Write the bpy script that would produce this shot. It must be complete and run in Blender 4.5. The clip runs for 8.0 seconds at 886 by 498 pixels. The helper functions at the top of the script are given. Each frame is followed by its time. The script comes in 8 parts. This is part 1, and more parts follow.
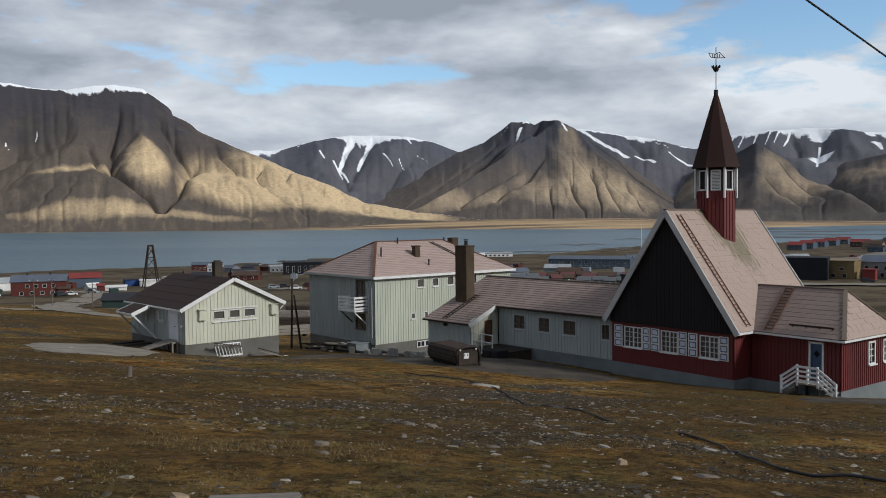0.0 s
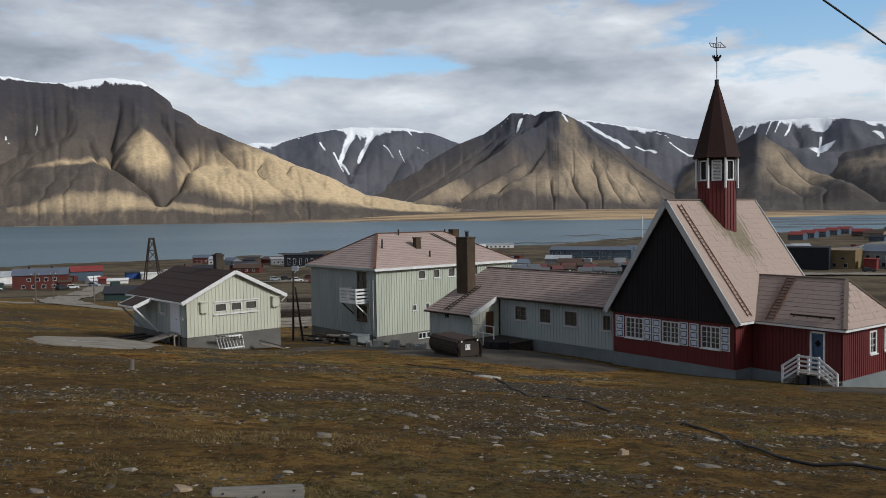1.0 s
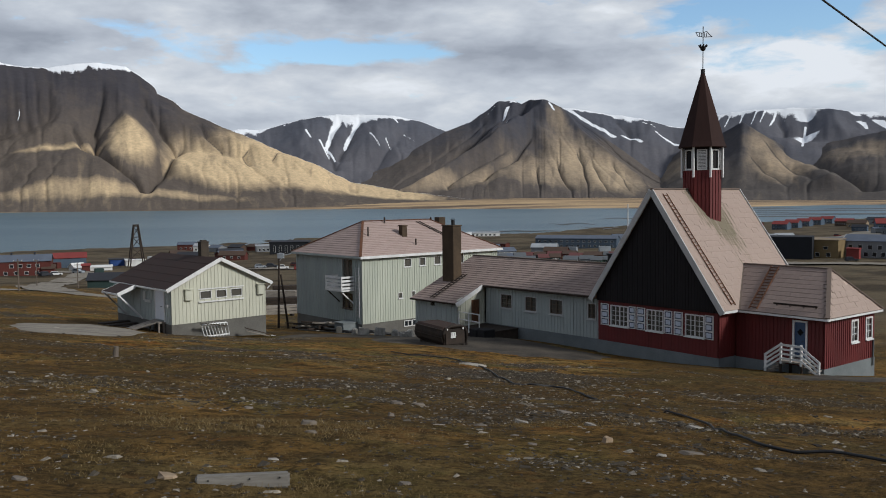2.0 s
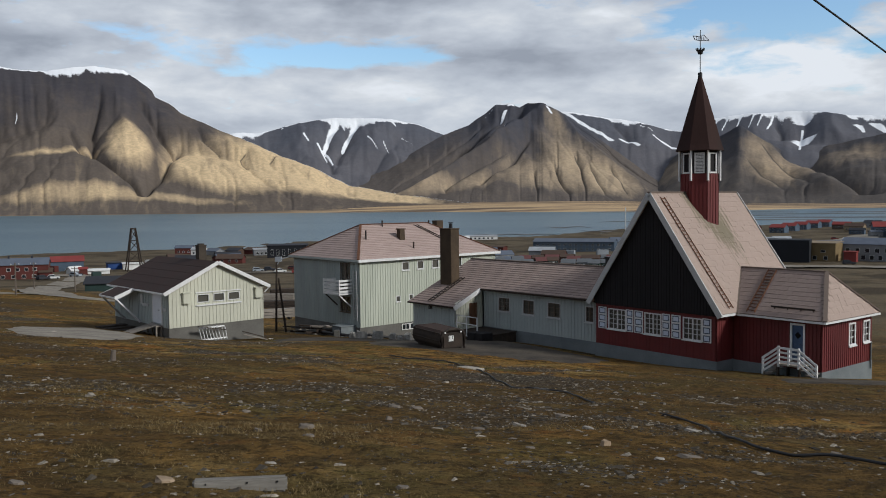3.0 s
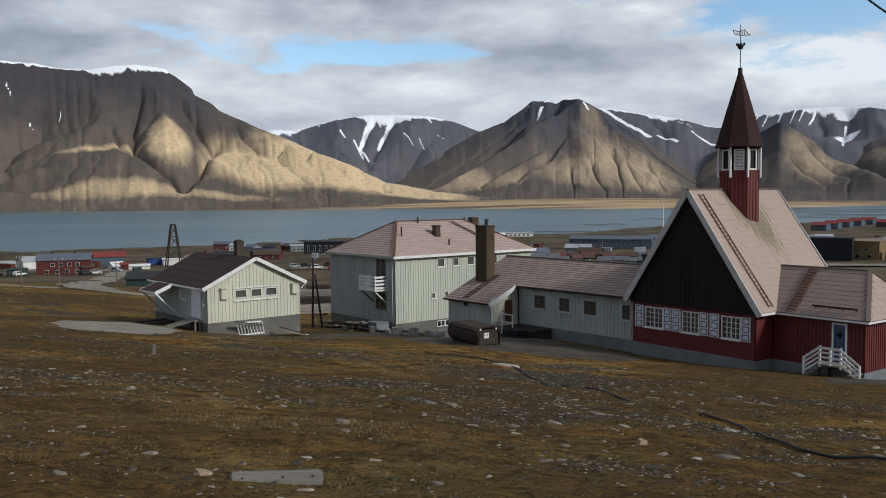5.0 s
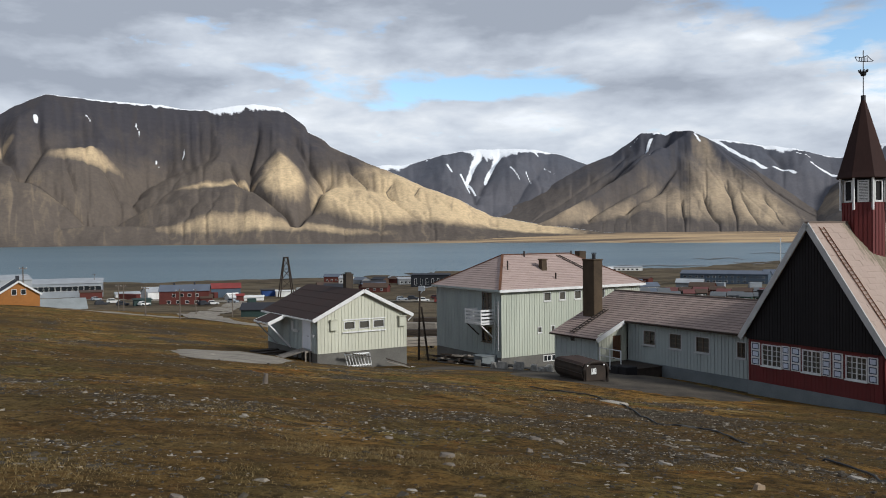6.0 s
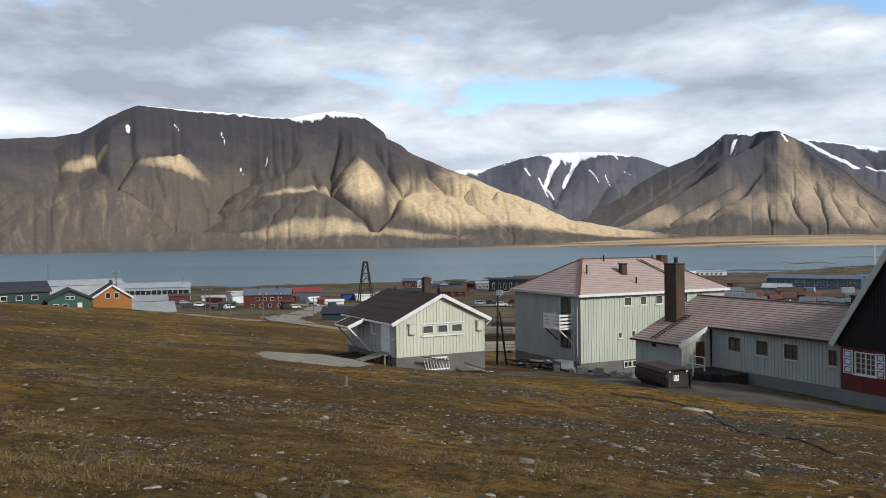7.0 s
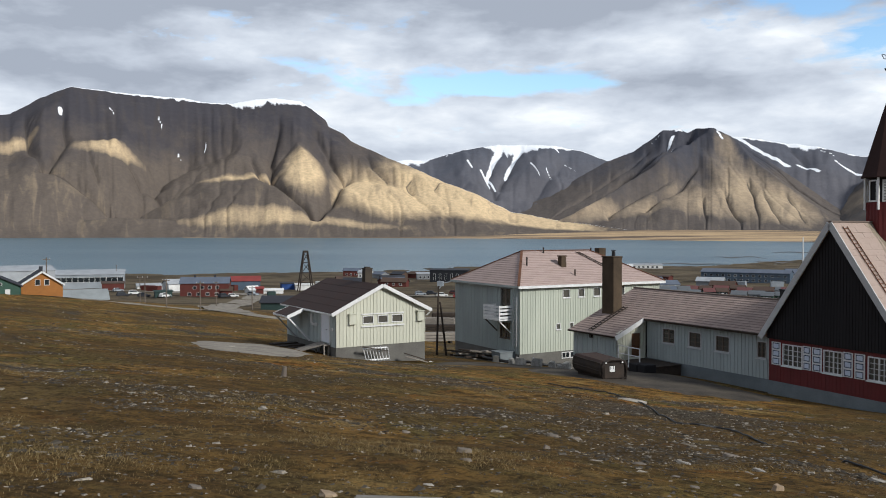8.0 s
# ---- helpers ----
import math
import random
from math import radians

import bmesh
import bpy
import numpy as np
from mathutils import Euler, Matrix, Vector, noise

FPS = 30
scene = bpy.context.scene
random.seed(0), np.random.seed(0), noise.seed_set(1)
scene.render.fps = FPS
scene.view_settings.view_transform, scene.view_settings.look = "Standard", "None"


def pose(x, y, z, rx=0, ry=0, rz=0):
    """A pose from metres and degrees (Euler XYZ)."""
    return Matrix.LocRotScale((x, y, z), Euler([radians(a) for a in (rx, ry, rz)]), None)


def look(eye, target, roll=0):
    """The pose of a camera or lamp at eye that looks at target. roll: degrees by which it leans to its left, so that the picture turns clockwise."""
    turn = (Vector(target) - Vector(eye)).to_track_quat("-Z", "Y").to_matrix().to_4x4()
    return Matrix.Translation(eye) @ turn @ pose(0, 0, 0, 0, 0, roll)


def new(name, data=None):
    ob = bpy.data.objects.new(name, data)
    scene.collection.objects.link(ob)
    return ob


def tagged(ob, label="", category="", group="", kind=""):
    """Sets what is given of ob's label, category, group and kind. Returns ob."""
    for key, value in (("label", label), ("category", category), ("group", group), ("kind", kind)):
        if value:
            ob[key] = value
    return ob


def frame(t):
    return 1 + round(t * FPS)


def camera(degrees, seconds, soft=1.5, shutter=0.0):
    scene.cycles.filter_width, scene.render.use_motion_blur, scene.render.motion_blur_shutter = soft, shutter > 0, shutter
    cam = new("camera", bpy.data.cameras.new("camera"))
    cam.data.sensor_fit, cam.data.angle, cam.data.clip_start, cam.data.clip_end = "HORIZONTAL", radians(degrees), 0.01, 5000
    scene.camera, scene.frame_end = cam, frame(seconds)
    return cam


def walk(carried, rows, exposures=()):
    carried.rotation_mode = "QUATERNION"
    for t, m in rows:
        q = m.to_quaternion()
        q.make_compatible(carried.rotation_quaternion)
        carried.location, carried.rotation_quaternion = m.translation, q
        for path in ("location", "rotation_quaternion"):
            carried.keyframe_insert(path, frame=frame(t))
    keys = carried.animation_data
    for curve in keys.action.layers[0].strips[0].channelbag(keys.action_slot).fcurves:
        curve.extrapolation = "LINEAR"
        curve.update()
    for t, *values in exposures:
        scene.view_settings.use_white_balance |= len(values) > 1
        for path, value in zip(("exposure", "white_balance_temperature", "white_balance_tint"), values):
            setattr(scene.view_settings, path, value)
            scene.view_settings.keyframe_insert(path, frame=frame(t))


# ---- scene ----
cam = camera(55.3, 8.0, soft=1.0)
PATH = [
    (0.0, pose(0, 0, 0, 88.064, 0.616, -0.012)),
    (0.5, pose(0, 0, 0, 88.027, 0.722, -0.111)),
    (1.0, pose(0, 0, 0, 87.494, 0.903, 0.043)),
    (1.5, pose(0, 0, 0, 86.834, 0.783, -0.299)),
    (1.7, pose(0, 0, 0, 86.665, 0.729, -0.608)),
    (2.8, pose(0, 0, 0, 86.808, 0.564, -1.086)),
    (3.0, pose(0, 0, 0, 86.892, 0.642, -1.043)),
    (3.5, pose(0, 0, 0, 86.850, 0.696, -1.003)),
    (4.0, pose(0, 0, 0, 86.548, 0.756, -0.872)),
    (4.2, pose(0, 0, 0, 86.481, 0.818, -0.722)),
    (5.3, pose(0, 0, 0, 87.046, 0.428, 3.028)),
    (5.5, pose(0, 0, 0, 87.668, 0.360, 4.450)),
    (5.8, pose(0, 0, 0, 88.570, 0.401, 6.861)),
    (6.0, pose(0, 0, 0, 89.046, 0.590, 8.549)),
    (6.5, pose(0, 0, 0, 89.606, 0.924, 12.113)),
    (7.0, pose(0, 0, 0, 89.407, 0.781, 13.825)),
    (7.5, pose(0, 0, 0, 89.014, 0.355, 13.921)),
    (7.8, pose(0, 0, 0, 88.909, 0.131, 12.312)),
    (8.0, pose(0, 0, 0, 88.738, -0.028, 9.862)),
]
walk(cam, PATH, ((0.0, -0.10, 5950, 9), (4.0, -0.08, 5950, 9), (5.5, 0.02, 5950, 9), (6.5, 0.28, 5950, 9), (7.5, 0.32, 5950, 9), (8.0, 0.30, 5950, 9)))

# ---- world and sun ----
SUN_AZ, SUN_EL = 118.0, 30.0      # clockwise from the way ahead; degrees up
world = bpy.data.worlds.new("world")
scene.world = world
world.use_nodes = True
NT = world.node_tree
NT.nodes.clear()


def node(tree, kind, **sockets):
    n = tree.nodes.new(kind)
    for key, value in sockets.items():
        key = key.replace("_", " ")
        if isinstance(value, bpy.types.NodeSocket):
            tree.links.new(value, n.inputs[key])
        else:
            n.inputs[key].default_value = value
    return n


def calc(tree, op, a, b=0.0, c=0.0, clamp=False):
    n = tree.nodes.new("ShaderNodeMath")
    n.operation, n.use_clamp = op, clamp
    for i, v in enumerate((a, b, c)):
        if isinstance(v, bpy.types.NodeSocket):
            tree.links.new(v, n.inputs[i])
        else:
            n.inputs[i].default_value = v
    return n.outputs[0]


def ramp(tree, fac, *stops):
    n = tree.nodes.new("ShaderNodeValToRGB")
    e = n.color_ramp.elements
    while len(e) < len(stops):
        e.new(0.5)
    for k, (p, c) in zip(e, stops):
        k.position = p
        k.color = (*c, 1) if isinstance(c, tuple) else (c, c, c, 1)
    tree.links.new(fac, n.inputs[0])
    return n.outputs[0]


def mix(tree, fac, a, b, how="MIX"):
    n = tree.nodes.new("ShaderNodeMix")
    n.data_type, n.blend_type = "RGBA", how
    for i, v in ((0, fac), (6, a), (7, b)):
        if isinstance(v, bpy.types.NodeSocket):
            tree.links.new(v, n.inputs[i])
        elif i == 0:
            n.inputs[0].default_value = v
        else:
            n.inputs[i].default_value = (*v, 1) if len(v) == 3 else v
    return n.outputs[2]


def noise_tex(tree, vec, scale, detail=5.0, rough=0.55, distort=0.0):
    n = node(tree, "ShaderNodeTexNoise", Vector=vec, Scale=scale, Detail=detail, Roughness=rough, Distortion=distort)
    return n.outputs[0]


def build_sky():
    t = NT
    co = t.nodes.new("ShaderNodeTexCoord").outputs["Generated"]
    sep = node(t, "ShaderNodeSeparateXYZ", Vector=co).outputs
    az = calc(t, "MULTIPLY", calc(t, "ARCTAN2", sep[0], sep[1]), 57.2958)
    el = calc(t, "MULTIPLY", calc(t, "ARCSINE", sep[2]), 57.2958)
    flat = node(t, "ShaderNodeCombineXYZ", X=calc(t, "MULTIPLY", az, 0.05), Y=calc(t, "MULTIPLY", el, 0.14), Z=0.0).outputs[0]
    big = noise_tex(t, flat, 1.0, 7.0, 0.48, 0.25)
    vm = t.nodes.new("ShaderNodeVectorMath")
    vm.operation = "ADD"
    t.links.new(flat, vm.inputs[0])
    vm.inputs[1].default_value = (3.7, 8.2, 1.0)
    fine = noise_tex(t, vm.outputs[0], 2.3, 8.0, 0.50, 0.12)
    # thickness of the cloud cover, with the open blue gaps
    wisp = noise_tex(t, vm.outputs[0], 5.0, 8.0, 0.58, 0.25)
    cover = calc(t, "ADD", calc(t, "ADD", calc(t, "MULTIPLY", big, 0.9), calc(t, "MULTIPLY", fine, 0.5)), calc(t, "MULTIPLY_ADD", wisp, 0.9, -0.45))
    for ga, ge, wa, we, k in GAPS:
        dx = calc(t, "DIVIDE", calc(t, "SUBTRACT", az, ga), wa)
        dy = calc(t, "DIVIDE", calc(t, "SUBTRACT", el, ge), we)
        r2 = calc(t, "ADD", calc(t, "MULTIPLY", dx, dx), calc(t, "MULTIPLY", dy, dy))
        cover = calc(t, "SUBTRACT", cover, calc(t, "MULTIPLY", calc(t, "POWER", 2.718, calc(t, "MULTIPLY", r2, -1.0)), k))
    mask = ramp(t, cover, (0.36, 0.0), (0.56, 1.0))
    # lit white tops low over the hills, grey undersides higher up
    puff = noise_tex(t, vm.outputs[0], 6.0, 7.0, 0.55, 0.2)
    high = calc(t, "MULTIPLY_ADD", calc(t, "MINIMUM", el, 32.0), 0.028, -0.32)
    grey = calc(t, "ADD", calc(t, "ADD", calc(t, "MULTIPLY", fine, 0.95), calc(t, "ADD", calc(t, "MULTIPLY", big, 0.75), calc(t, "MULTIPLY_ADD", puff, 0.45, -0.225))), high)
    grey = calc(t, "MULTIPLY_ADD", grey, 1.35, -0.36)
    for ga, ge, wa, we, k in BANKS:
        dx = calc(t, "DIVIDE", calc(t, "SUBTRACT", az, ga), wa)
        dy = calc(t, "DIVIDE", calc(t, "SUBTRACT", el, ge), we)
        r2 = calc(t, "ADD", calc(t, "MULTIPLY", dx, dx), calc(t, "MULTIPLY", dy, dy))
        grey = calc(t, "ADD", grey, calc(t, "MULTIPLY", calc(t, "POWER", 2.718, calc(t, "MULTIPLY", r2, -1.0)), k))
    tone = ramp(t, grey, (0.22, (0.90, 0.895, 0.885)), (0.36, (0.77, 0.77, 0.765)), (0.50, (0.66, 0.675, 0.695)), (0.70, (0.53, 0.55, 0.585)), (1.0, (0.36, 0.38, 0.42)))
    sky = t.nodes.new("ShaderNodeTexSky")
    sky.sky_type, sky.sun_disc = "NISHITA", False
    sky.dust_density, sky.ozone_density, sky.air_density = 0.3, 3.0, 1.2
    sky.sun_elevation, sky.sun_rotation = radians(SUN_EL), radians(SUN_AZ)
    blue = node(t, "ShaderNodeBackground", Color=sky.outputs[0], Strength=SKY_STRENGTH)
    cloud = node(t, "ShaderNodeBackground", Color=tone, Strength=CLOUD_STRENGTH)
    both = t.nodes.new("ShaderNodeMixShader")
    t.links.new(mask, both.inputs[0])
    t.links.new(blue.outputs[0], both.inputs[1])
    t.links.new(cloud.outputs[0], both.inputs[2])
    out = t.nodes.new("ShaderNodeOutputWorld")
    t.links.new(both.outputs[0], out.inputs[0])


# brighter (below 0) and greyer (above 0) cloud banks: azimuth, elevation, half widths, amount
BANKS = ((-17.0, 12.4, 8.0, 1.4, -0.16), (0.0, 7.8, 13.0, 1.2, -0.18), (13.0, 11.2, 6.0, 1.6, -0.24), (24.5, 8.4, 6.0, 2.0, -0.50), (-39.0, 7.6, 4.0, 1.3, -0.3), (-15.0, 8.0, 5.0, 0.8, -0.12),
         (4.0, 12.2, 6.0, 1.3, -0.26), (-4.0, 14.6, 14.0, 1.0, 0.10), (-27.0, 14.6, 8.0, 1.0, 0.08), (-30.0, 9.9, 9.0, 0.9, 0.20), (-8.0, 11.6, 9.0, 0.7, 0.12), (7.0, 9.7, 5.0, 0.6, 0.14), (20.0, 10.0, 3.0, 0.8, 0.10))
GAPS = ((-5.5, 9.75, 6.5, 0.75, 0.62), (23.5, 12.4, 5.0, 2.2, 0.70), (14.0, 14.3, 4.0, 1.2, 0.5), (28.5, 8.9, 2.0, 0.7, 0.35), (-12.2, 8.5, 1.8, 0.5, 0.35))
SKY_STRENGTH, CLOUD_STRENGTH = 0.15, 0.95
build_sky()
sun_data = bpy.data.lights.new("sun", "SUN")
sun_data.energy, sun_data.angle, sun_data.color = 3.1, radians(10), (1.0, 0.93, 0.82)
sun = new("sun", sun_data)
_a, _e = radians(SUN_AZ), radians(SUN_EL)
sun.matrix_world = look((math.sin(_a) * math.cos(_e) * 300, math.cos(_a) * math.cos(_e) * 300, math.sin(_e) * 300), (0, 0, 0))
scene.view_settings.exposure = 0.0


# ---- materials ----
def material(name, base, dark=None, scale=3.0, fine=40.0, rough=0.8, bump=0.15, metal=0.0, spread=0.5, streak=(1, 1, 1), tint=0.0):
    """A surface with coarse and fine variation between two colours, in metres."""
    m = bpy.data.materials.new(name)
    m.use_nodes = True
    t = m.node_tree
    bsdf = t.nodes["Principled BSDF"]
    co = t.nodes.new("ShaderNodeTexCoord").outputs["Object"]
    vm = t.nodes.new("ShaderNodeVectorMath")
    vm.operation = "MULTIPLY"
    t.links.new(co, vm.inputs[0])
    vm.inputs[1].default_value = streak
    a = noise_tex(t, vm.outputs[0], scale, 6.0)
    b = noise_tex(t, vm.outputs[0], fine, 4.0)
    f = calc(t, "ADD", calc(t, "MULTIPLY", a, 0.65), calc(t, "MULTIPLY", b, 0.35))
    dark = dark or tuple(c * 0.6 for c in base)
    col = ramp(t, f, (0.5 - spread * 0.3, dark), (0.5 + spread * 0.3, base))
    if tint:
        info = t.nodes.new("ShaderNodeObjectInfo").outputs["Random"]
        col = mix(t, calc(t, "MULTIPLY", info, tint), col, dark)
    t.links.new(col, bsdf.inputs["Base Color"])
    t.links.new(calc(t, "MULTIPLY_ADD", a, 0.25, rough - 0.12), bsdf.inputs["Roughness"])
    bsdf.inputs["Metallic"].default_value = metal
    if rough > 0.7:
        bsdf.inputs["Specular IOR Level"].default_value = 0.2
    if bump:
        bp_ = node(t, "ShaderNodeBump", Height=f, Strength=bump, Distance=0.02)
        t.links.new(bp_.outputs[0], bsdf.inputs["Normal"])
    return m


def roof_material(name, base, dark, joint, w, h, stain=None, spots=0.0, moss=None):
    """Slates laid in courses; the uv map is in metres."""
    m = bpy.data.materials.new(name)
    m.use_nodes = True
    t = m.node_tree
    bsdf = t.nodes["Principled BSDF"]
    uv = t.nodes.new("ShaderNodeUVMap").outputs[0]
    br = node(t, "ShaderNodeTexBrick", Vector=uv, Color1=(*base, 1), Color2=(*dark, 1), Mortar=(*joint, 1), Scale=1.0,
              Mortar_Size=0.012, Mortar_Smooth=0.3, Bias=-0.2, Brick_Width=w, Row_Height=h)
    a = noise_tex(t, uv, 0.8, 6.0)
    b = noise_tex(t, uv, 14.0, 5.0)
    col = mix(t, ramp(t, a, (0.35, 0.0), (0.7, 0.55)), br.outputs[0], dark)
    col = mix(t, ramp(t, b, (0.5, 0.0), (0.75, 0.35)), col, joint)
    if stain:
        st = node(t, "ShaderNodeVectorMath", Vector=uv)
        st.operation = "MULTIPLY"
        st.inputs[1].default_value = (2.5, 0.25, 1)
        s = noise_tex(t, st.outputs[0], 1.0, 5.0)
        col = mix(t, ramp(t, s, (0.62 - spots, 0.0), (0.75 - spots, 0.7)), col, stain)
    if moss:
        mu, mv, ru, rv = moss
        uvs = node(t, "ShaderNodeSeparateXYZ", Vector=uv).outputs
        dx = calc(t, "DIVIDE", calc(t, "SUBTRACT", uvs[0], mu), ru)
        dy = calc(t, "DIVIDE", calc(t, "SUBTRACT", uvs[1], mv), rv)
        sm = node(t, "ShaderNodeVectorMath", Vector=uv)
        sm.operation = "MULTIPLY"
        sm.inputs[1].default_value = (2.2, 0.5, 1)
        mk = calc(t, "SUBTRACT", calc(t, "MULTIPLY", noise_tex(t, sm.outputs[0], 2.5, 6.0, 0.7), 2.6), calc(t, "ADD", calc(t, "MULTIPLY", dx, dx), calc(t, "MULTIPLY", dy, dy)))
        col = mix(t, ramp(t, mk, (0.75, 0.0), (1.5, 0.6)), col, (0.15, 0.14, 0.085))
    t.links.new(col, bsdf.inputs["Base Color"])
    bsdf.inputs["Roughness"].default_value = 0.85
    bsdf.inputs["Specular IOR Level"].default_value = 0.15
    h_ = calc(t, "SUBTRACT", b, calc(t, "MULTIPLY", br.outputs["Fac"], 2.0))
    t.links.new(node(t, "ShaderNodeBump", Height=h_, Strength=0.35, Distance=0.02).outputs[0], bsdf.inputs["Normal"])
    return m


def ground_material():
    m = bpy.data.materials.new("tundra")
    m.use_nodes = True
    t = m.node_tree
    bsdf = t.nodes["Principled BSDF"]
    co = t.nodes.new("ShaderNodeTexCoord").outputs["Object"]
    st = t.nodes.new("ShaderNodeVectorMath")
    st.operation = "MULTIPLY"
    t.links.new(co, st.inputs[0])
    st.inputs[1].default_value = (0.85, 1.0, 1.0)
    v = st.outputs[0]
    huge = noise_tex(t, v, 0.05, 5.0, 0.6, 0.5)
    big = noise_tex(t, v, 0.22, 7.0, 0.65, 0.8)
    mid = noise_tex(t, v, 1.6, 7.0, 0.65, 0.3)
    tiny = noise_tex(t, v, 14.0, 6.0, 0.7)
    other = noise_tex(t, v, 0.42, 7.0, 0.62, 0.6)
    blot = noise_tex(t, v, 5.0, 6.0, 0.7, 0.3)
    col = mix(t, ramp(t, mid, (0.42, 0.0), (0.56, 1.0)), (0.066, 0.039, 0.014), (0.29, 0.165, 0.045))
    col = mix(t, ramp(t, big, (0.50, 0.0), (0.57, 0.8)), col, mix(t, ramp(t, blot, (0.42, 0.0), (0.58, 1.0)), (0.050, 0.043, 0.016), (0.165, 0.138, 0.048)))
    col = mix(t, ramp(t, other, (0.55, 0.0), (0.64, 0.75)), col, (0.34, 0.24, 0.095))
    rust = noise_tex(t, v, 0.75, 6.0, 0.6, 0.8)
    col = mix(t, ramp(t, rust, (0.58, 0.0), (0.66, 0.7)), col, (0.25, 0.10, 0.022))
    col = mix(t, ramp(t, rust, (0.33, 0.7), (0.41, 0.0)), col, (0.105, 0.10, 0.026))
    bare = t.nodes.new("ShaderNodeAttribute")
    bare.attribute_name = "stony"
    stony = calc(t, "ADD", bare.outputs["Fac"], calc(t, "ADD", calc(t, "MULTIPLY_ADD", mid, 1.0, -0.5), calc(t, "MULTIPLY_ADD", blot, 0.8, -0.4)))
    rubble = mix(t, ramp(t, tiny, (0.46, 0.0), (0.62, 1.0)), (0.034, 0.031, 0.029), (0.135, 0.122, 0.105))
    col = mix(t, ramp(t, stony, (0.16, 0.0), (0.42, 0.85)), col, rubble)
    col = mix(t, ramp(t, huge, (0.43, 0.75), (0.53, 0.0)), col, (0.085, 0.056, 0.024))
    col = mix(t, ramp(t, blot, (0.38, 0.7), (0.49, 0.0)), col, (0.030, 0.021, 0.010))
    col = mix(t, ramp(t, tiny, (0.40, 0.6), (0.51, 0.0)), col, (0.026, 0.019, 0.009))
    # trodden grey-brown earth of the low town
    low_z = node(t, "ShaderNodeSeparateXYZ", Vector=co).outputs[2]
    earth = mix(t, ramp(t, huge, (0.42, 0.0), (0.56, 1.0)), (0.060, 0.052, 0.042), (0.125, 0.108, 0.082))
    col = mix(t, ramp(t, calc(t, "MULTIPLY_ADD", low_z, -0.1, -1.6), (0.0, 0.0), (0.7, 0.8)), col, earth)
    col = mix(t, 1.0, col, (0.94, 0.93, 0.90), "MULTIPLY")
    t.links.new(col, bsdf.inputs["Base Color"])
    bsdf.inputs["Roughness"].default_value = 0.95
    bsdf.inputs["Specular IOR Level"].default_value = 0.04
    hgt = calc(t, "ADD", calc(t, "ADD", mid, calc(t, "MULTIPLY", blot, 0.6)), calc(t, "MULTIPLY", tiny, 0.3))
    t.links.new(node(t, "ShaderNodeBump", Height=hgt, Strength=0.9, Distance=0.16).outputs[0], bsdf.inputs["Normal"])
    return m


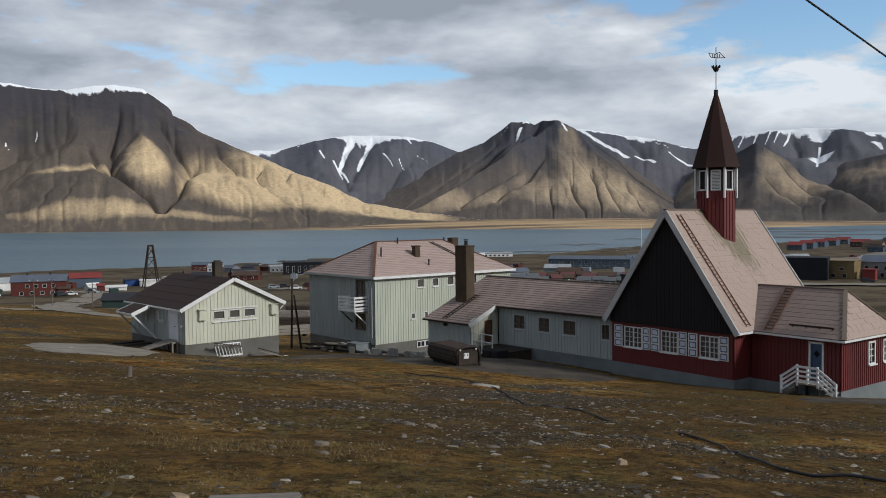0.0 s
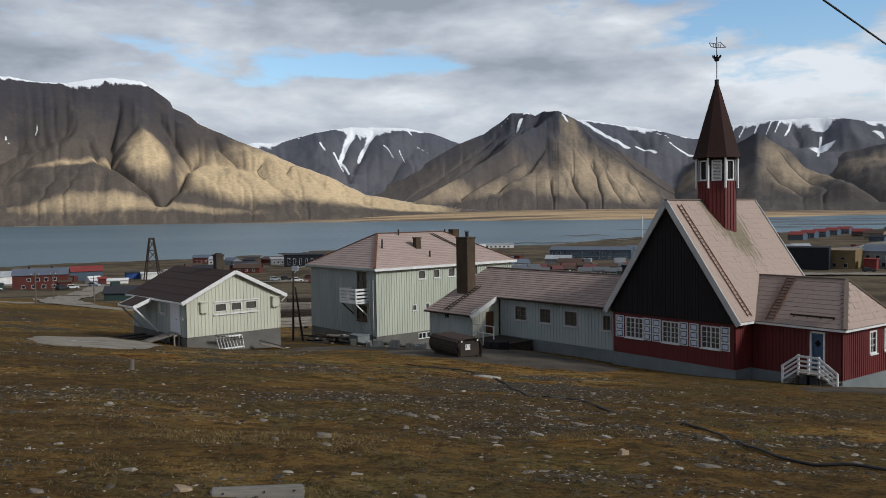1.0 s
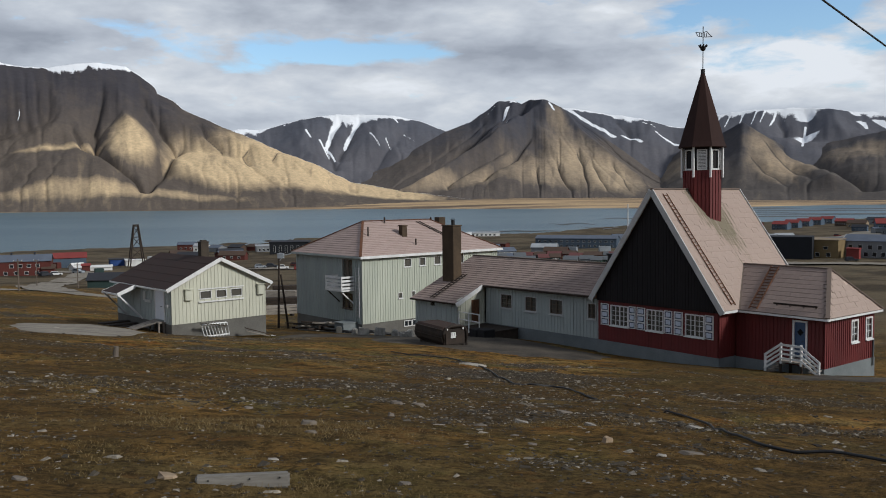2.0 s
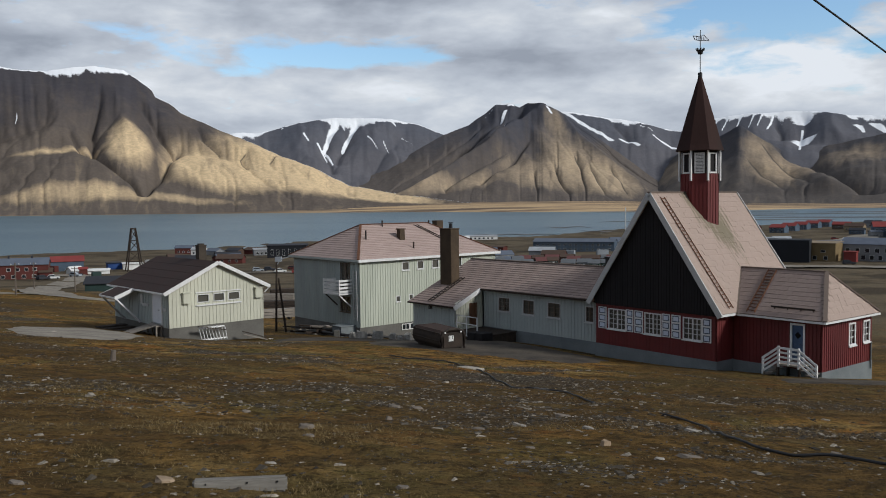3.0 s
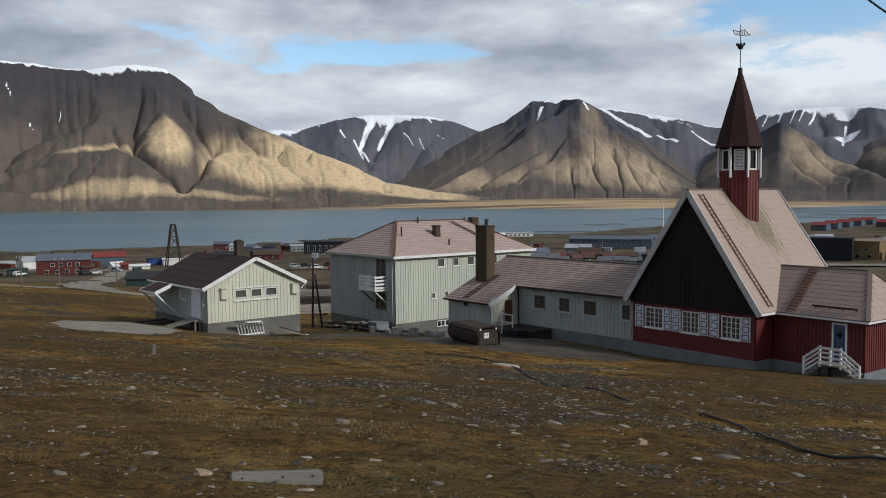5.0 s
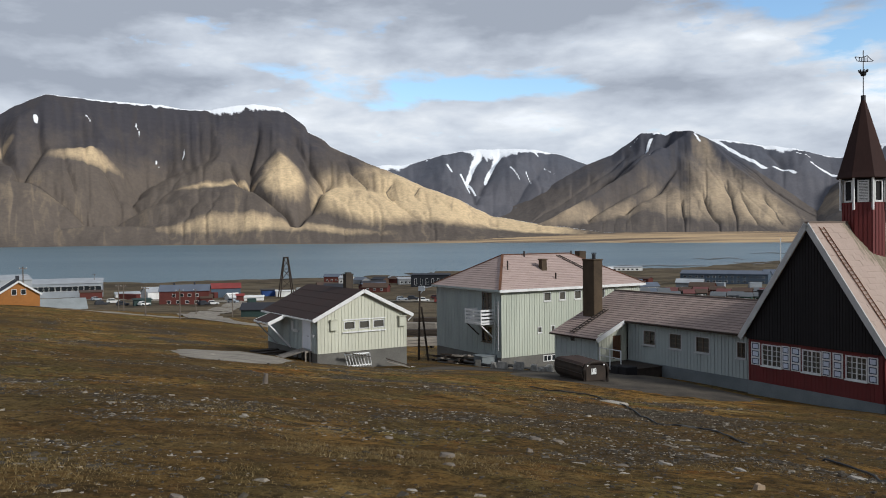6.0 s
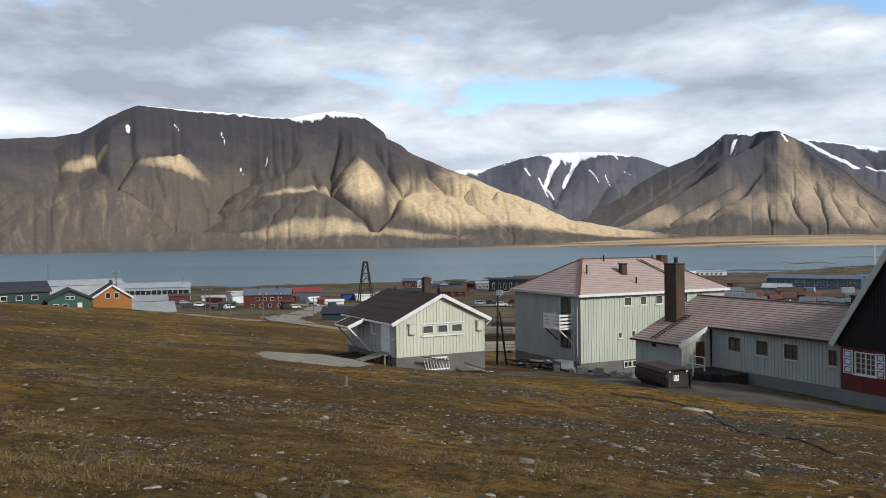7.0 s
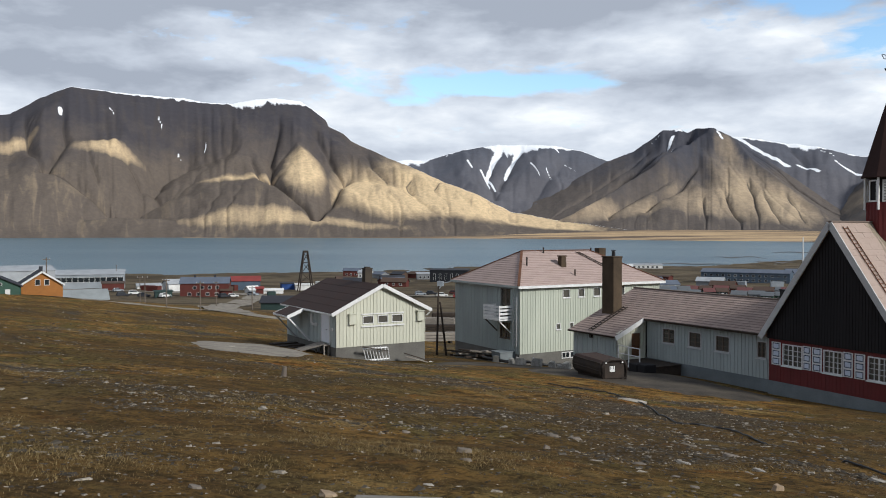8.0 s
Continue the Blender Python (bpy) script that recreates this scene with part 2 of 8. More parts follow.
def mountain_material(name, low, mid_c, top, snow, z_low, z_top, snow_line, streak_scale=1.0):
    """Bands of scree and dark rock by height, broken up by noise; sunlight painted on as tan patches; snow high up in
    the gullies.
    """
    m = bpy.data.materials.new(name)
    m.use_nodes = True
    t = m.node_tree
    bsdf = t.nodes["Principled BSDF"]
    co = t.nodes.new("ShaderNodeTexCoord").outputs["Object"]
    z = node(t, "ShaderNodeSeparateXYZ", Vector=co).outputs[2]
    a = noise_tex(t, co, 0.0020, 6.0, 0.58, 0.8)
    b = noise_tex(t, co, 0.012, 8.0, 0.65, 0.5)
    c = noise_tex(t, co, 0.06, 6.0, 0.65)
    rel = calc(t, "DIVIDE", calc(t, "SUBTRACT", z, z_low), z_top - z_low)
    rel = calc(t, "ADD", rel, calc(t, "MULTIPLY_ADD", a, 1.2, -0.6))
    rel = calc(t, "ADD", rel, calc(t, "MULTIPLY_ADD", b, 0.45, -0.225))
    col = ramp(t, rel, (0.0, mid_c), (0.45, mid_c), (0.92, top))
    sp = t.nodes.new("ShaderNodeAttribute")
    sp.attribute_name = "gully"
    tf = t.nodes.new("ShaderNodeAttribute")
    tf.attribute_name = "sun_tan"
    fl = t.nodes.new("ShaderNodeAttribute")
    fl.attribute_name = "fall"
    # scree and soil drawn out down the slope
    run = t.nodes.new("ShaderNodeVectorMath")
    run.operation = "MULTIPLY"
    t.links.new(fl.outputs["Vector"], run.inputs[0])
    run.inputs[1].default_value = (1.5 * streak_scale, 4.5, 1.0)
    streaks = noise_tex(t, run.outputs[0], 1.0, 6.0, 0.5, 0.9)
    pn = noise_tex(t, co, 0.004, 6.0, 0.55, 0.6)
    # dry: mask of the sunlit patches, painted over the slope in tan
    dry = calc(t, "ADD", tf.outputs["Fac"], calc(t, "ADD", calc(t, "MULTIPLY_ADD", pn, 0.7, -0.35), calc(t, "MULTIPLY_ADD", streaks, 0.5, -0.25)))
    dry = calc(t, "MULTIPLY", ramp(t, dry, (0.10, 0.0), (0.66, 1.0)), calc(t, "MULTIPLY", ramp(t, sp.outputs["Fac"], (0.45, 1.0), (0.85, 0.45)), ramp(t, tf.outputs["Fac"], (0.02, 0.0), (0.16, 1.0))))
    col = mix(t, ramp(t, streaks, (0.34, 0.35), (0.50, 0.0)), col, tuple(x * 0.62 for x in mid_c))
    soil = calc(t, "MULTIPLY", ramp(t, streaks, (0.54, 0.0), (0.70, 0.35)), ramp(t, node(t, "ShaderNodeSeparateXYZ", Vector=fl.outputs["Vector"]).outputs[1], (0.30, 1.0), (0.58, 0.0)))
    col = mix(t, soil, col, tuple(0.6 * x + 0.4 * y for x, y in zip(mid_c, low)))
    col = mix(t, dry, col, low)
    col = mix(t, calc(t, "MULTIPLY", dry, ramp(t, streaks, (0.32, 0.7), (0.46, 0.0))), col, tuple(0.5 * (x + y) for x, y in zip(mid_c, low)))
    # darker colour along the ravines and drainage channels
    col = mix(t, ramp(t, sp.outputs["Fac"], (0.55, 0.0), (0.9, 0.65)), col, tuple(x * 0.5 for x in mid_c))
    col = mix(t, ramp(t, c, (0.4, 0.22), (0.6, 0.0)), col, tuple(x * 0.8 for x in top))
    # strata bands of the upper rock
    wv = node(t, "ShaderNodeTexWave", Vector=co, Scale=0.012, Distortion=9.0, Detail=4.0)
    wv.bands_direction = "Z"
    col = mix(t, calc(t, "MULTIPLY", ramp(t, rel, (0.5, 0.0), (0.8, 0.07)), wv.outputs[1]), col, tuple(x * 1.5 for x in top))
    if snow:
        at = t.nodes.new("ShaderNodeAttribute")
        at.attribute_name = "snow"
        f = calc(t, "ADD", at.outputs["Fac"], calc(t, "MULTIPLY_ADD", b, 0.5, -0.25))
        f = calc(t, "ADD", f, calc(t, "MULTIPLY_ADD", c, 0.5, -0.25))
        col = mix(t, ramp(t, f, (0.46, 0.0), (0.68, 1.0)), col, (0.80, 0.82, 0.85))
    t.links.new(col, bsdf.inputs["Base Color"])
    bsdf.inputs["Roughness"].default_value = 0.95
    bsdf.inputs["Specular IOR Level"].default_value = 0.1
    hgt = calc(t, "ADD", b, calc(t, "MULTIPLY", c, 0.3))
    t.links.new(node(t, "ShaderNodeBump", Height=hgt, Strength=0.32, Distance=16.0).outputs[0], bsdf.inputs["Normal"])
    return m


def water_material():
    m = bpy.data.materials.new("fjord_water")
    m.use_nodes = True
    t = m.node_tree
    bsdf = t.nodes["Principled BSDF"]
    co = t.nodes.new("ShaderNodeTexCoord").outputs["Object"]
    st = t.nodes.new("ShaderNodeVectorMath")
    st.operation = "MULTIPLY"
    t.links.new(co, st.inputs[0])
    st.inputs[1].default_value = (0.15, 1.0, 1.0)
    a = noise_tex(t, st.outputs[0], 0.006, 4.0, 0.6)
    b = noise_tex(t, co, 0.4, 4.0, 0.6)
    t.links.new(ramp(t, a, (0.35, (0.075, 0.13, 0.165)), (0.65, (0.105, 0.165, 0.195))), bsdf.inputs["Base Color"])
    bsdf.inputs["Roughness"].default_value = 0.35
    bsdf.inputs["IOR"].default_value = 1.33
    t.links.new(node(t, "ShaderNodeBump", Height=b, Strength=0.9, Distance=0.6).outputs[0], bsdf.inputs["Normal"])
    return m


MAT_GROUND = ground_material()
MAT_WATER = water_material()
MAT_CREAM = material("cream_paint", (0.53, 0.53, 0.43), (0.43, 0.43, 0.35), 0.8, 25, 0.6, 0.08, streak=(1, 1, 0.2))
# sage darkened to hold the shade of the house's side walls
MAT_SHADED_SAGE = material("shaded_sage_paint", (0.35, 0.39, 0.37), (0.27, 0.30, 0.29), 0.8, 25, 0.6, 0.08, streak=(1, 1, 0.2))
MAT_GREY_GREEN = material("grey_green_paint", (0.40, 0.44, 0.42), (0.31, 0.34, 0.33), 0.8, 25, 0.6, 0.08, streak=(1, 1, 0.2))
MAT_RED = material("red_paint", (0.135, 0.013, 0.012), (0.085, 0.008, 0.008), 1.2, 30, 0.65, 0.1, streak=(1, 1, 0.15))
MAT_TAR = material("tarred_wood", (0.020, 0.018, 0.019), (0.012, 0.011, 0.012), 1.0, 20, 0.75, 0.2, streak=(1, 1, 0.15))
MAT_WHITE = material("white_paint", (0.72, 0.72, 0.71), (0.55, 0.55, 0.54), 2.0, 30, 0.55, 0.06)
MAT_CONCRETE = material("concrete", (0.15, 0.145, 0.13), (0.095, 0.09, 0.082), 0.7, 12, 0.9, 0.3)
MAT_PLINTH = material("plinth_grey", (0.19, 0.21, 0.215), (0.125, 0.14, 0.145), 0.9, 15, 0.85, 0.15)
MAT_GLASS = material("window_glass", (0.025, 0.03, 0.035), (0.012, 0.014, 0.016), 0.6, 3, 0.16, 0.0)
MAT_WOOD = material("weathered_wood", (0.30, 0.27, 0.23), (0.15, 0.13, 0.11), 4.0, 60, 0.85, 0.4, streak=(0.15, 1, 1))
MAT_DARKWOOD = material("dark_wood", (0.06, 0.045, 0.035), (0.025, 0.02, 0.016), 3.0, 40, 0.85, 0.3, streak=(0.3, 1, 1))
MAT_BROWNDOOR = material("brown_door_wood", (0.16, 0.075, 0.03), (0.09, 0.04, 0.018), 3.0, 40, 0.6, 0.1, streak=(1, 1, 0.2))
MAT_BLUE = material("blue_paint", (0.045, 0.085, 0.17), (0.03, 0.06, 0.12), 2.0, 30, 0.5, 0.05)
MAT_SHUTTER = material("shutter_panel", (0.60, 0.65, 0.74), (0.48, 0.53, 0.62), 2.0, 30, 0.55, 0.05)
MAT_SHUTTER_LINE = material("shutter_outline", (0.03, 0.045, 0.10), None, 2.0, 30, 0.6, 0.0)
MAT_RUST = material("rusty_steel", (0.062, 0.046, 0.036), (0.026, 0.023, 0.021), 1.5, 20, 0.75, 0.25, metal=0.3)
MAT_RUST_LIGHT = material("rust", (0.17, 0.075, 0.04), (0.08, 0.04, 0.025), 2.5, 30, 0.85, 0.2)
MAT_CHIMNEY = material("chimney_render", (0.090, 0.064, 0.042), (0.046, 0.034, 0.023), 1.0, 12, 0.9, 0.35)
MAT_METAL = material("dark_metal", (0.035, 0.035, 0.038), (0.02, 0.02, 0.022), 3.0, 30, 0.5, 0.05, metal=0.6)
MAT_CABLE = material("black_cable", (0.015, 0.015, 0.016), None, 5.0, 30, 0.6, 0.05)
MAT_GRAVEL = material("road_gravel", (0.28, 0.25, 0.205), (0.15, 0.132, 0.106), 0.7, 9, 0.95, 0.5, spread=0.4)
MAT_STONE = material("pale_stone", (0.24, 0.20, 0.16), (0.11, 0.095, 0.08), 1.5, 14, 0.9, 0.3, tint=0.6)
MAT_SLATE = roof_material("pinkish_slate", (0.50, 0.395, 0.335), (0.41, 0.32, 0.27), (0.25, 0.19, 0.155), 0.62, 0.32)
MAT_SLATE_MOSSY = roof_material("mossy_pinkish_slate", (0.50, 0.395, 0.335), (0.41, 0.32, 0.27), (0.25, 0.19, 0.155), 0.62, 0.32, moss=(4.8, 5.2, 1.1, 1.7))
MAT_SLATE_WORN = roof_material("worn_pinkish_slate", (0.36, 0.285, 0.25), (0.26, 0.205, 0.175), (0.14, 0.11, 0.09), 0.7, 0.30, (0.10, 0.07, 0.05), 0.03)
MAT_SLATE_HOUSE = roof_material("faded_red_slate", (0.41, 0.315, 0.28), (0.34, 0.262, 0.232), (0.28, 0.21, 0.185), 0.7, 0.30)
MAT_FELT = material("brown_roofing_felt", (0.046, 0.028, 0.024), (0.030, 0.019, 0.016), 0.8, 20, 0.8, 0.15)
MAT_SPIRE = material("brown_spire_sheet", (0.040, 0.019, 0.016), (0.025, 0.012, 0.010), 0.8, 12, 0.82, 0.1, streak=(1, 1, 0.15))


# ---- mesh tools ----
def mesh_from(name, bm, mat):
    me = bpy.data.meshes.new(name)
    bm.normal_update()
    bm.to_mesh(me)
    bm.free()
    for k in (mat if isinstance(mat, (list, tuple)) else [mat]):
        me.materials.append(k)
    return me


def part(name, bm, mat, parent, label=""):
    ob = new(name, mesh_from(name, bm, mat))
    ob.parent = parent
    return tagged(ob, label) if label else ob


def root(name, m, label, category, group="", kind=""):
    ob = new(name)
    ob.empty_display_size = 0.3
    ob.matrix_world = m
    return tagged(ob, label, category, group, kind)


def thing(name, bm, mat, m, label, category, group="", kind=""):
    ob = new(name, mesh_from(name, bm, mat))
    ob.matrix_world = m
    return tagged(ob, label, category, group, kind)


def hexa(bm, pts, mi=0):
    """A solid of eight corners: four below, four above, both counter-clockwise from above."""
    v = [bm.verts.new(p) for p in pts]
    for q in ((3, 2, 1, 0), (4, 5, 6, 7), (0, 1, 5, 4), (1, 2, 6, 5), (2, 3, 7, 6), (3, 0, 4, 7)):
        f = bm.faces.new([v[i] for i in q])
        f.material_index = mi


def box(bm, x0, x1, y0, y1, z0, z1, mi=0):
    hexa(bm, [(x0, y0, z0), (x1, y0, z0), (x1, y1, z0), (x0, y1, z0), (x0, y0, z1), (x1, y0, z1), (x1, y1, z1), (x0, y1, z1)], mi)


def beam(bm, p, q, w, h, mi=0, up=(0, 0, 1)):
    """A straight bar from p to q, w wide and h high."""
    p, q = Vector(p), Vector(q)
    d = (q - p).normalized()
    s = d.cross(Vector(up))
    s = (s if s.length > 1e-3 else d.cross(Vector((0, 1, 0)))).normalized()
    u = s.cross(d)
    s, u = s * w / 2, u * h / 2
    hexa(bm, [p - s - u, p + s - u, q + s - u, q - s - u, p - s + u, p + s + u, q + s + u, q - s + u], mi)


def tube(bm, pts, r, n=8, r1=None):
    """A round bar along points, tapering from r to r1."""
    pts = [Vector(p) for p in pts]
    rings = []
    for i, p in enumerate(pts):
        d = (pts[min(i + 1, len(pts) - 1)] - pts[max(i - 1, 0)]).normalized()
        s = d.cross(Vector((0, 0, 1)))
        s = (s if s.length > 1e-3 else Vector((1, 0, 0))).normalized()
        u = s.cross(d)
        rr = r + ((r1 if r1 is not None else r) - r) * i / max(1, len(pts) - 1)
        rings.append([bm.verts.new(p + rr * (math.cos(k * 2 * math.pi / n) * s + math.sin(k * 2 * math.pi / n) * u)) for k in range(n)])
    for a, b in zip(rings, rings[1:]):
        for k in range(n):
            bm.faces.new((a[k], a[(k + 1) % n], b[(k + 1) % n], b[k]))
    bm.faces.new(rings[0][::-1])
    bm.faces.new(rings[-1])


def smooth(e0, e1, x):
    k = min(1.0, max(0.0, (x - e0) / (e1 - e0)))
    return k * k * (3 - 2 * k)


def fbm(x, y, z=0.0, n=4):
    s, a, f = 0.0, 1.0, 1.0
    for _ in range(n):
        s += a * noise.noise((x * f, y * f, z + 7.3 * f))
        a, f = a * 0.5, f * 2.03
    return s


# ---- ground ----
SEA = -30.0
SHORE = ((-180, 5000), (-70, 900), (-40, 690), (-28, 570), (-19, 590), (-14, 620), (-9, 680), (3, 730), (7, 740), (10, 820), (12, 900), (16, 1000), (24, 1100), (28, 1250), (40, 1500), (90, 5000), (180, 5000))


def shore_at(az):
    return float(np.interp(az, [s[0] for s in SHORE], [s[1] for s in SHORE]))


def bump_at(x, y, cx, cy, r, h):
    return h * math.exp(-((x - cx) ** 2 + (y - cy) ** 2) / (r * r))


def stony_at(x, y):
    """Where frost has bared the gravel: about -1 to 1."""
    return fbm(x * 0.16, y * 0.30, 5.0, 3) + 0.35 * fbm(x * 0.55, y * 0.9, 15.0, 2)


def ground_z(x, y):
    """Height of the hillside: it falls ahead and to the side of the buildings, flattens to the town, and ends at the fjord."""
    s = 0.144 * y + 0.066 * x
    if s < -25:
        s = -25 - 12 * (1 - math.exp((s + 25) / 12))
    z = -1.65 - (s if s < 11 else 11 + 14 * (1 - math.exp(-(s - 11) / 14)))
    r = math.hypot(x, y)
    az = math.degrees(math.atan2(x, y))
    sh = shore_at(az)
    z -= 3.3 * smooth(120, sh, r)
    if r > sh:
        z -= 4 * smooth(sh, sh + 150, r)
    z += bump_at(x, y, 5, 55, 8, 0.75) + bump_at(x, y, -5, 70, 9, 0.2) - bump_at(x, y, -15.5, 58.5, 5, 0.5) + bump_at(x, y, -100, 145, 60, 3.0)
    near = smooth(0.5, 6, r)
    z += 0.45 * smooth(-14, -30, x) * fbm(x * 0.045, y * 0.045, 6.0, 3) * smooth(10, 30, r)
    z += near * 0.20 * fbm(x * 0.12, y * 0.12, 3.0) * (1 - 0.8 * smooth(34, 46, r) * (1 - smooth(80, 110, r)))
    if r < 45:
        z += near * 0.07 * fbm(x * 0.7, y * 0.7, 9.0, 4)
    return z


def build_ground():
    bm = bmesh.new()
    azs = [-180 + 4 * i for i in range(33)] + [-48 + 0.4 * i for i in range(1, 216)] + [38.4 + 4 * i for i in range(36)]
    azs = [a for a in azs if a < 179]
    rs = [0.4 * 1.06 ** i for i in range(40)] + [4.2 * 1.016 ** i for i in range(180)] + [74.0 * 1.05 ** i for i in range(86)]
    grid = []
    centre = bm.verts.new((0, 0, ground_z(0, 0)))
    for r in rs:
        row = []
        for a in azs:
            x, y = r * math.sin(radians(a)), r * math.cos(radians(a))
            row.append(bm.verts.new((x, y, ground_z(x, y))))
        grid.append(row)
    n = len(azs)
    for k in range(n):
        bm.faces.new((centre, grid[0][(k + 1) % n], grid[0][k]))
    for a, b in zip(grid, grid[1:]):
        for k in range(n):
            bm.faces.new((a[k], a[(k + 1) % n], b[(k + 1) % n], b[k]))
    for f in bm.faces:
        f.smooth = True
    me = mesh_from("ground", bm, MAT_GROUND)
    me.attributes.new("stony", "FLOAT", "POINT").data.foreach_set("value", [stony_at(v.co.x, v.co.y) if v.co.length < 130 else 0.0 for v in me.vertices])
    tagged(new("ground", me), "brown and ochre arctic tundra with gravel, sloping to the fjord", "ground", kind="structure")


build_ground()

bm = bmesh.new()
ring = [[bm.verts.new((r * math.sin(radians(a)), r * math.cos(radians(a)), SEA)) for a in range(-90, 91, 3)] for r in (350, 800, 1500, 2500, 3500, 4850)]
for a, b in zip(ring, ring[1:]):
    for k in range(len(a) - 1):
        bm.faces.new((a[k], a[k + 1], b[k + 1], b[k]))
tagged(new("water", mesh_from("water", bm, MAT_WATER)), "calm grey-blue fjord water below the mountains", "water", kind="structure")


# ---- mountains ----
def erode(h, dx, dy, rounds, k, free, hill=0.06):
    """Cuts branching gullies into a height grid by running water, and rounds the ground between them."""
    n, m = h.shape
    dist = (math.hypot(dx, dy), dy, math.hypot(dx, dy), dx, dx, math.hypot(dx, dy), dy, math.hypot(dx, dy))
    offs = ((-1, -1), (-1, 0), (-1, 1), (0, -1), (0, 1), (1, -1), (1, 0), (1, 1))
    idx = np.arange(n * m).reshape(n, m)
    area = None
    for _ in range(rounds):
        pad = np.pad(h, 1, constant_values=1e9)
        pid = np.pad(idx, 1, constant_values=-1)
        best, rcv, far = np.zeros((n, m)), idx.copy(), np.ones((n, m))
        for (a, b), d in zip(offs, dist):
            drop = (h - pad[1 + a:1 + a + n, 1 + b:1 + b + m]) / d
            better = drop > best
            best = np.where(better, drop, best)
            rcv = np.where(better, pid[1 + a:1 + a + n, 1 + b:1 + b + m], rcv)
            far = np.where(better, d, far)
        order = np.argsort(h, axis=None).tolist()
        to = rcv.ravel().tolist()
        acc = [1.0] * (n * m)
        for i in reversed(order):
            if to[i] != i:
                acc[to[i]] += acc[i]
        area = np.array(acc).reshape(n, m)
        f = (k * area ** 0.5 / far * free).ravel().tolist()
        flat = h.ravel().tolist()
        for i in order:
            r = to[i]
            if r != i:
                flat[i] = (flat[i] + f[i] * flat[r]) / (1 + f[i])
        h = np.array(flat).reshape(n, m)
        pad = np.pad(h, 1, mode="edge")
        lap = pad[2:, 1:-1] + pad[:-2, 1:-1] + pad[1:-1, 2:] + pad[1:-1, :-2] - 4 * h
        h = h + hill * lap * np.minimum(free, 1.0)
    return h, area


def mountain(name, crest, foot, back, mat, label, power=1.3, seed=0.0, snow=None, cols=420, rows_=110, cut=0.10, rounds=8, rough=0.06, soft=0.05, foot_z=SEA - 4, cap=0.0, blur=1, lines=(), mounds=(), sun_patches=(), ribs=0.014):
    """A range whose skyline runs through (azimuth, elevation) at the distance back; its slopes run down to the distance
    foot.
    lines: spurs (above 0) and ravines (below 0) as amount, half width, points; mounds: rounded foothills; sunlit
    patches: sunlight put into the slope colour as tan.
    All of these are placed by azimuth and elevation, like the skyline."""
    az = np.linspace(crest[0][0], crest[-1][0], cols + 1)
    el = np.interp(az, [c[0] for c in crest], [c[1] for c in crest])
    el = el + np.array([0.04 * fbm(a * 1.6, seed, 2.0, 4) for a in az])
    r0 = np.interp(az, [c[0] for c in foot], [c[1] for c in foot])
    r1 = np.interp(az, [c[0] for c in back], [c[1] for c in back])
    zc = r1 * np.tan(np.radians(el))
    s = np.linspace(0, 1.0, rows_ + 1)[:, None]
    lump = np.array([[fbm(a * 0.20, t * 2.0, seed, 4) for a in az] for t in s[:, 0]])
    base = s ** power
    base = base + cap * (np.clip((s - 0.72) / 0.16, 0, 1) ** 2 * (3 - 2 * np.clip((s - 0.72) / 0.16, 0, 1)) - s)
    env = np.sin(math.pi * np.clip(s, 0, 1)) ** 0.7
    rib = np.array([[abs(noise.noise((a * 1.7 + 2.0 * t, t * 1.2, seed + 3))) * smooth(0.45, 0.7, t) * (1 - smooth(0.93, 1.0, t)) for a in az] for t in s[:, 0].tolist()])
    tall = (zc - foot_z)[None, :]
    h = foot_z + tall * base
    seen = np.degrees(np.arctan2(h, r0 + (r1 - r0) * s))

    def up_slope(a, e):
        return float(np.interp(e, seen[:, int(np.argmin(np.abs(az - a)))], s[:, 0]))
    h = h + tall * (rough * lump * env + ribs * rib)
    for a, e, wa, ws, amount in mounds:
        rho = ((az[None, :] - a) / wa) ** 2 + ((s - up_slope(a, e)) / ws) ** 2
        h = h + tall * amount * np.clip(1 - rho, 0, 1) ** 1.1
    bed = np.zeros_like(h)
    for amount, wide, line in lines:
        down = sorted((up_slope(*q), q[0]) for q in line)
        mid = np.interp(s, [q[0] for q in down], [q[1] for q in down])
        mid = mid + wide * np.array([[0.6 * noise.noise((t * 9, seed, amount * 50))] for t in s[:, 0].tolist()])
        ends = np.clip((s - down[0][0] + 0.06) / 0.06, 0, 1) * np.clip((down[-1][0] + 0.05 - s) / 0.08, 0, 1)
        d = np.abs((az[None, :] - mid) / wide)
        if amount < 0 and wide < 0.6:
            bed = np.maximum(bed, ends * np.exp(-(d * 2.2) ** 2))
        h = h + tall * amount * ends * (np.exp(-d ** 1.1) if amount < 0 else np.clip(1 - d / 2.2, 0, 1) ** 1.4)
    free = np.clip(s / 0.12, 0.05, 1) * np.clip((1.0 - s) / 0.06, 0, 1) * np.ones_like(h)
    dx = float(np.mean(r1)) * radians(crest[-1][0] - crest[0][0]) / cols
    dy = float(np.mean(r1 - r0)) / rows_
    h, area = erode(h, dx, dy, rounds, cut, free, soft)
    wide = h
    for _ in range(blur):
        pad = np.pad(wide, 1, mode="edge")
        wide = 0.25 * (pad[:-2, 1:-1] + pad[2:, 1:-1] + pad[1:-1, :-2] + pad[1:-1, 2:])
    h = h + 0.7 * (wide - h) * np.clip((0.99 - s) / 0.10, 0, 1)
    limit = (r0 + (r1 - r0) * s) * np.tan(np.radians(el))
    h = np.where(s < 0.999, np.minimum(h, limit - 0.5), zc[None, :])
    gully = np.clip(np.log10(area) / 3.0, 0, 1)
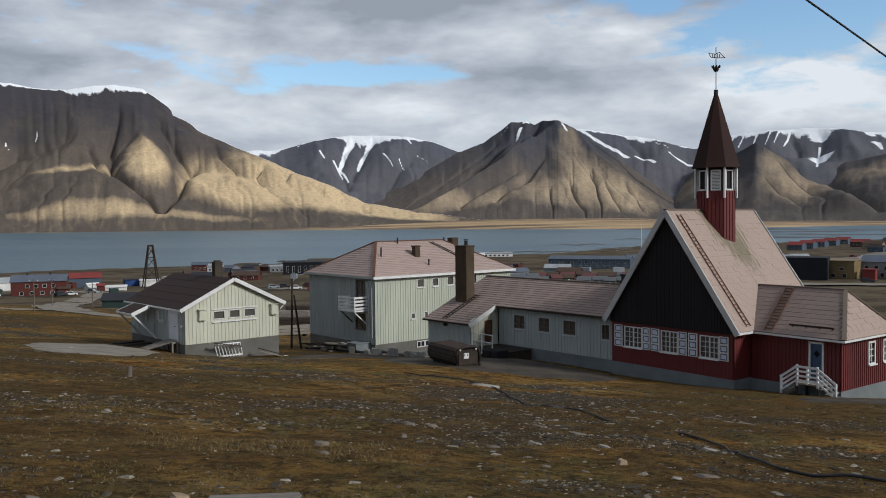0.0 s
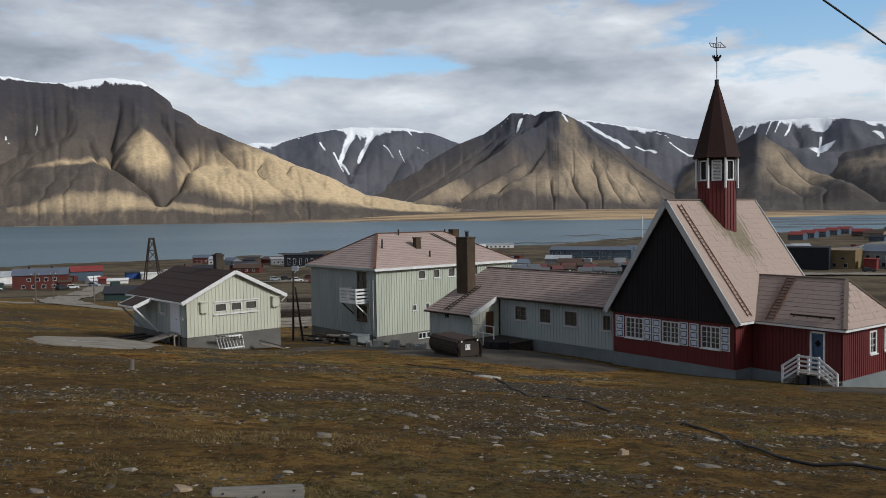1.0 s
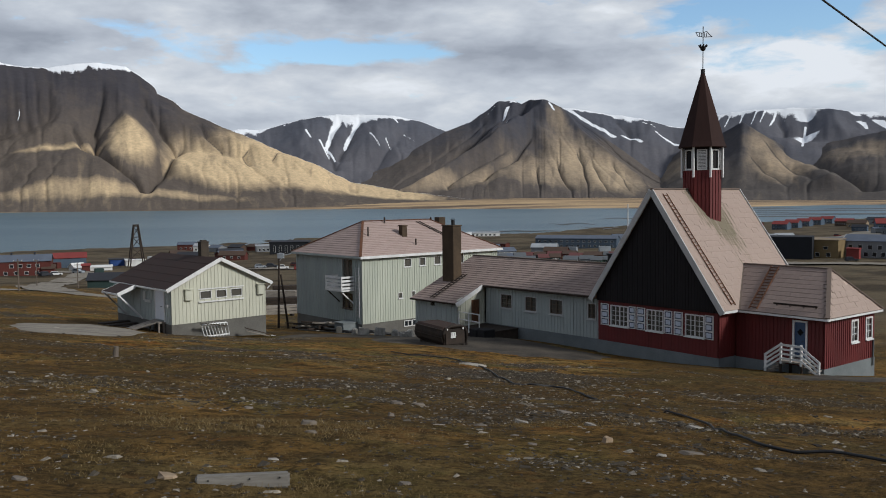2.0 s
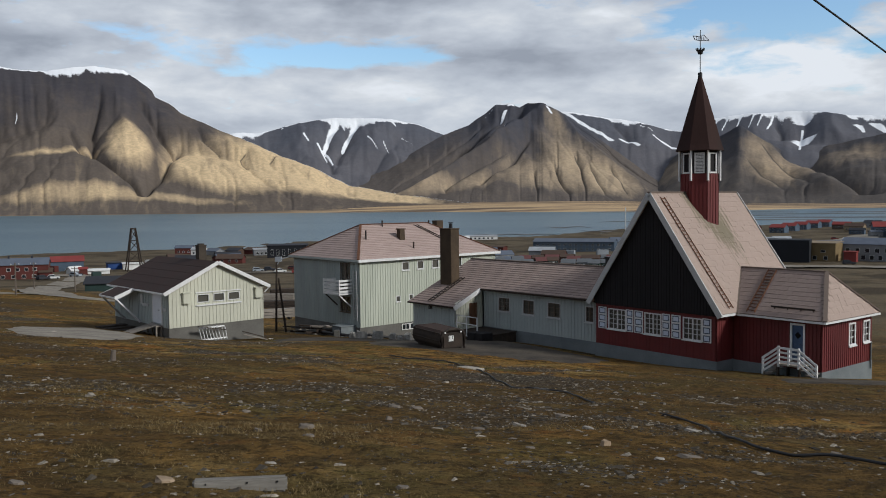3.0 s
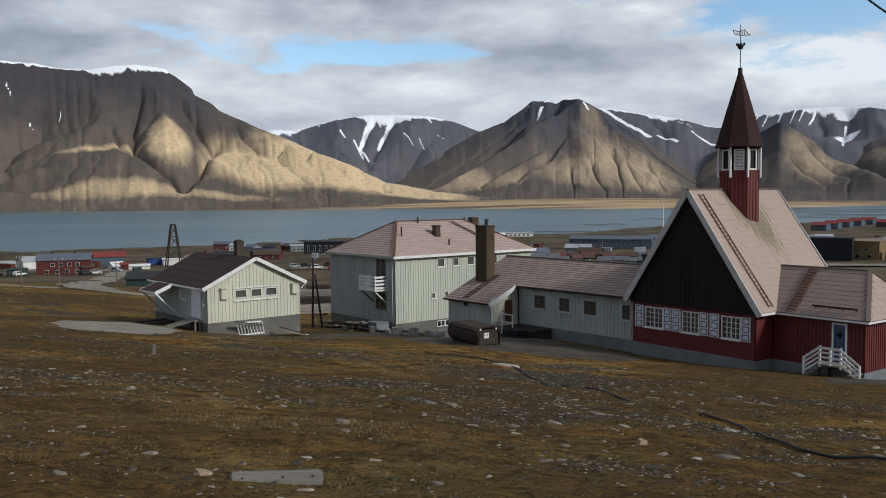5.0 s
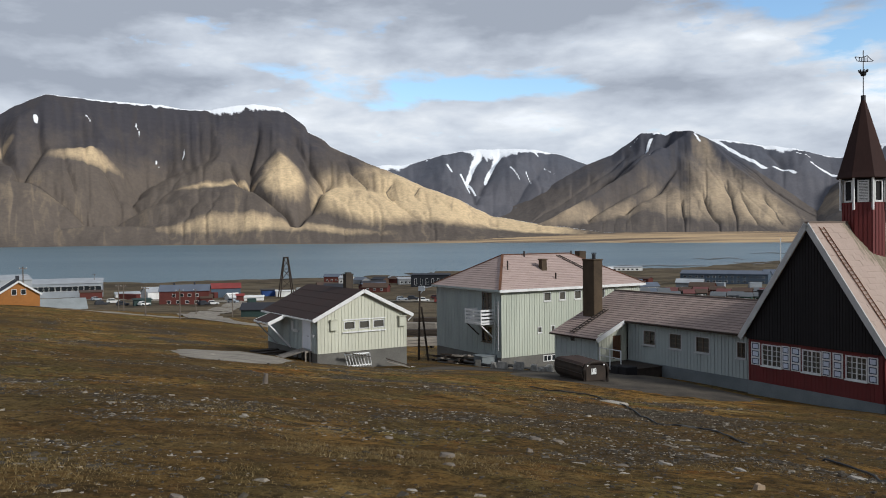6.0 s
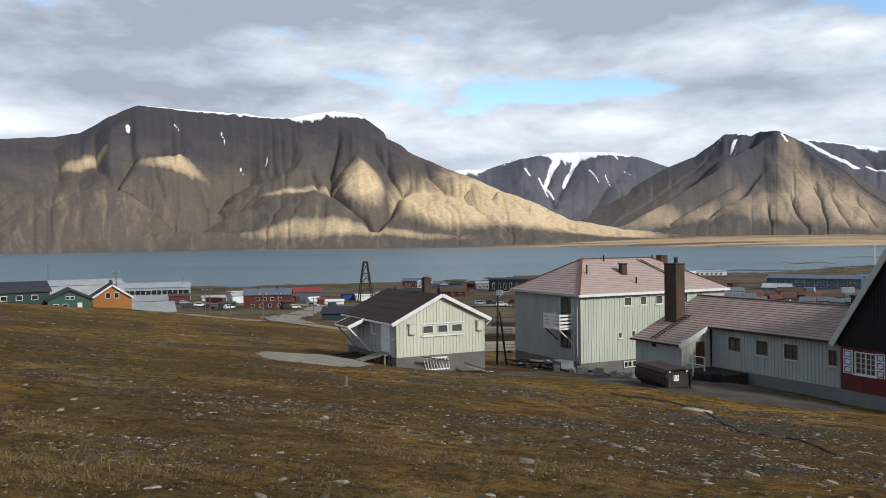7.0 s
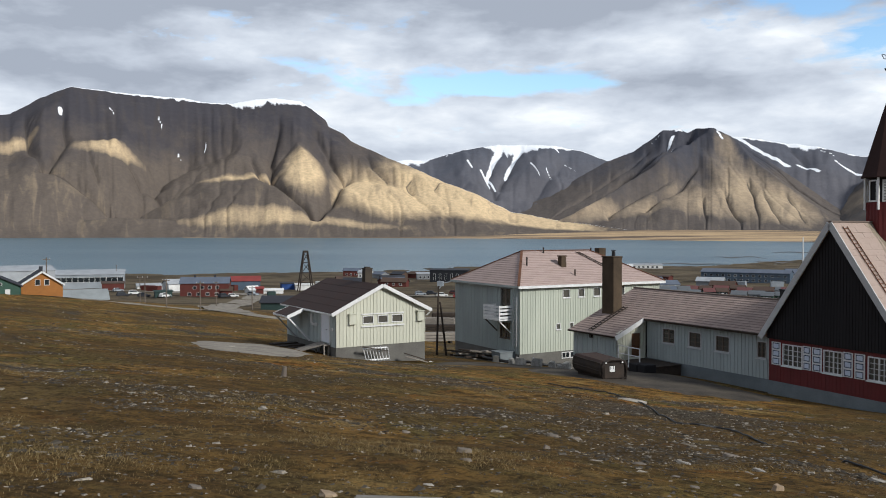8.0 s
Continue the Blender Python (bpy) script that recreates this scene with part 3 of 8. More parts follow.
    for _ in range(3):
        gully = 0.4 * gully + 0.15 * (np.roll(gully, 1, 1) + np.roll(gully, -1, 1) + np.roll(gully, 1, 0) + np.roll(gully, -1, 0))
    gully = np.maximum(gully, 0.92 * bed)
    # patches of sunlight on the slope, stored to be painted into its colour
    sun_tan = np.zeros_like(h)
    for a, e, wa, we, amount in sun_patches:
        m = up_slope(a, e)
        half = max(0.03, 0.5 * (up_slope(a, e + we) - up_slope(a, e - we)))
        sun_tan = np.maximum(sun_tan, amount * np.exp(-(((az[None, :] - a) / wa) ** 2 + ((s - m) / half) ** 2) ** 1.4))
    verts, faces, snows, gully_marks, sun_tans, falls = [], [], [], [], [], []
    n = cols + 1
    back_rows = ((1.06, 0.97), (1.16, 0.80))
    for j in range(rows_ + 1 + len(back_rows)):
        for i in range(n):
            if j <= rows_:
                t, z = float(s[j, 0]), float(h[j, i])
            else:
                t, k = back_rows[j - rows_ - 1]
                z = foot_z + (float(zc[i]) - foot_z) * k
            r = r0[i] + (r1[i] - r0[i]) * t
            verts.append((r * math.sin(radians(az[i])), r * math.cos(radians(az[i])), z))
            snows.append(snow(float(az[i]), t, up_slope) if snow else 0.0)
            gully_marks.append(float(gully[min(j, rows_), i]))
            sun_tans.append(float(sun_tan[min(j, rows_), i]))
            falls.extend((float(az[i]), t, 0.0))
    for j in range(rows_ + len(back_rows)):
        for i in range(cols):
            q = j * n + i
            faces.append((q, q + 1, q + n + 1, q + n))
    me = bpy.data.meshes.new(name)
    me.from_pydata(verts, [], faces)
    me.polygons.foreach_set("use_smooth", [True] * len(faces))
    me.attributes.new("snow", "FLOAT", "POINT").data.foreach_set("value", snows)
    me.attributes.new("gully", "FLOAT", "POINT").data.foreach_set("value", gully_marks)
    me.attributes.new("sun_tan", "FLOAT", "POINT").data.foreach_set("value", sun_tans)
    me.attributes.new("fall", "FLOAT_VECTOR", "POINT").data.foreach_set("vector", falls)
    me.materials.append(mat)
    return tagged(new(name, me), label, "mountain", "mountains across the fjord")


# TAN holds the sunlight on the slopes in the base colour
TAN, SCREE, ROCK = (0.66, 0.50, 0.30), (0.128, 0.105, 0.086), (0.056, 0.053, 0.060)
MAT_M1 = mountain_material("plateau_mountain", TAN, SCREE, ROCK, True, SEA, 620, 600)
# bluish tones put the haze of distance into the rock colour
MAT_M2 = mountain_material("hazed_far_mountain", (0.21, 0.18, 0.15), (0.125, 0.122, 0.135), (0.095, 0.10, 0.12), True, SEA, 430, 380)
MAT_M3 = mountain_material("pointed_mountain", (0.43, 0.335, 0.225), (0.118, 0.100, 0.087), (0.060, 0.061, 0.073), True, SEA, 430, 450)
# darker base colours hold the shade that lies on this spur
MAT_M5 = mountain_material("shaded_spur", (0.38, 0.295, 0.20), (0.100, 0.088, 0.080), (0.056, 0.057, 0.068), False, SEA, 380, 450)
MAT_FLAT = material("delta_land", (0.50, 0.355, 0.20), (0.13, 0.094, 0.066), 0.0055, 0.03, 0.95, 0.0, spread=0.22, streak=(0.14, 1.0, 1.0))


def snow_fields(fields, cap=None):
    """Snow lying in gullies: each field is a half width at its top and foot and a line of (azimuth, elevation); cap: depth of the snow along the crest."""
    placed = []

    def at(a, s, up_slope):
        if not placed:
            for w0, w1, line in fields:
                q = sorted((up_slope(*p), p[0]) for p in line)
                placed.append((w1, w0, [p[0] for p in q], [p[1] for p in q]))
        k = 0.0
        for w0, w1, ups, azs in placed:
            if ups[0] - 0.02 < s < ups[-1] + 0.02:
                t = (s - ups[0]) / max(1e-3, ups[-1] - ups[0])
                out = max(0.0, ups[0] - s, s - ups[-1]) / 0.012
                k = max(k, 1.15 - 0.65 * math.hypot((a - float(np.interp(s, ups, azs))) / (w0 + (w1 - w0) * min(1, max(0, t))), out))
        if cap and s > 0.5:
            deep = float(np.interp(a, cap[0], cap[1])) * (1 + 0.8 * noise.noise((a * 2.3, 5.0, 1.0)) + 0.6 * noise.noise((a * 7.0 + s * 20, 9.0, 1.0)))
            k = max(k, 1.15 - max(0.0, 1 - s) / max(1e-3, deep) * 0.65)
        return k
    return at


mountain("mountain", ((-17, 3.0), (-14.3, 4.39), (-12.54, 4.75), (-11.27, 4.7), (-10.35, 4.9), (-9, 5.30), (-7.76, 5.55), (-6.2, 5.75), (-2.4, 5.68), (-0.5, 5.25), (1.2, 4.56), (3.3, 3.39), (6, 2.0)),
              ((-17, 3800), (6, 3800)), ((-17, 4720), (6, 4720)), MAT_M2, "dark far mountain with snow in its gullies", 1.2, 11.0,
              snow_fields(((0.34, 0.12, ((-5.95, 5.74), (-6.55, 4.55), (-6.86, 3.75))), (0.10, 0.07, ((-6.9, 3.7), (-6.32, 2.95))), (0.09, 0.06, ((-7.3, 4.0), (-6.7, 3.1))), (0.30, 0.12, ((-4.69, 5.74), (-5.08, 4.74), (-5.66, 3.73))), (0.22, 0.08, ((-3.82, 5.74), (-3.52, 5.15))),
                           (0.16, 0.06, ((-2.5, 5.73), (-2.1, 5.1))), (0.07, 0.04, ((-3.96, 4.09), (-3.37, 3.34))), (0.05, 0.03, ((-2.91, 3.86), (-2.54, 3.03))), (0.05, 0.03, ((-1.68, 4.45), (-1.0, 3.96))), (0.12, 0.1, ((-9.2, 5.2), (-9.6, 5.05))), (0.10, 0.06, ((-8.2, 4.4), (-7.9, 4.1)))),
                          ((-17, -12.9, -12.6, -11.2, -10.6, -7.2, -6.5, -5, -2.6, -1.5, -1.0, 6), (0.03, 0.03, 0.06, 0.05, 0.006, 0.006, 0.05, 0.085, 0.05, 0.02, 0.004, 0.0))), 300, 110,
              lines=((-0.06, 0.5, ((-4.69, 5.6), (-5.1, 4.7), (-6.0, 3.0))), (-0.06, 0.5, ((-6.0, 5.5), (-6.9, 3.7), (-6.3, 2.4))), (0.07, 1.2, ((-3.0, 5.2), (-3.2, 3.8), (-2.0, 2.6))), (0.06, 1.0, ((-8.2, 5.0), (-8.6, 3.6), (-7.6, 2.6))), (-0.05, 0.6, ((-1.6, 4.9), (-2.6, 3.2), (-3.8, 2.4)))))
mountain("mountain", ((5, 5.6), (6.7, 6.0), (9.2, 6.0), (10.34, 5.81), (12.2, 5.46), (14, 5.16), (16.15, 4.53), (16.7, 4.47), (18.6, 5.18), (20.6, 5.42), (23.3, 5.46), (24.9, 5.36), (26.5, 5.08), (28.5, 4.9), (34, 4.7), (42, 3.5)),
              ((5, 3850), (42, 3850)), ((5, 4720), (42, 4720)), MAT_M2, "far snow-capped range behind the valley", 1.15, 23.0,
              snow_fields(((0.22, 0.30, ((9.23, 5.91), (10.71, 4.9), (12.25, 4.05))), (0.30, 0.2, ((13.0, 4.1), (14.0, 3.6))), (0.12, 0.3, ((15.0, 4.05), (16.4, 3.4))), (0.10, 0.1, ((14.2, 4.7), (14.9, 4.4))), (1.0, 0.5, ((23.95, 5.4), (23.95, 4.9))), (0.75, 0.55, ((24.1, 3.95), (23.9, 3.72))), (0.08, 0.08, ((24.0, 4.5), (23.85, 3.0))),
                           (0.30, 0.12, ((27.1, 4.3), (27.4, 4.0))), (0.5, 0.3, ((26.6, 5.0), (26.8, 4.7))), (0.4, 0.2, ((28.0, 4.4), (28.6, 4.0))))
                          + tuple((0.07, 0.04, ((q + 0.0, 5.2), (q - 0.35, 4.35))) for q in (19.0, 19.6, 20.4, 21.2, 21.7, 22.3)),
                          ((5, 9, 12, 13.5, 15, 17, 18.3, 20, 23, 24.6, 26, 27.6, 42), (0.0, 0.02, 0.012, 0.06, 0.03, 0.006, 0.03, 0.05, 0.06, 0.03, 0.03, 0.06, 0.04))), 420, 110,
              lines=((-0.08, 0.5, ((22.4, 5.0), (22.9, 4.0))), (0.09, 0.9, ((25.4, 5.1), (25.3, 4.2), (25.9, 3.6))), (-0.07, 0.8, ((24.0, 5.2), (23.9, 3.6))), (0.06, 0.7, ((21.8, 5.2), (21.2, 4.2))), (-0.05, 0.5, ((12.4, 5.2), (13.5, 4.0))), (0.05, 0.8, ((15.0, 4.7), (14.2, 3.6)))))
mountain("mountain", ((12.5, 0.2), (14.36, 0.5), (14.75, 1.27), (15.8, 2.35), (16.86, 3.34), (18.6, 3.78), (20.31, 4.73), (21.6, 3.85), (23.32, 2.75), (24.3, 2.9), (25.55, 3.3), (28.55, 3.86), (32, 4.0), (36, 3.6), (42, 3)),
              ((12, 3500), (42, 3600)), ((12, 4400), (42, 4400)), MAT_M5, "dark shaded mountain spur at the valley", 1.15, 31.0, None, 380, 110,
              lines=((0.20, 2.2, ((20.2, 4.6), (22.2, 3.0), (23.8, 1.9), (25.9, 0.45))), (-0.24, 1.0, ((23.6, 2.5), (25.3, 1.5), (27.4, 0.5))), (-0.14, 1.2, ((18.6, 3.4), (18.0, 2.0), (19.2, 0.6))), (-0.04, 0.3, ((21.6, 3.2), (23.0, 1.6), (24.6, 0.5))), (-0.04, 0.3, ((20.8, 2.6), (21.8, 1.5), (23.0, 0.5))), (0.08, 1.4, ((16.6, 2.8), (16.4, 1.5), (17.0, 0.4)))),
              sun_patches=((22.8, 1.6, 2.0, 0.8, 0.55), (21.4, 3.0, 1.0, 0.7, 0.4), (16.2, 1.8, 1.2, 0.8, 0.35), (27.0, 2.6, 2.2, 0.7, 0.35)))
mountain("mountain", ((-7, 0.75), (-5.5, 1.12), (-3.2, 2.13), (-0.9, 3.44), (1.1, 4.55), (2.82, 5.2), (4.15, 6.12), (4.65, 6.5), (5.67, 6.54), (6.23, 6.3), (6.8, 6.59), (7.81, 6.56), (8.86, 6.03), (9.7, 5.4), (11.4, 4.2), (13, 3.0), (15, 1.5), (16.6, 0.6), (18, 0.2)),
              ((-7, 3500), (3, 3550), (10, 3550), (18, 3500)), ((-7, 4100), (7, 4650), (18, 4000)), MAT_M3, "pointed brown mountain with thin snow streaks", 1.15, 42.0,
              snow_fields(((0.30, 0.12, ((5.67, 6.5), (5.6, 6.2))), (0.15, 0.09, ((5.3, 5.8), (5.0, 5.35), (3.95, 4.38))), (0.06, 0.06, ((6.3, 5.35), (5.08, 4.14))), (0.10, 0.14, ((7.6, 6.25), (8.05, 5.5))), (0.18, 0.14, ((8.15, 5.27), (8.3, 5.15))), (0.06, 0.03, ((4.4, 6.1), (4.0, 5.7))))), 460, 150,
              lines=((0.16, 1.6, ((7.6, 6.2), (7.1, 4.9), (4.6, 3.5), (1.8, 1.9), (-0.3, 0.8))), (-0.10, 0.35, ((6.5, 5.6), (4.3, 3.85), (1.2, 1.9))), (-0.09, 0.35, ((5.0, 5.4), (2.4, 3.35), (-0.7, 1.2))), (-0.08, 0.3, ((5.5, 3.3), (3.4, 2.1), (1.2, 1.0))), (-0.07, 0.3, ((6.9, 4.1), (5.2, 2.6), (3.7, 1.5))), (-0.04, 0.25, ((3.6, 5.0), (1.2, 3.3), (-1.8, 1.4))),
                     (-0.03, 0.2, ((8.5, 2.6), (9.0, 1.7), (9.5, 0.9))), (-0.022, 0.2, ((10.9, 2.3), (11.4, 1.4), (11.9, 0.7))), (-0.016, 0.2, ((9.9, 3.2), (10.4, 1.9), (10.6, 0.9))), (-0.018, 0.2, ((12.3, 2.0), (12.9, 1.2), (13.3, 0.6))), (-0.02, 0.2, ((7.2, 2.2), (7.4, 0.9))), (0.07, 1.6, ((9.2, 5.2), (10.7, 3.6), (13.2, 1.6)))),
              sun_patches=((9.9, 2.5, 2.6, 1.4, 0.6), (12.0, 1.5, 2.2, 1.0, 0.8), (8.7, 4.6, 0.9, 0.6, 0.3), (7.0, 2.2, 2.4, 1.2, 0.45), (3.6, 1.5, 2.6, 0.5, 0.45), (0.0, 0.9, 3.0, 0.3, 0.5)))
mountain("mountain", ((-62, 5.0), (-48, 5.8), (-39.65, 6.6), (-38.3, 6.7), (-36.9, 6.97), (-35.6, 7.83), (-34.44, 8.43), (-33.61, 8.8), (-31.26, 8.66), (-28.84, 8.52), (-26.9, 8.46), (-25.64, 8.26), (-23.82, 8.23), (-22.34, 8.56), (-21.04, 8.68), (-19.36, 8.5), (-18.54, 7.97), (-17.68, 7.3), (-17.55, 6.94), (-16.55, 6.48), (-16.07, 5.99), (-14.85, 5.46), (-13.4, 4.8), (-11.4, 4.0), (-9.66, 3.2), (-8.5, 2.8), (-7.4, 2.35), (-5.3, 1.25), (-2.4, 0.72), (0.6, 0.3), (3, 0.0)),
              ((-75, 3600), (-28, 3550), (-14, 3350), (-6, 3250), (3, 3250)), ((-75, 4720), (-19, 4680), (-8, 4000), (3, 3600)), MAT_M1, "broad brown plateau mountain with a thin snow edge", 1.2, 5.0,
              snow_fields(((0.15, 0.12, ((-34.15, 7.3), (-34.15, 7.15))), (0.06, 0.04, ((-31.3, 7.5), (-31.1, 7.25))), (0.05, 0.04, ((-28.4, 7.4), (-28.2, 7.2))), (0.06, 0.03, ((-27.2, 6.2), (-26.9, 6.0))), (0.04, 0.03, ((-25.5, 6.3), (-25.6, 6.15)))),
                          ((-75, -34, -33.3, -31, -28, -26.5, -25.8, -24, -23.3, -22, -20.6, -19.4, -18.9, 3), (0.0, 0.0, 0.004, 0.010, 0.014, 0.018, 0.006, 0.008, 0.055, 0.055, 0.04, 0.028, 0.0, 0.0))), 860, 170, cap=0.14,
              mounds=((-36.6, 2.0, 5.2, 0.27, 0.085), (-24.0, 1.9, 4.6, 0.24, 0.085), (-13.6, 1.7, 3.6, 0.24, 0.06), (-31.4, 4.3, 2.8, 0.16, 0.05), (-9.2, 1.9, 3.0, 0.3, 0.09), (-19.1, 3.6, 1.9, 0.22, 0.05), (-44.0, 3.0, 5.0, 0.3, 0.08)),
              lines=((-0.17, 2.0, ((-26.3, 6.9), (-27.3, 5.1), (-28.4, 3.4), (-29.7, 1.95), (-30.3, 1.2))), (-0.055, 0.22, ((-36.15, 6.8), (-36.0, 4.9), (-35.5, 4.05), (-35.0, 3.35))), (-0.055, 0.22, ((-33.97, 7.3), (-34.05, 6.3), (-33.84, 5.3), (-34.5, 4.2), (-35.0, 3.35))), (-0.05, 0.5, ((-35.0, 3.35), (-33.4, 2.75), (-31.5, 1.85), (-30.3, 1.3))),
                     (-0.075, 0.24, ((-20.9, 7.1), (-21.3, 5.0), (-21.35, 3.2), (-20.2, 2.25), (-19.1, 1.45), (-18.4, 0.9))), (-0.06, 0.2, ((-18.3, 6.2), (-17.8, 5.4), (-17.35, 4.6), (-16.5, 3.45))), (-0.085, 0.34, ((-16.1, 3.55), (-17.2, 2.4), (-17.8, 1.7), (-18.4, 0.95))), (0.06, 0.8, ((-19.9, 7.0), (-19.7, 6.0), (-19.2, 4.6))), (0.07, 1.0, ((-23.4, 6.9), (-23.2, 5.8), (-23.8, 4.2))),
                     (-0.04, 0.2, ((-22.6, 4.6), (-22.0, 3.6), (-21.4, 3.1))), (0.07, 1.0, ((-30.6, 6.9), (-30.2, 6.2), (-31.0, 4.9))), (0.05, 0.6, ((-35.1, 7.0), (-35.0, 5.4), (-35.1, 4.2))), (-0.04, 0.4, ((-38.45, 6.1), (-38.0, 4.0))), (-0.035, 0.2, ((-11.9, 3.4), (-12.3, 2.8), (-12.0, 2.2))), (-0.03, 0.16, ((-9.8, 2.95), (-10.4, 2.4))), (-0.03, 0.25, ((-14.9, 5.1), (-14.6, 4.2), (-13.6, 3.2))),
                     (-0.03, 0.2, ((-30.4, 4.4), (-29.4, 3.4))), (-0.03, 0.2, ((-32.6, 4.3), (-32.0, 3.3)))),
              sun_patches=((-31.2, 4.75, 1.9, 0.36, 0.62), (-37.0, 5.0, 1.5, 0.4, 0.5), (-19.2, 3.6, 1.35, 1.15, 0.85), (-23.4, 3.6, 2.4, 0.3, 0.6), (-20.0, 0.7, 7.0, 0.45, 0.5), (-13.6, 2.0, 3.2, 1.1, 1.15), (-9.4, 2.0, 3.8, 1.2, 1.3), (-4.0, 0.8, 4.5, 0.6, 1.2), (-35.5, 2.6, 5.0, 1.0, 0.12)))

# low land between the fjord's head and the mountains
bm = bmesh.new()
grid = []
for j in range(41):
    row = []
    for i in range(161):
        a = -27 + 67 * i / 160
        inner = float(np.interp(a, (-27, -20, -12, -6, 0, 4, 12, 16, 20, 26, 40), (3520, 3400, 3180, 3040, 2850, 2600, 2450, 2350, 2500, 2900, 3000)))
        r = inner + (4300 - inner) * j / 40
        lift = float(np.interp(a, (-27, -16, -12, -6, 0, 12, 18, 40), (4, 8, 26, 55, 62, 50, 26, 22)))
        z = SEA - 1.5 + 3.0 * smooth(0, 0.08, j / 40) + lift * (j / 40) ** 1.3 + 1.2 * fbm(a * 0.8, r * 0.004)
        row.append(bm.verts.new((r * math.sin(radians(a)), r * math.cos(radians(a)), z)))
    grid.append(row)
for a, b in zip(grid, grid[1:]):
    for k in range(160):
        bm.faces.new((a[k], a[k + 1], b[k + 1], b[k])).smooth = True
tagged(new("delta_plain", mesh_from("delta_plain", bm, MAT_FLAT)), "flat ochre plain at the head of the fjord", "land", kind="structure")


# mud banks between the river arms at the head of the fjord
def mud_bank(az, r, half, depth, seed):
    bm = bmesh.new()
    up, lo = [], []
    for i in range(41):
        k = i / 20 - 1
        w = depth * max(0.0, 1 - k * k) ** 0.6 * (0.7 + 0.5 * noise.noise((k * 3, seed, 0)))
        a = radians(az + half * k)
        m = r + 60 * noise.noise((k * 1.5, seed, 5))
        for lst, q in ((up, m + w), (lo, m - w)):
            lst.append(bm.verts.new((q * math.sin(a), q * math.cos(a), SEA + 0.15 + 0.25 * (1 - k * k))))
    for i in range(40):
        bm.faces.new((lo[i], lo[i + 1], up[i + 1], up[i]))
    tagged(new("mud_bank", mesh_from("mud_bank", bm, MAT_MUD)), "grey mud bank in the shallow fjord head", "mud bank", kind="structure")


MAT_MUD = material("mud", (0.13, 0.12, 0.11), (0.085, 0.08, 0.075), 0.02, 0.3, 0.7, 0.1)
for args in ((21, 1330, 5, 40, 1), (26, 1500, 5, 60, 2), (20, 1650, 4, 50, 3), (24.5, 1850, 5, 70, 4), (28, 2100, 4, 80, 5), (20.5, 2150, 3.5, 90, 6), (11.5, 860, 1.2, 16, 7), (9.5, 1000, 1.6, 18, 8), (6.0, 790, 3.0, 12, 9), (13, 1250, 1.6, 30, 10), (17, 2350, 6, 60, 11)):
    mud_bank(*args)


# ---- building tools ----
def clear_glass():
    m = bpy.data.materials.new("clear_glass")
    m.use_nodes = True
    b = m.node_tree.nodes["Principled BSDF"]
    b.inputs["Base Color"].default_value = (0.17, 0.16, 0.14, 1)
    b.inputs["Roughness"].default_value = 0.03
    b.inputs["Transmission Weight"].default_value = 0.5
    b.inputs["IOR"].default_value = 1.4
    return m


MAT_PANE = clear_glass()


class Side:
    """One side of a building: s runs along it from p0 to p1, o stands out from it, z is up."""
    def __init__(self, p0, p1):
        self.p = Vector(p0)
        d = Vector(p1) - self.p
        self.length = d.length
        self.d = d.normalized()
        self.n = Vector((self.d.y, -self.d.x))

    def at(self, s, o, z):
        q = self.p + self.d * s + self.n * o
        return (q.x, q.y, z)

    def box(self, bm, s0, s1, o0, o1, z0, z1, z1b=None, mi=0):
        zb = z1 if z1b is None else z1b
        a = self.at
        hexa(bm, [a(s0, o1, z0), a(s1, o1, z0), a(s1, o0, z0), a(s0, o0, z0), a(s0, o1, z1), a(s1, o1, zb), a(s1, o0, zb), a(s0, o0, z1)], mi)


def boarded_wall(parent, side, z0, z1, mat, holes=(), gable=None, pitch=0.22, label="", name="wall", proud=0.028):
    """A wall of upright boards with openings (s0, s1, z0, z1); gable: (s, z) of its peak above z1."""
    bm = bmesh.new()
    L = side.length
    ss = sorted({0.0, L, *[h[0] for h in holes], *[h[1] for h in holes]})
    zs = sorted({z0, z1, *[h[2] for h in holes], *[h[3] for h in holes]})
    for a, b in zip(ss, ss[1:]):
        for c, d in zip(zs, zs[1:]):
            if not any(h[0] <= a and b <= h[1] and h[2] <= c and d <= h[3] for h in holes):
                side.box(bm, a, b, -0.14, 0.0, c, d)

    def top(s):
        if not gable:
            return z1
        gs, gz = gable
        return z1 + (gz - z1) * (s / gs if s < gs else (L - s) / (L - gs))
    if gable:
        gs, gz = gable
        side.box(bm, 0, gs, -0.14, 0.0, z1, z1 + 0.01, gz)
        side.box(bm, gs, L, -0.14, 0.0, z1, gz, z1 + 0.01)
    bmesh.ops.remove_doubles(bm, verts=bm.verts[:], dist=1e-4)
    wall_ = part(name, bm, mat, parent, label)
    bm = bmesh.new()
    n = max(1, round(L / pitch))
    w = L / n
    for i in range(n):
        a, b = i * w + 0.012, (i + 1) * w - w * 0.34
        cuts = sorted((h[2], h[3]) for h in holes if h[0] < b and h[1] > a)
        lo = z0
        for c, d in cuts:
            if c > lo:
                side.box(bm, a, b, 0.0, proud, lo, c)
            lo = max(lo, d)
        if lo < top(a):
            side.box(bm, a, b, 0.0, proud, lo, top(a), top(b))
    tagged(part("siding", bm, mat, wall_, "upright siding boards"), kind="stuff")
    return wall_


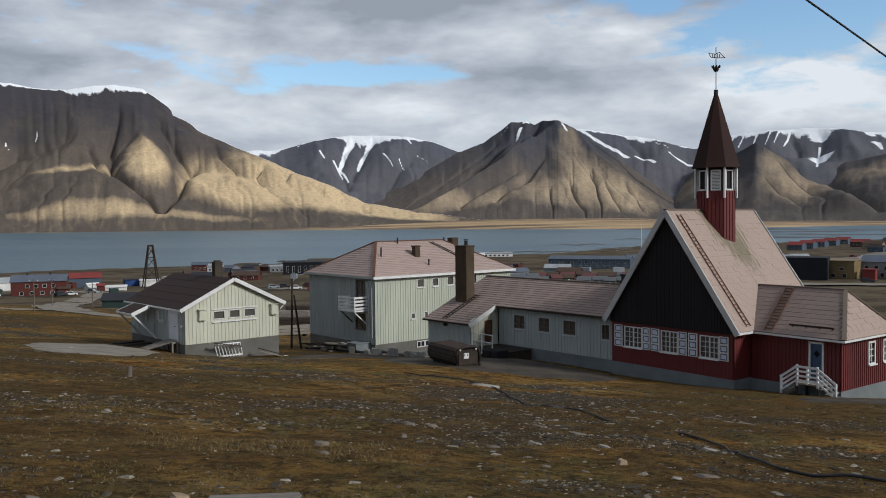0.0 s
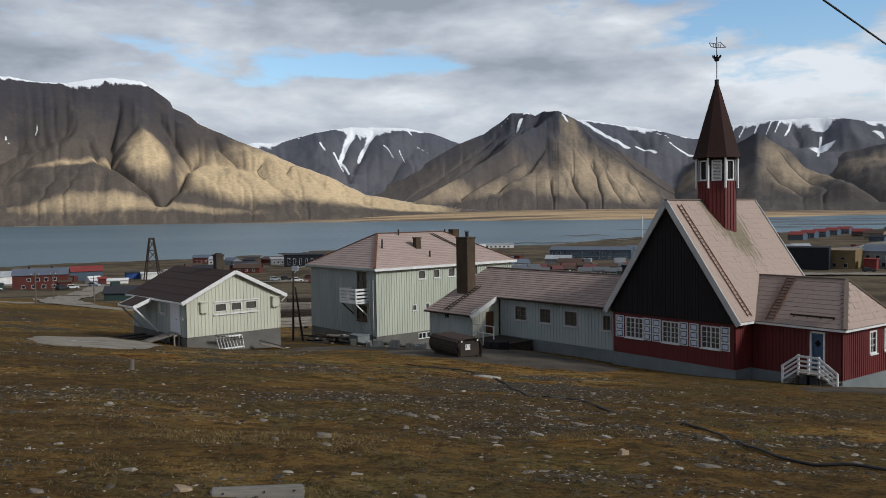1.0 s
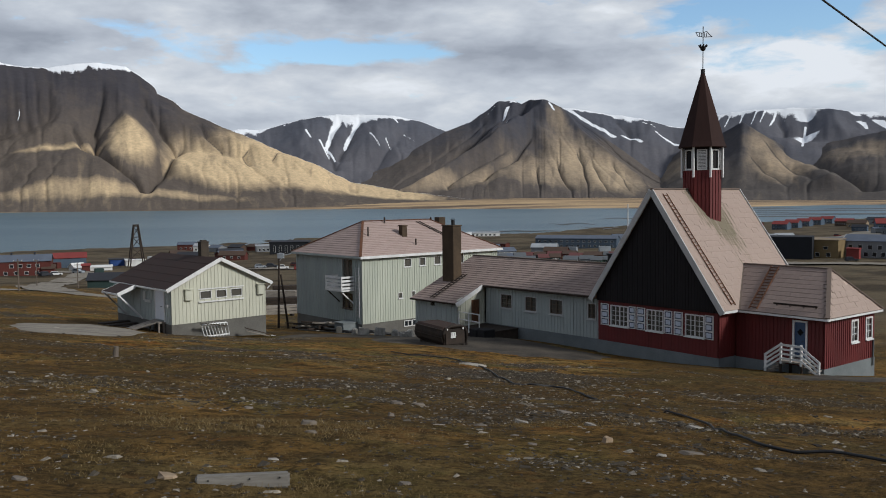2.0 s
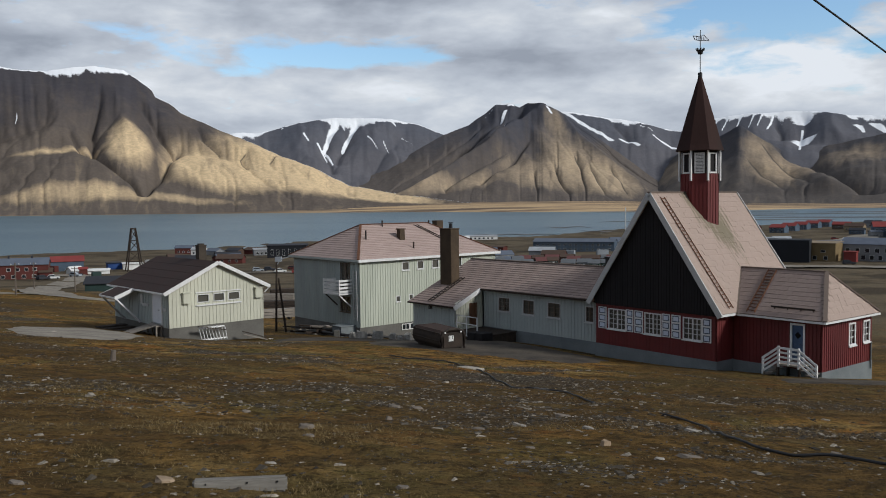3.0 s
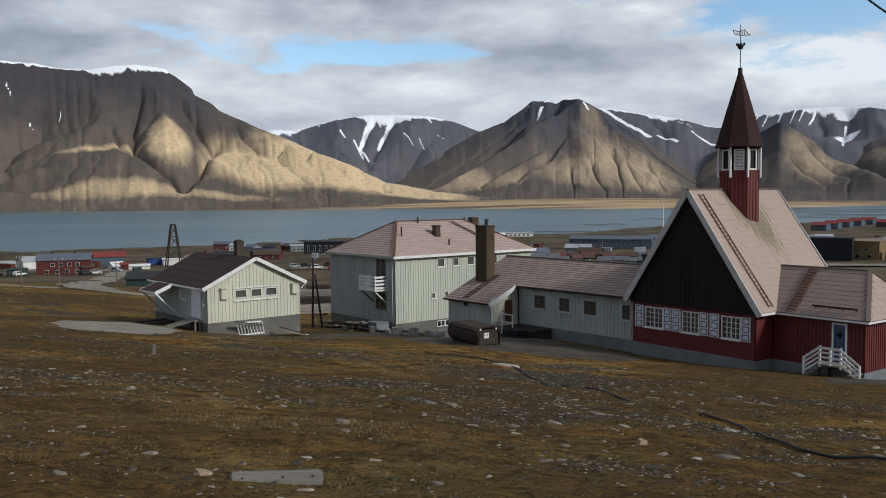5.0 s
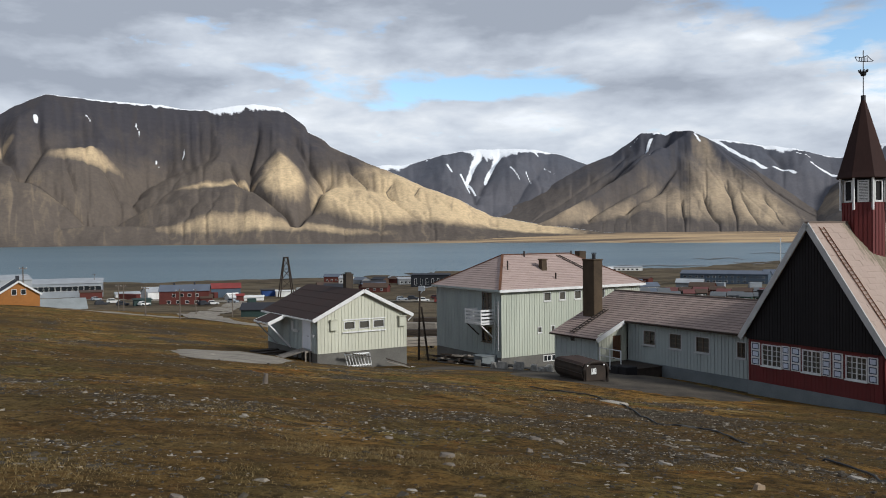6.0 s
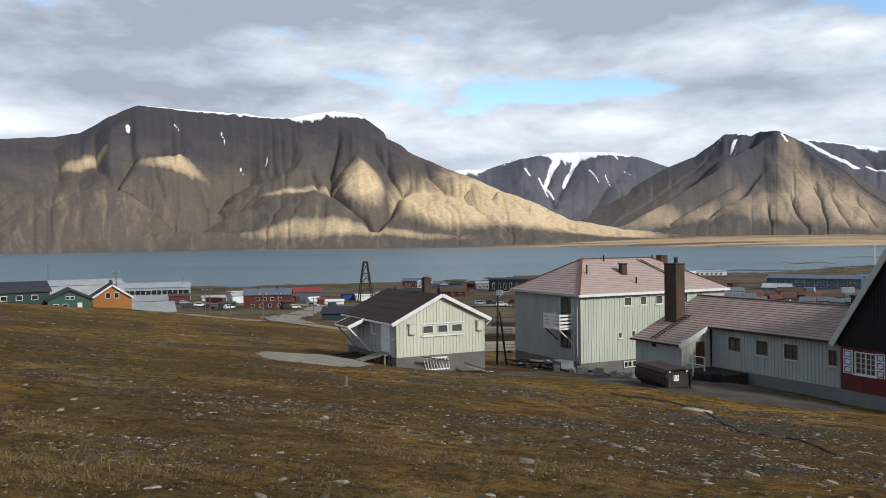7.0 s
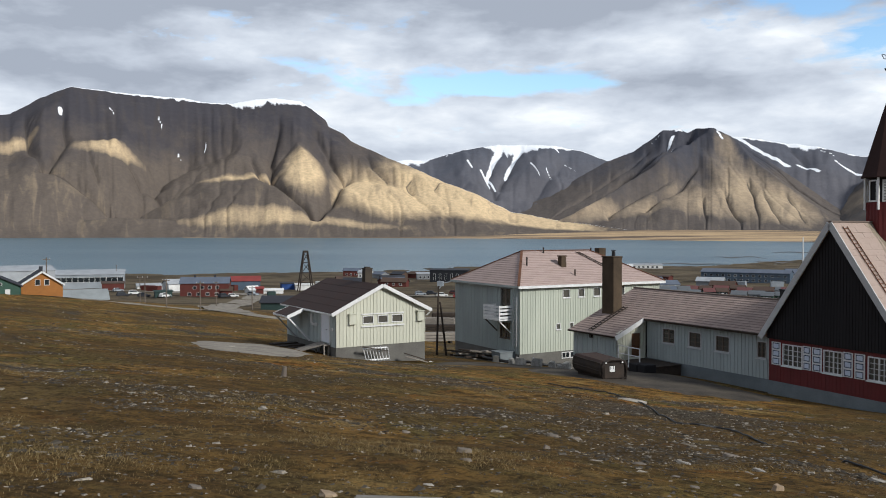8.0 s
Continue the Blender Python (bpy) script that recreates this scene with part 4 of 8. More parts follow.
def casing(bm, side, s0, s1, z0, z1, border, o0, o1):
    """A closed rectangular frame round an opening."""
    rings = []
    for o in (o0, o1):
        for k in (border, 0.0):
            rings.append([bm.verts.new(side.at(a, o, z)) for a, z in ((s0 - k, z0 - k), (s1 + k, z0 - k), (s1 + k, z1 + k), (s0 - k, z1 + k))])
    for a, b in ((2, 3), (3, 1), (1, 0), (0, 2)):
        for i in range(4):
            j = (i + 1) % 4
            bm.faces.new((rings[a][i], rings[a][j], rings[b][j], rings[b][i]))
    bmesh.ops.recalc_face_normals(bm, faces=bm.faces[:])


def window(parent, side, s0, s1, z0, z1, cols=2, rows_=2, mat=None, border=0.07, sill=True, bar=0.03, mullion=0.05, label="", halves=0, sash=None):
    """A window set in an opening: casing, sash, glazing bars, sill and one pane."""
    mat = mat or MAT_WHITE
    bm = bmesh.new()
    casing(bm, side, s0, s1, z0, z1, border, -0.06, 0.05)
    w = part("window", bm, mat, parent, label)
    inner = mat
    if sash:
        inner = sash
        bm = bmesh.new()
        casing(bm, side, s0 + 0.06, s1 - 0.06, z0 + 0.06, z1 - 0.06, 0.056, -0.049, 0.005)
        part("sash", bm, sash, w, "brown wooden sash")
    for i in range(1, cols):
        s = s0 + (s1 - s0) * i / cols
        b = mullion if halves and i * 2 == cols else bar
        bm = bmesh.new()
        side.box(bm, s - b / 2, s + b / 2, -0.048, 0.012, z0 + 0.004, z1 - 0.004)
        part("glazing_bar", bm, inner, w)
    for j in range(1, rows_):
        z = z0 + (z1 - z0) * j / rows_
        bm = bmesh.new()
        side.box(bm, s0 + 0.004, s1 - 0.004, -0.045, 0.006, z - bar / 2, z + bar / 2)
        part("glazing_bar", bm, inner, w)
    bm = bmesh.new()
    side.box(bm, s0 + 0.004, s1 - 0.004, -0.056, -0.050, z0 + 0.004, z1 - 0.004)
    part("pane", bm, MAT_PANE, w)
    if sill:
        bm = bmesh.new()
        side.box(bm, s0 - border - 0.04, s1 + border + 0.04, 0.051, 0.12, z0 - border - 0.05, z0 - border + 0.015)
        part("sill", bm, mat, w)
    return w


def roof_plane(bm, a, b, c, d, course=0.32, lip=0.022, thick=0.1):
    """Overlapping courses between the eave a-b and the ridge d-c, with a slab below."""
    a, b, c, d = (Vector(p) for p in (a, b, c, d))
    uv = bm.loops.layers.uv.verify()
    n = (b - a).cross(d - a).normalized()
    u = (b - a).normalized()
    v = n.cross(u)
    height = (d - a).dot(v)
    k = max(1, round(height / course))

    def quad(pts):
        pts = [p for i, p in enumerate(pts) if (p - pts[i - 1]).length > 1e-4]
        if len(pts) < 3:
            return
        f = bm.faces.new([bm.verts.new(p) for p in pts])
        for loop in f.loops:
            q = loop.vert.co - a
            loop[uv].uv = (q.dot(u), q.dot(v) * (k * course / height))
    for i in range(k):
        t0, t1 = i / k, (i + 1) / k
        l0, r0 = a.lerp(d, t0), b.lerp(c, t0)
        l1, r1 = a.lerp(d, t1), b.lerp(c, t1)
        up = n * lip
        quad([l0 + up, r0 + up, r1, l1])
        quad([l0, r0, r0 + up, l0 + up])
    dn = n * -thick
    quad([d + dn, c + dn, b + dn, a + dn])
    quad([a + dn, b + dn, b, a])
    quad([d, c, c + dn, d + dn])
    quad([a + dn, a, d, d + dn])
    quad([b, b + dn, c + dn, c])


def rect_sides(x0, x1, y0, y1):
    """Front, right, back and left side of a rectangular plan, seen from outside."""
    return (Side((x0, y0), (x1, y0)), Side((x1, y0), (x1, y1)), Side((x1, y1), (x0, y1)), Side((x0, y1), (x0, y0)))


def simple(name, parent, mat, label, *boxes):
    bm = bmesh.new()
    for b in boxes:
        box(bm, *b)
    return part(name, bm, mat, parent, label)


def bars(name, parent, mat, label, w, h, *pairs):
    bm = bmesh.new()
    for p, q in pairs:
        beam(bm, p, q, w, h)
    return part(name, bm, mat, parent, label)


def ladder(parent, p, q, side_way, width, n, mat, label="rusty iron roof ladder", r=0.05):
    """A roof ladder from p to q; side_way is the direction of its rungs."""
    p, q, w = Vector(p), Vector(q), Vector(side_way).normalized() * width
    bm = bmesh.new()
    beam(bm, p, q, r, r)
    beam(bm, p + w, q + w, r, r)
    for i in range(n):
        m = p.lerp(q, (i + 0.5) / n)
        beam(bm, m, m + w, r * 0.8, r * 0.8)
    return part("roof_ladder", bm, mat, parent, label)


PIECE_PALE = material("pale_slate_piece", (0.40, 0.315, 0.268), (0.33, 0.256, 0.217), 1.5, 18, 0.85, 0.3, tint=0.35)
PIECE_WORN = material("worn_slate_piece", (0.35, 0.275, 0.24), (0.24, 0.185, 0.16), 1.5, 18, 0.85, 0.35, tint=0.6)


def grow_moss(mat, slope):
    """Grey-green moss and dark run-off on the slates below the tower, laid out over the whole slope."""
    m = mat.copy()
    m.name = "mossy_slate_piece"
    t = m.node_tree
    bsdf = t.nodes["Principled BSDF"]
    old = bsdf.inputs["Base Color"].links[0].from_socket
    tc = t.nodes.new("ShaderNodeTexCoord")
    tc.object = slope
    p = node(t, "ShaderNodeSeparateXYZ", Vector=tc.outputs["Object"]).outputs
    down = calc(t, "ADD", p[0], 3.3)
    off = calc(t, "SUBTRACT", p[1], calc(t, "MULTIPLY_ADD", down, 0.22, 4.3))
    fan = calc(t, "DIVIDE", off, 1.8)
    reach = calc(t, "SUBTRACT", 1.25, calc(t, "ADD", calc(t, "MULTIPLY", fan, fan), calc(t, "MULTIPLY", calc(t, "MAXIMUM", down, 0.0), 0.45)))
    st = t.nodes.new("ShaderNodeVectorMath")
    st.operation = "MULTIPLY"
    t.links.new(tc.outputs["Object"], st.inputs[0])
    st.inputs[1].default_value = (0.9, 4.0, 0.5)
    n = noise_tex(t, st.outputs[0], 1.3, 6.0, 0.65, 0.4)
    mask = ramp(t, calc(t, "ADD", reach, calc(t, "MULTIPLY_ADD", n, 3.0, -1.5)), (0.55, 0.0), (1.25, 0.75))
    t.links.new(mix(t, mask, old, (0.135, 0.125, 0.075)), bsdf.inputs["Base Color"])
    return m


SLATED = []


# ---- church ----
def build_church():
    ch = root("church", pose(14.79, 42.47, -8.85, 0, 0, -52.94), "dark red wooden church with a black gable and a spire", "church")
    X0, X1, Y0, Y1 = -8.56, -0.38, 0.30, 7.9
    XM, ZR, ZE = -4.48, 9.30, 3.0
    front, right, back, left = rect_sides(X0, X1, Y0, Y1)
    simple("plinth", ch, MAT_PLINTH, "grey painted foundation", (X0 - 0.03, X1 + 0.03, Y0 - 0.04, Y1, -1.2, 0.52))
    wins = ((-7.55, -6.36), (-4.93, -3.91), (-2.38, -1.32))
    holes = [(a - X0, b - X0, 1.52, 2.60) for a, b in wins]
    boarded_wall(ch, front, 0.52, 2.92, MAT_RED, holes, label="dark red boarded front wall", proud=0.014)
    boarded_wall(ch, right, 0.52, 3.2, MAT_RED, pitch=0.2, proud=0.014)
    boarded_wall(ch, back, 0.52, 3.2, MAT_RED, gable=(-(XM - X1), ZR - 0.25), proud=0.014)
    boarded_wall(ch, left, 0.52, 3.2, MAT_RED, proud=0.014)
    for a, b in holes_of(holes):
        window(ch, front, a, b, 1.52, 2.60, 4, 4, border=0.06, bar=0.022, mullion=0.06, halves=1, label="white window with small panes")
    for s0, s1 in ((-8.33, -7.72), (-6.26, -5.76), (-5.68, -5.08), (-3.80, -3.26), (-3.16, -2.58), (-1.22, -0.68)):
        shutter(ch, front, s0 - X0, s1 - X0, 1.44, 2.70)
    # gable of black boards, standing out over the red wall
    bm = bmesh.new()
    g = Side((X0 - 0.02, Y0 - 0.10), (X1 + 0.02, Y0 - 0.10))
    L = g.length
    k = (ZR - ZE) / (XM - (-8.96))

    def rake(s):
        x = X0 - 0.02 + s
        return ZR - abs(x - XM) * k - 0.22
    n = 46
    for i in range(n):
        a, b = L * i / n, L * (i + 1) / n - 0.035
        for c, d in ((a, min(b, L / 2)), (max(a, L / 2), b)) if a < L / 2 < b else ((a, b),):
            g.box(bm, c, d, 0.0, 0.025, 2.88, max(2.9, rake(c)), max(2.9, rake(d)))
    back_bm = bmesh.new()
    g.box(back_bm, 0, L / 2, -0.1, 0.0, 2.86, rake(0), rake(L / 2))
    g.box(back_bm, L / 2, L, -0.1, 0.0, 2.86, rake(L / 2), rake(L))
    gb = part("gable", back_bm, MAT_TAR, ch, "black tarred gable boards")
    tagged(part("siding", bm, MAT_TAR, gb, "black upright boards"), kind="stuff")
    # roof
    for name, x in (("roof_slope", 0.0), ("roof_slope", -8.96)):
        bm = bmesh.new()
        if x == 0.0:
            roof_plane(bm, (0, 0, ZE), (0, 8.2, ZE), (XM, 8.2, ZR), (XM, 0, ZR), 0.33, 0.03, 0.14)
        else:
            roof_plane(bm, (x, 8.2, ZE), (x, 0, ZE), (XM, 0, ZR), (XM, 8.2, ZR), 0.33, 0.03, 0.14)
        slope = part(name, bm, MAT_SLATE_MOSSY if x == 0.0 else MAT_SLATE, ch, "steep pale pinkish slate roof with mossy stains")
        if x == 0.0:
            SLATED.append((slope, (0, 0, ZE), (0, 8.2, ZE), (XM, 8.2, ZR), (XM, 0, ZR), 0.63, 0.345, PIECE_PALE, True))
    for y, nm in ((-0.035, "bargeboard"), (8.24, "bargeboard")):
        for x in (0.04, -8.9):
            bars(nm, ch, MAT_BARGE, "pale grey gable board", 0.06, 0.32, ((x, y, ZE - 0.12), (XM, y, ZR - 0.10)))
    simple("ridge_cap", ch, MAT_SLATE_WORN, "", (XM - 0.12, XM + 0.12, 0.0, 8.2, ZR - 0.02, ZR + 0.05))
    bars("gutter", ch, MAT_WHITE, "white eaves board", 0.05, 0.12, ((0.03, 0, ZE - 0.06), (0.03, 1.3, ZE - 0.06)))
    n_ = Vector((ZR - ZE, 0, 4.48)).normalized() * 0.10
    lo, hi = Vector((-0.15, 0.95, ZE + 0.2)) + n_, Vector((-4.28, 0.62, ZR - 0.3)) + n_
    ladder(ch, lo, hi, (0, 1, 0), 0.34, 30, MAT_RUST_LIGHT, r=0.04)
    # tower: an eight-sided shaft, a lantern with louvres and a spire
    cx, cy = -4.2, 4.2
    def octa(r, z, turn=12.0):
        return [(cx + r * math.cos(radians(turn + 45 * i)), cy + r * math.sin(radians(turn + 45 * i)), z) for i in range(8)]
    bm, bm2 = bmesh.new(), bmesh.new()
    for i in range(8):
        p, q = octa(1.10, 7.4)[i], octa(1.10, 7.4)[(i + 1) % 8]
        sd = Side(p[:2], q[:2])
        m = 4
        w = sd.length / m
        sd.box(bm, 0, sd.length, -0.10, 0, 7.4, 10.35)
        for j in range(m):
            sd.box(bm2, j * w + 0.01, (j + 1) * w - 0.05, 0, 0.03, 7.4, 10.33)
    bmesh.ops.remove_doubles(bm, verts=bm.verts[:], dist=1e-3)
    ts = part("tower_shaft", bm, MAT_RED, ch, "red boarded tower shaft")
    tagged(part("siding", bm2, MAT_RED, ts, "red upright boards"), kind="stuff")
    bm = bmesh.new()
    for i in range(8):
        p, q = octa(1.02, 10.2)[i], octa(1.02, 10.2)[(i + 1) % 8]
        Side(p[:2], q[:2]).box(bm, 0, (Vector(p) - Vector(q)).length, -0.05, 0, 10.2, 11.75)
    bmesh.ops.remove_doubles(bm, verts=bm.verts[:], dist=1e-3)
    part("lantern", bm, MAT_TAR, ch, "dark lantern below the spire")
    for i in range(8):
        p, q = octa(1.06, 10.3)[i], octa(1.06, 10.3)[(i + 1) % 8]
        sd = Side(p[:2], q[:2])
        bm = bmesh.new()
        a, b = 0.13, sd.length - 0.13
        sd.box(bm, a, a + 0.07, 0, 0.05, 10.42, 11.5)
        sd.box(bm, b - 0.07, b, 0, 0.05, 10.42, 11.5)
        sd.box(bm, a, b, 0, 0.06, 10.36, 10.45)
        sd.box(bm, a, b, 0, 0.05, 11.45, 11.52)
        w = part("louvre_frame", bm, MAT_WHITE, ch, "white louvre window of the lantern")
        if i % 2 == 0:
            bm = bmesh.new()
            for j in range(12):
                z = 10.48 + j * 0.08
                sd.box(bm, a + 0.07, b - 0.07, 0.0, 0.03, z, z + 0.055)
            part("louvre", bm, MAT_WHITE, w)
        tube_bm = bmesh.new()
        v0, v1 = octa(1.20, 0)[i], octa(1.20, 0)[i]
        beam(tube_bm, (v0[0], v0[1], 9.95), (v1[0], v1[1], 11.72), 0.09, 0.09)
        part("post", tube_bm, MAT_WHITE, ch, "white corner post")
    bm = bmesh.new()
    rings = [[bm.verts.new(p) for p in octa(r, z)] for r, z in ((1.05, 11.62), (1.42, 11.66), (1.30, 11.95), (0.78, 13.7), (0.10, 15.9))]
    for a, b in zip(rings, rings[1:]):
        for i in range(8):
            bm.faces.new((a[i], a[(i + 1) % 8], b[(i + 1) % 8], b[i]))
    bm.faces.new(rings[0][::-1])
    bm.faces.new(rings[-1])
    part("spire", bm, MAT_SPIRE, ch, "tall dark brown eight-sided spire")
    bm = bmesh.new()
    tube(bm, [(cx, cy, 15.8), (cx, cy, 16.1)], 0.12, 10)
    tube(bm, [(cx, cy, 16.0), (cx, cy, 18.5)], 0.024, 8)
    part("finial_rod", bm, MAT_METAL, ch, "dark iron rod")
    bm = bmesh.new()
    tube(bm, [(cx, cy, 17.14), (cx, cy, 17.22), (cx, cy, 17.36)], 0.11, 10, 0.18)
    for i in range(8):
        a = i * math.pi / 4
        beam(bm, (cx + 0.2 * math.cos(a), cy + 0.2 * math.sin(a), 17.33), (cx + 0.24 * math.cos(a), cy + 0.24 * math.sin(a), 17.47), 0.05, 0.05)
    part("crown", bm, MAT_METAL, ch, "iron crown on the rod")
    # the vane: an open bird-like plate of bars
    bm = bmesh.new()
    d = Vector((0.60, 0.80, 0))
    def vp(a, z):
        return (cx + d.x * a, cy + d.y * a, z)
    outline = ((-0.42, 18.18), (-0.30, 17.95), (0.05, 17.90), (0.52, 17.92), (0.40, 18.0), (0.20, 18.22), (-0.05, 18.12), (-0.42, 18.18))
    for p, q in zip(outline, outline[1:]):
        beam(bm, vp(*p), vp(*q), 0.02, 0.035)
    for a in (-0.2, -0.08, 0.08, 0.2):
        beam(bm, vp(a, 17.93), vp(a, 18.12), 0.03, 0.03)
    part("weather_vane", bm, MAT_METAL, ch, "pierced iron weather vane")
    # side wing with a hipped roof, at right angles to the nave
    A0, A1, B0, B1 = -0.3, 4.45, 1.72, 6.75
    af, ar, ab, al = rect_sides(A0, A1, B0, B1)
    simple("plinth", ch, MAT_PLINTH, "pale grey foundation", (X1 + 0.05, A1 + 0.03, B0 - 0.03, B1 + 0.03, -1.2, 0.50))
    boarded_wall(ch, af, 0.5, 2.95, MAT_RED, [(2.85 - A0, 3.60 - A0, 0.86, 2.72)], pitch=0.2)
    wh = [(4.36 - B0, 4.90 - B0, 1.58, 2.56), (5.86 - B0, 6.40 - B0, 1.58, 2.56)]
    boarded_wall(ch, ar, 0.5, 2.95, MAT_RED, wh, pitch=0.2)
    boarded_wall(ch, ab, 0.5, 2.95, MAT_RED, pitch=0.2)
    for s0, s1, z0, z1 in wh:
        window(ch, ar, s0, s1, z0, z1, 2, 3, border=0.09, bar=0.035)
    e0, e1, f0, f1, zr = -1.6, 4.74, 1.45, 7.0, 5.14
    ym = 0.5 * (f0 + f1)
    xr = 3.35
    for pts in (((e0 + 1.6, f0, 2.98), (e1, f0, 2.98), (xr, ym, zr), (-1.5, ym, zr)), ((e1, f0, 2.98), (e1, f1, 2.98), (xr, ym, zr), (xr, ym, zr)), ((e1, f1, 2.98), (0, f1, 2.98), (-1.5, ym, zr), (xr, ym, zr))):
        bm = bmesh.new()
        roof_plane(bm, *pts, 0.30, 0.03, 0.10)
        worn = pts[0][1] == f0 and pts[0][0] < 1
        slope = part("roof_slope", bm, MAT_SLATE_WORN if worn else MAT_SLATE, ch, "weathered slate roof of the side wing")
        if pts[0][1] == f0:
            SLATED.append((slope, *pts, 0.50, 0.30, PIECE_WORN if worn else PIECE_PALE, False))
    bars("hip_cap", ch, MAT_SLATE_WORN, "", 0.20, 0.06, ((e1, f0, 3.02), (xr, ym, zr + 0.03)), ((e1, f1, 3.02), (xr, ym, zr + 0.03)), ((-1.45, ym, zr + 0.03), (xr, ym, zr + 0.03)), ((0.0, f0, 3.04), (-1.5, ym, zr + 0.03)))
    bars("eaves_board", ch, MAT_WHITE, "thin white eaves board", 0.04, 0.10, ((0, f0 - 0.02, 2.92), (e1, f0 - 0.02, 2.92)), ((e1 + 0.02, f0, 2.92), (e1 + 0.02, f1, 2.92)))
    sl = (zr - 2.98) / (ym - f0)
    nn = Vector((0, -sl, 1)).normalized() * 0.09
    def onroof(x, y):
        return Vector((x, y, 2.98 + (y - f0) * sl)) + nn
    ladder(ch, onroof(0.55, f0 + 0.1), onroof(0.25, ym - 0.1), (1, 0, 0), 0.45, 14, MAT_RUST_LIGHT)
    bm = bmesh.new()
    beam(bm, onroof(1.75, f0 + 0.45) + nn, onroof(4.05, f0 + 0.45) + nn, 0.05, 0.08)
    for x in (1.9, 2.6, 3.3, 3.95):
        beam(bm, onroof(x, f0 + 0.45) - nn * 0.5, onroof(x, f0 + 0.45) + nn, 0.04, 0.04)
    part("snow_guard", bm, MAT_RUST, ch, "rusty snow guard bar")
    # blue door with a small diamond pane
    bm = bmesh.new()
    af.box(bm, 2.93 - A0, 3.52 - A0, -0.09, -0.04, 0.90, 2.66)
    for a, b, c, d_ in ((2.93, 3.0, 0.9, 2.66), (3.45, 3.52, 0.9, 2.66), (2.93, 3.52, 0.9, 1.1), (2.93, 3.52, 2.54, 2.66), (2.93, 3.52, 1.62, 1.72)):
        af.box(bm, a - A0, b - A0, -0.04, -0.02, c, d_)
    door = part("door", bm, MAT_BLUE, ch, "closed blue wooden door")
    bm = bmesh.new()
    c0 = af.at(3.225 - A0, -0.015, 2.16)
    for r, z in ((0.17, 0),):
        vs = [bm.verts.new((c0[0] + r * math.cos(t), c0[1], c0[2] + 1.1 * r * math.sin(t))) for t in (0, math.pi / 2, math.pi, 1.5 * math.pi)]
        f = bm.faces.new(vs)
        bmesh.ops.solidify(bm, geom=[f], thickness=0.02)
    part("door_pane", bm, MAT_GLASS, door, "dark diamond pane")
    bm = bmesh.new()
    tube(bm, [af.at(3.43 - A0, 0.0, 1.72), af.at(3.43 - A0, 0.06, 1.72), af.at(3.33 - A0, 0.06, 1.72)], 0.015, 6)
    part("handle", bm, MAT_METAL, door)
    bm = bmesh.new()
    for a, b, c, d_ in ((2.84, 2.93, 0.86, 2.75), (3.52, 3.61, 0.86, 2.75), (2.84, 3.61, 2.66, 2.75)):
        af.box(bm, a - A0, b - A0, -0.1, 0.05, c, d_)
    part("door_frame", bm, MAT_WHITE, ch, "white door frame")
    # two-way steps with white rails
    bm = bmesh.new()
    box(bm, 2.75, 3.95, 0.62, 1.68, 0.78, 0.86)
    for i in range(4):
        z = 0.86 - 0.19 * (i + 1)
        box(bm, 2.75 - 0.24 * (i + 1), 2.75 - 0.24 * i, 0.70, 1.60, z - 0.05, z)
        box(bm, 3.95 + 0.24 * i, 3.95 + 0.24 * (i + 1), 0.70, 1.60, z - 0.05, z)
    st = part("steps", bm, MAT_WOOD, ch, "wooden steps rising from both sides")
    for x in (2.8, 3.9):
        for y in (0.68, 1.6):
            simple("trestle_leg", st, MAT_DARKWOOD, "", (x - 0.05, x + 0.05, y - 0.05, y + 0.05, -0.6, 0.78))
    for k in range(4):
        z = 0.98 + 0.22 * k
        bm = bmesh.new()
        h = 0.09 if k < 3 else 0.11
        beam(bm, (2.85, 0.58, z), (3.89, 0.58, z), 0.03, h)
        beam(bm, (2.85, 0.58, z), (2.0, 0.58, z - 0.62), 0.03, h)
        beam(bm, (3.89, 0.58, z), (4.80, 0.58, z - 0.62), 0.03, h)
        part("rail", bm, MAT_WHITE, st, "white painted rail board")
    for x, z0, z1 in ((2.02, 0.22, 1.04), (2.85, 0.7, 1.72), (3.37, 0.8, 1.68), (3.89, 0.7, 1.72), (4.78, 0.22, 1.04)):
        bm = bmesh.new()
        box(bm, x - 0.045, x + 0.045, 0.60, 0.68, z0, z1)
        part("post", bm, MAT_WHITE, st, "white rail post")
    # downpipe on the wing's end
    bm = bmesh.new()
    tube(bm, [ar.at(6.5 - B0, 0.09, 1.5), ar.at(6.5 - B0, 0.09, 0.1)], 0.04, 8)
    part("downpipe", bm, MAT_PLINTH, ch)


def holes_of(holes):
    return [(h[0], h[1]) for h in holes]


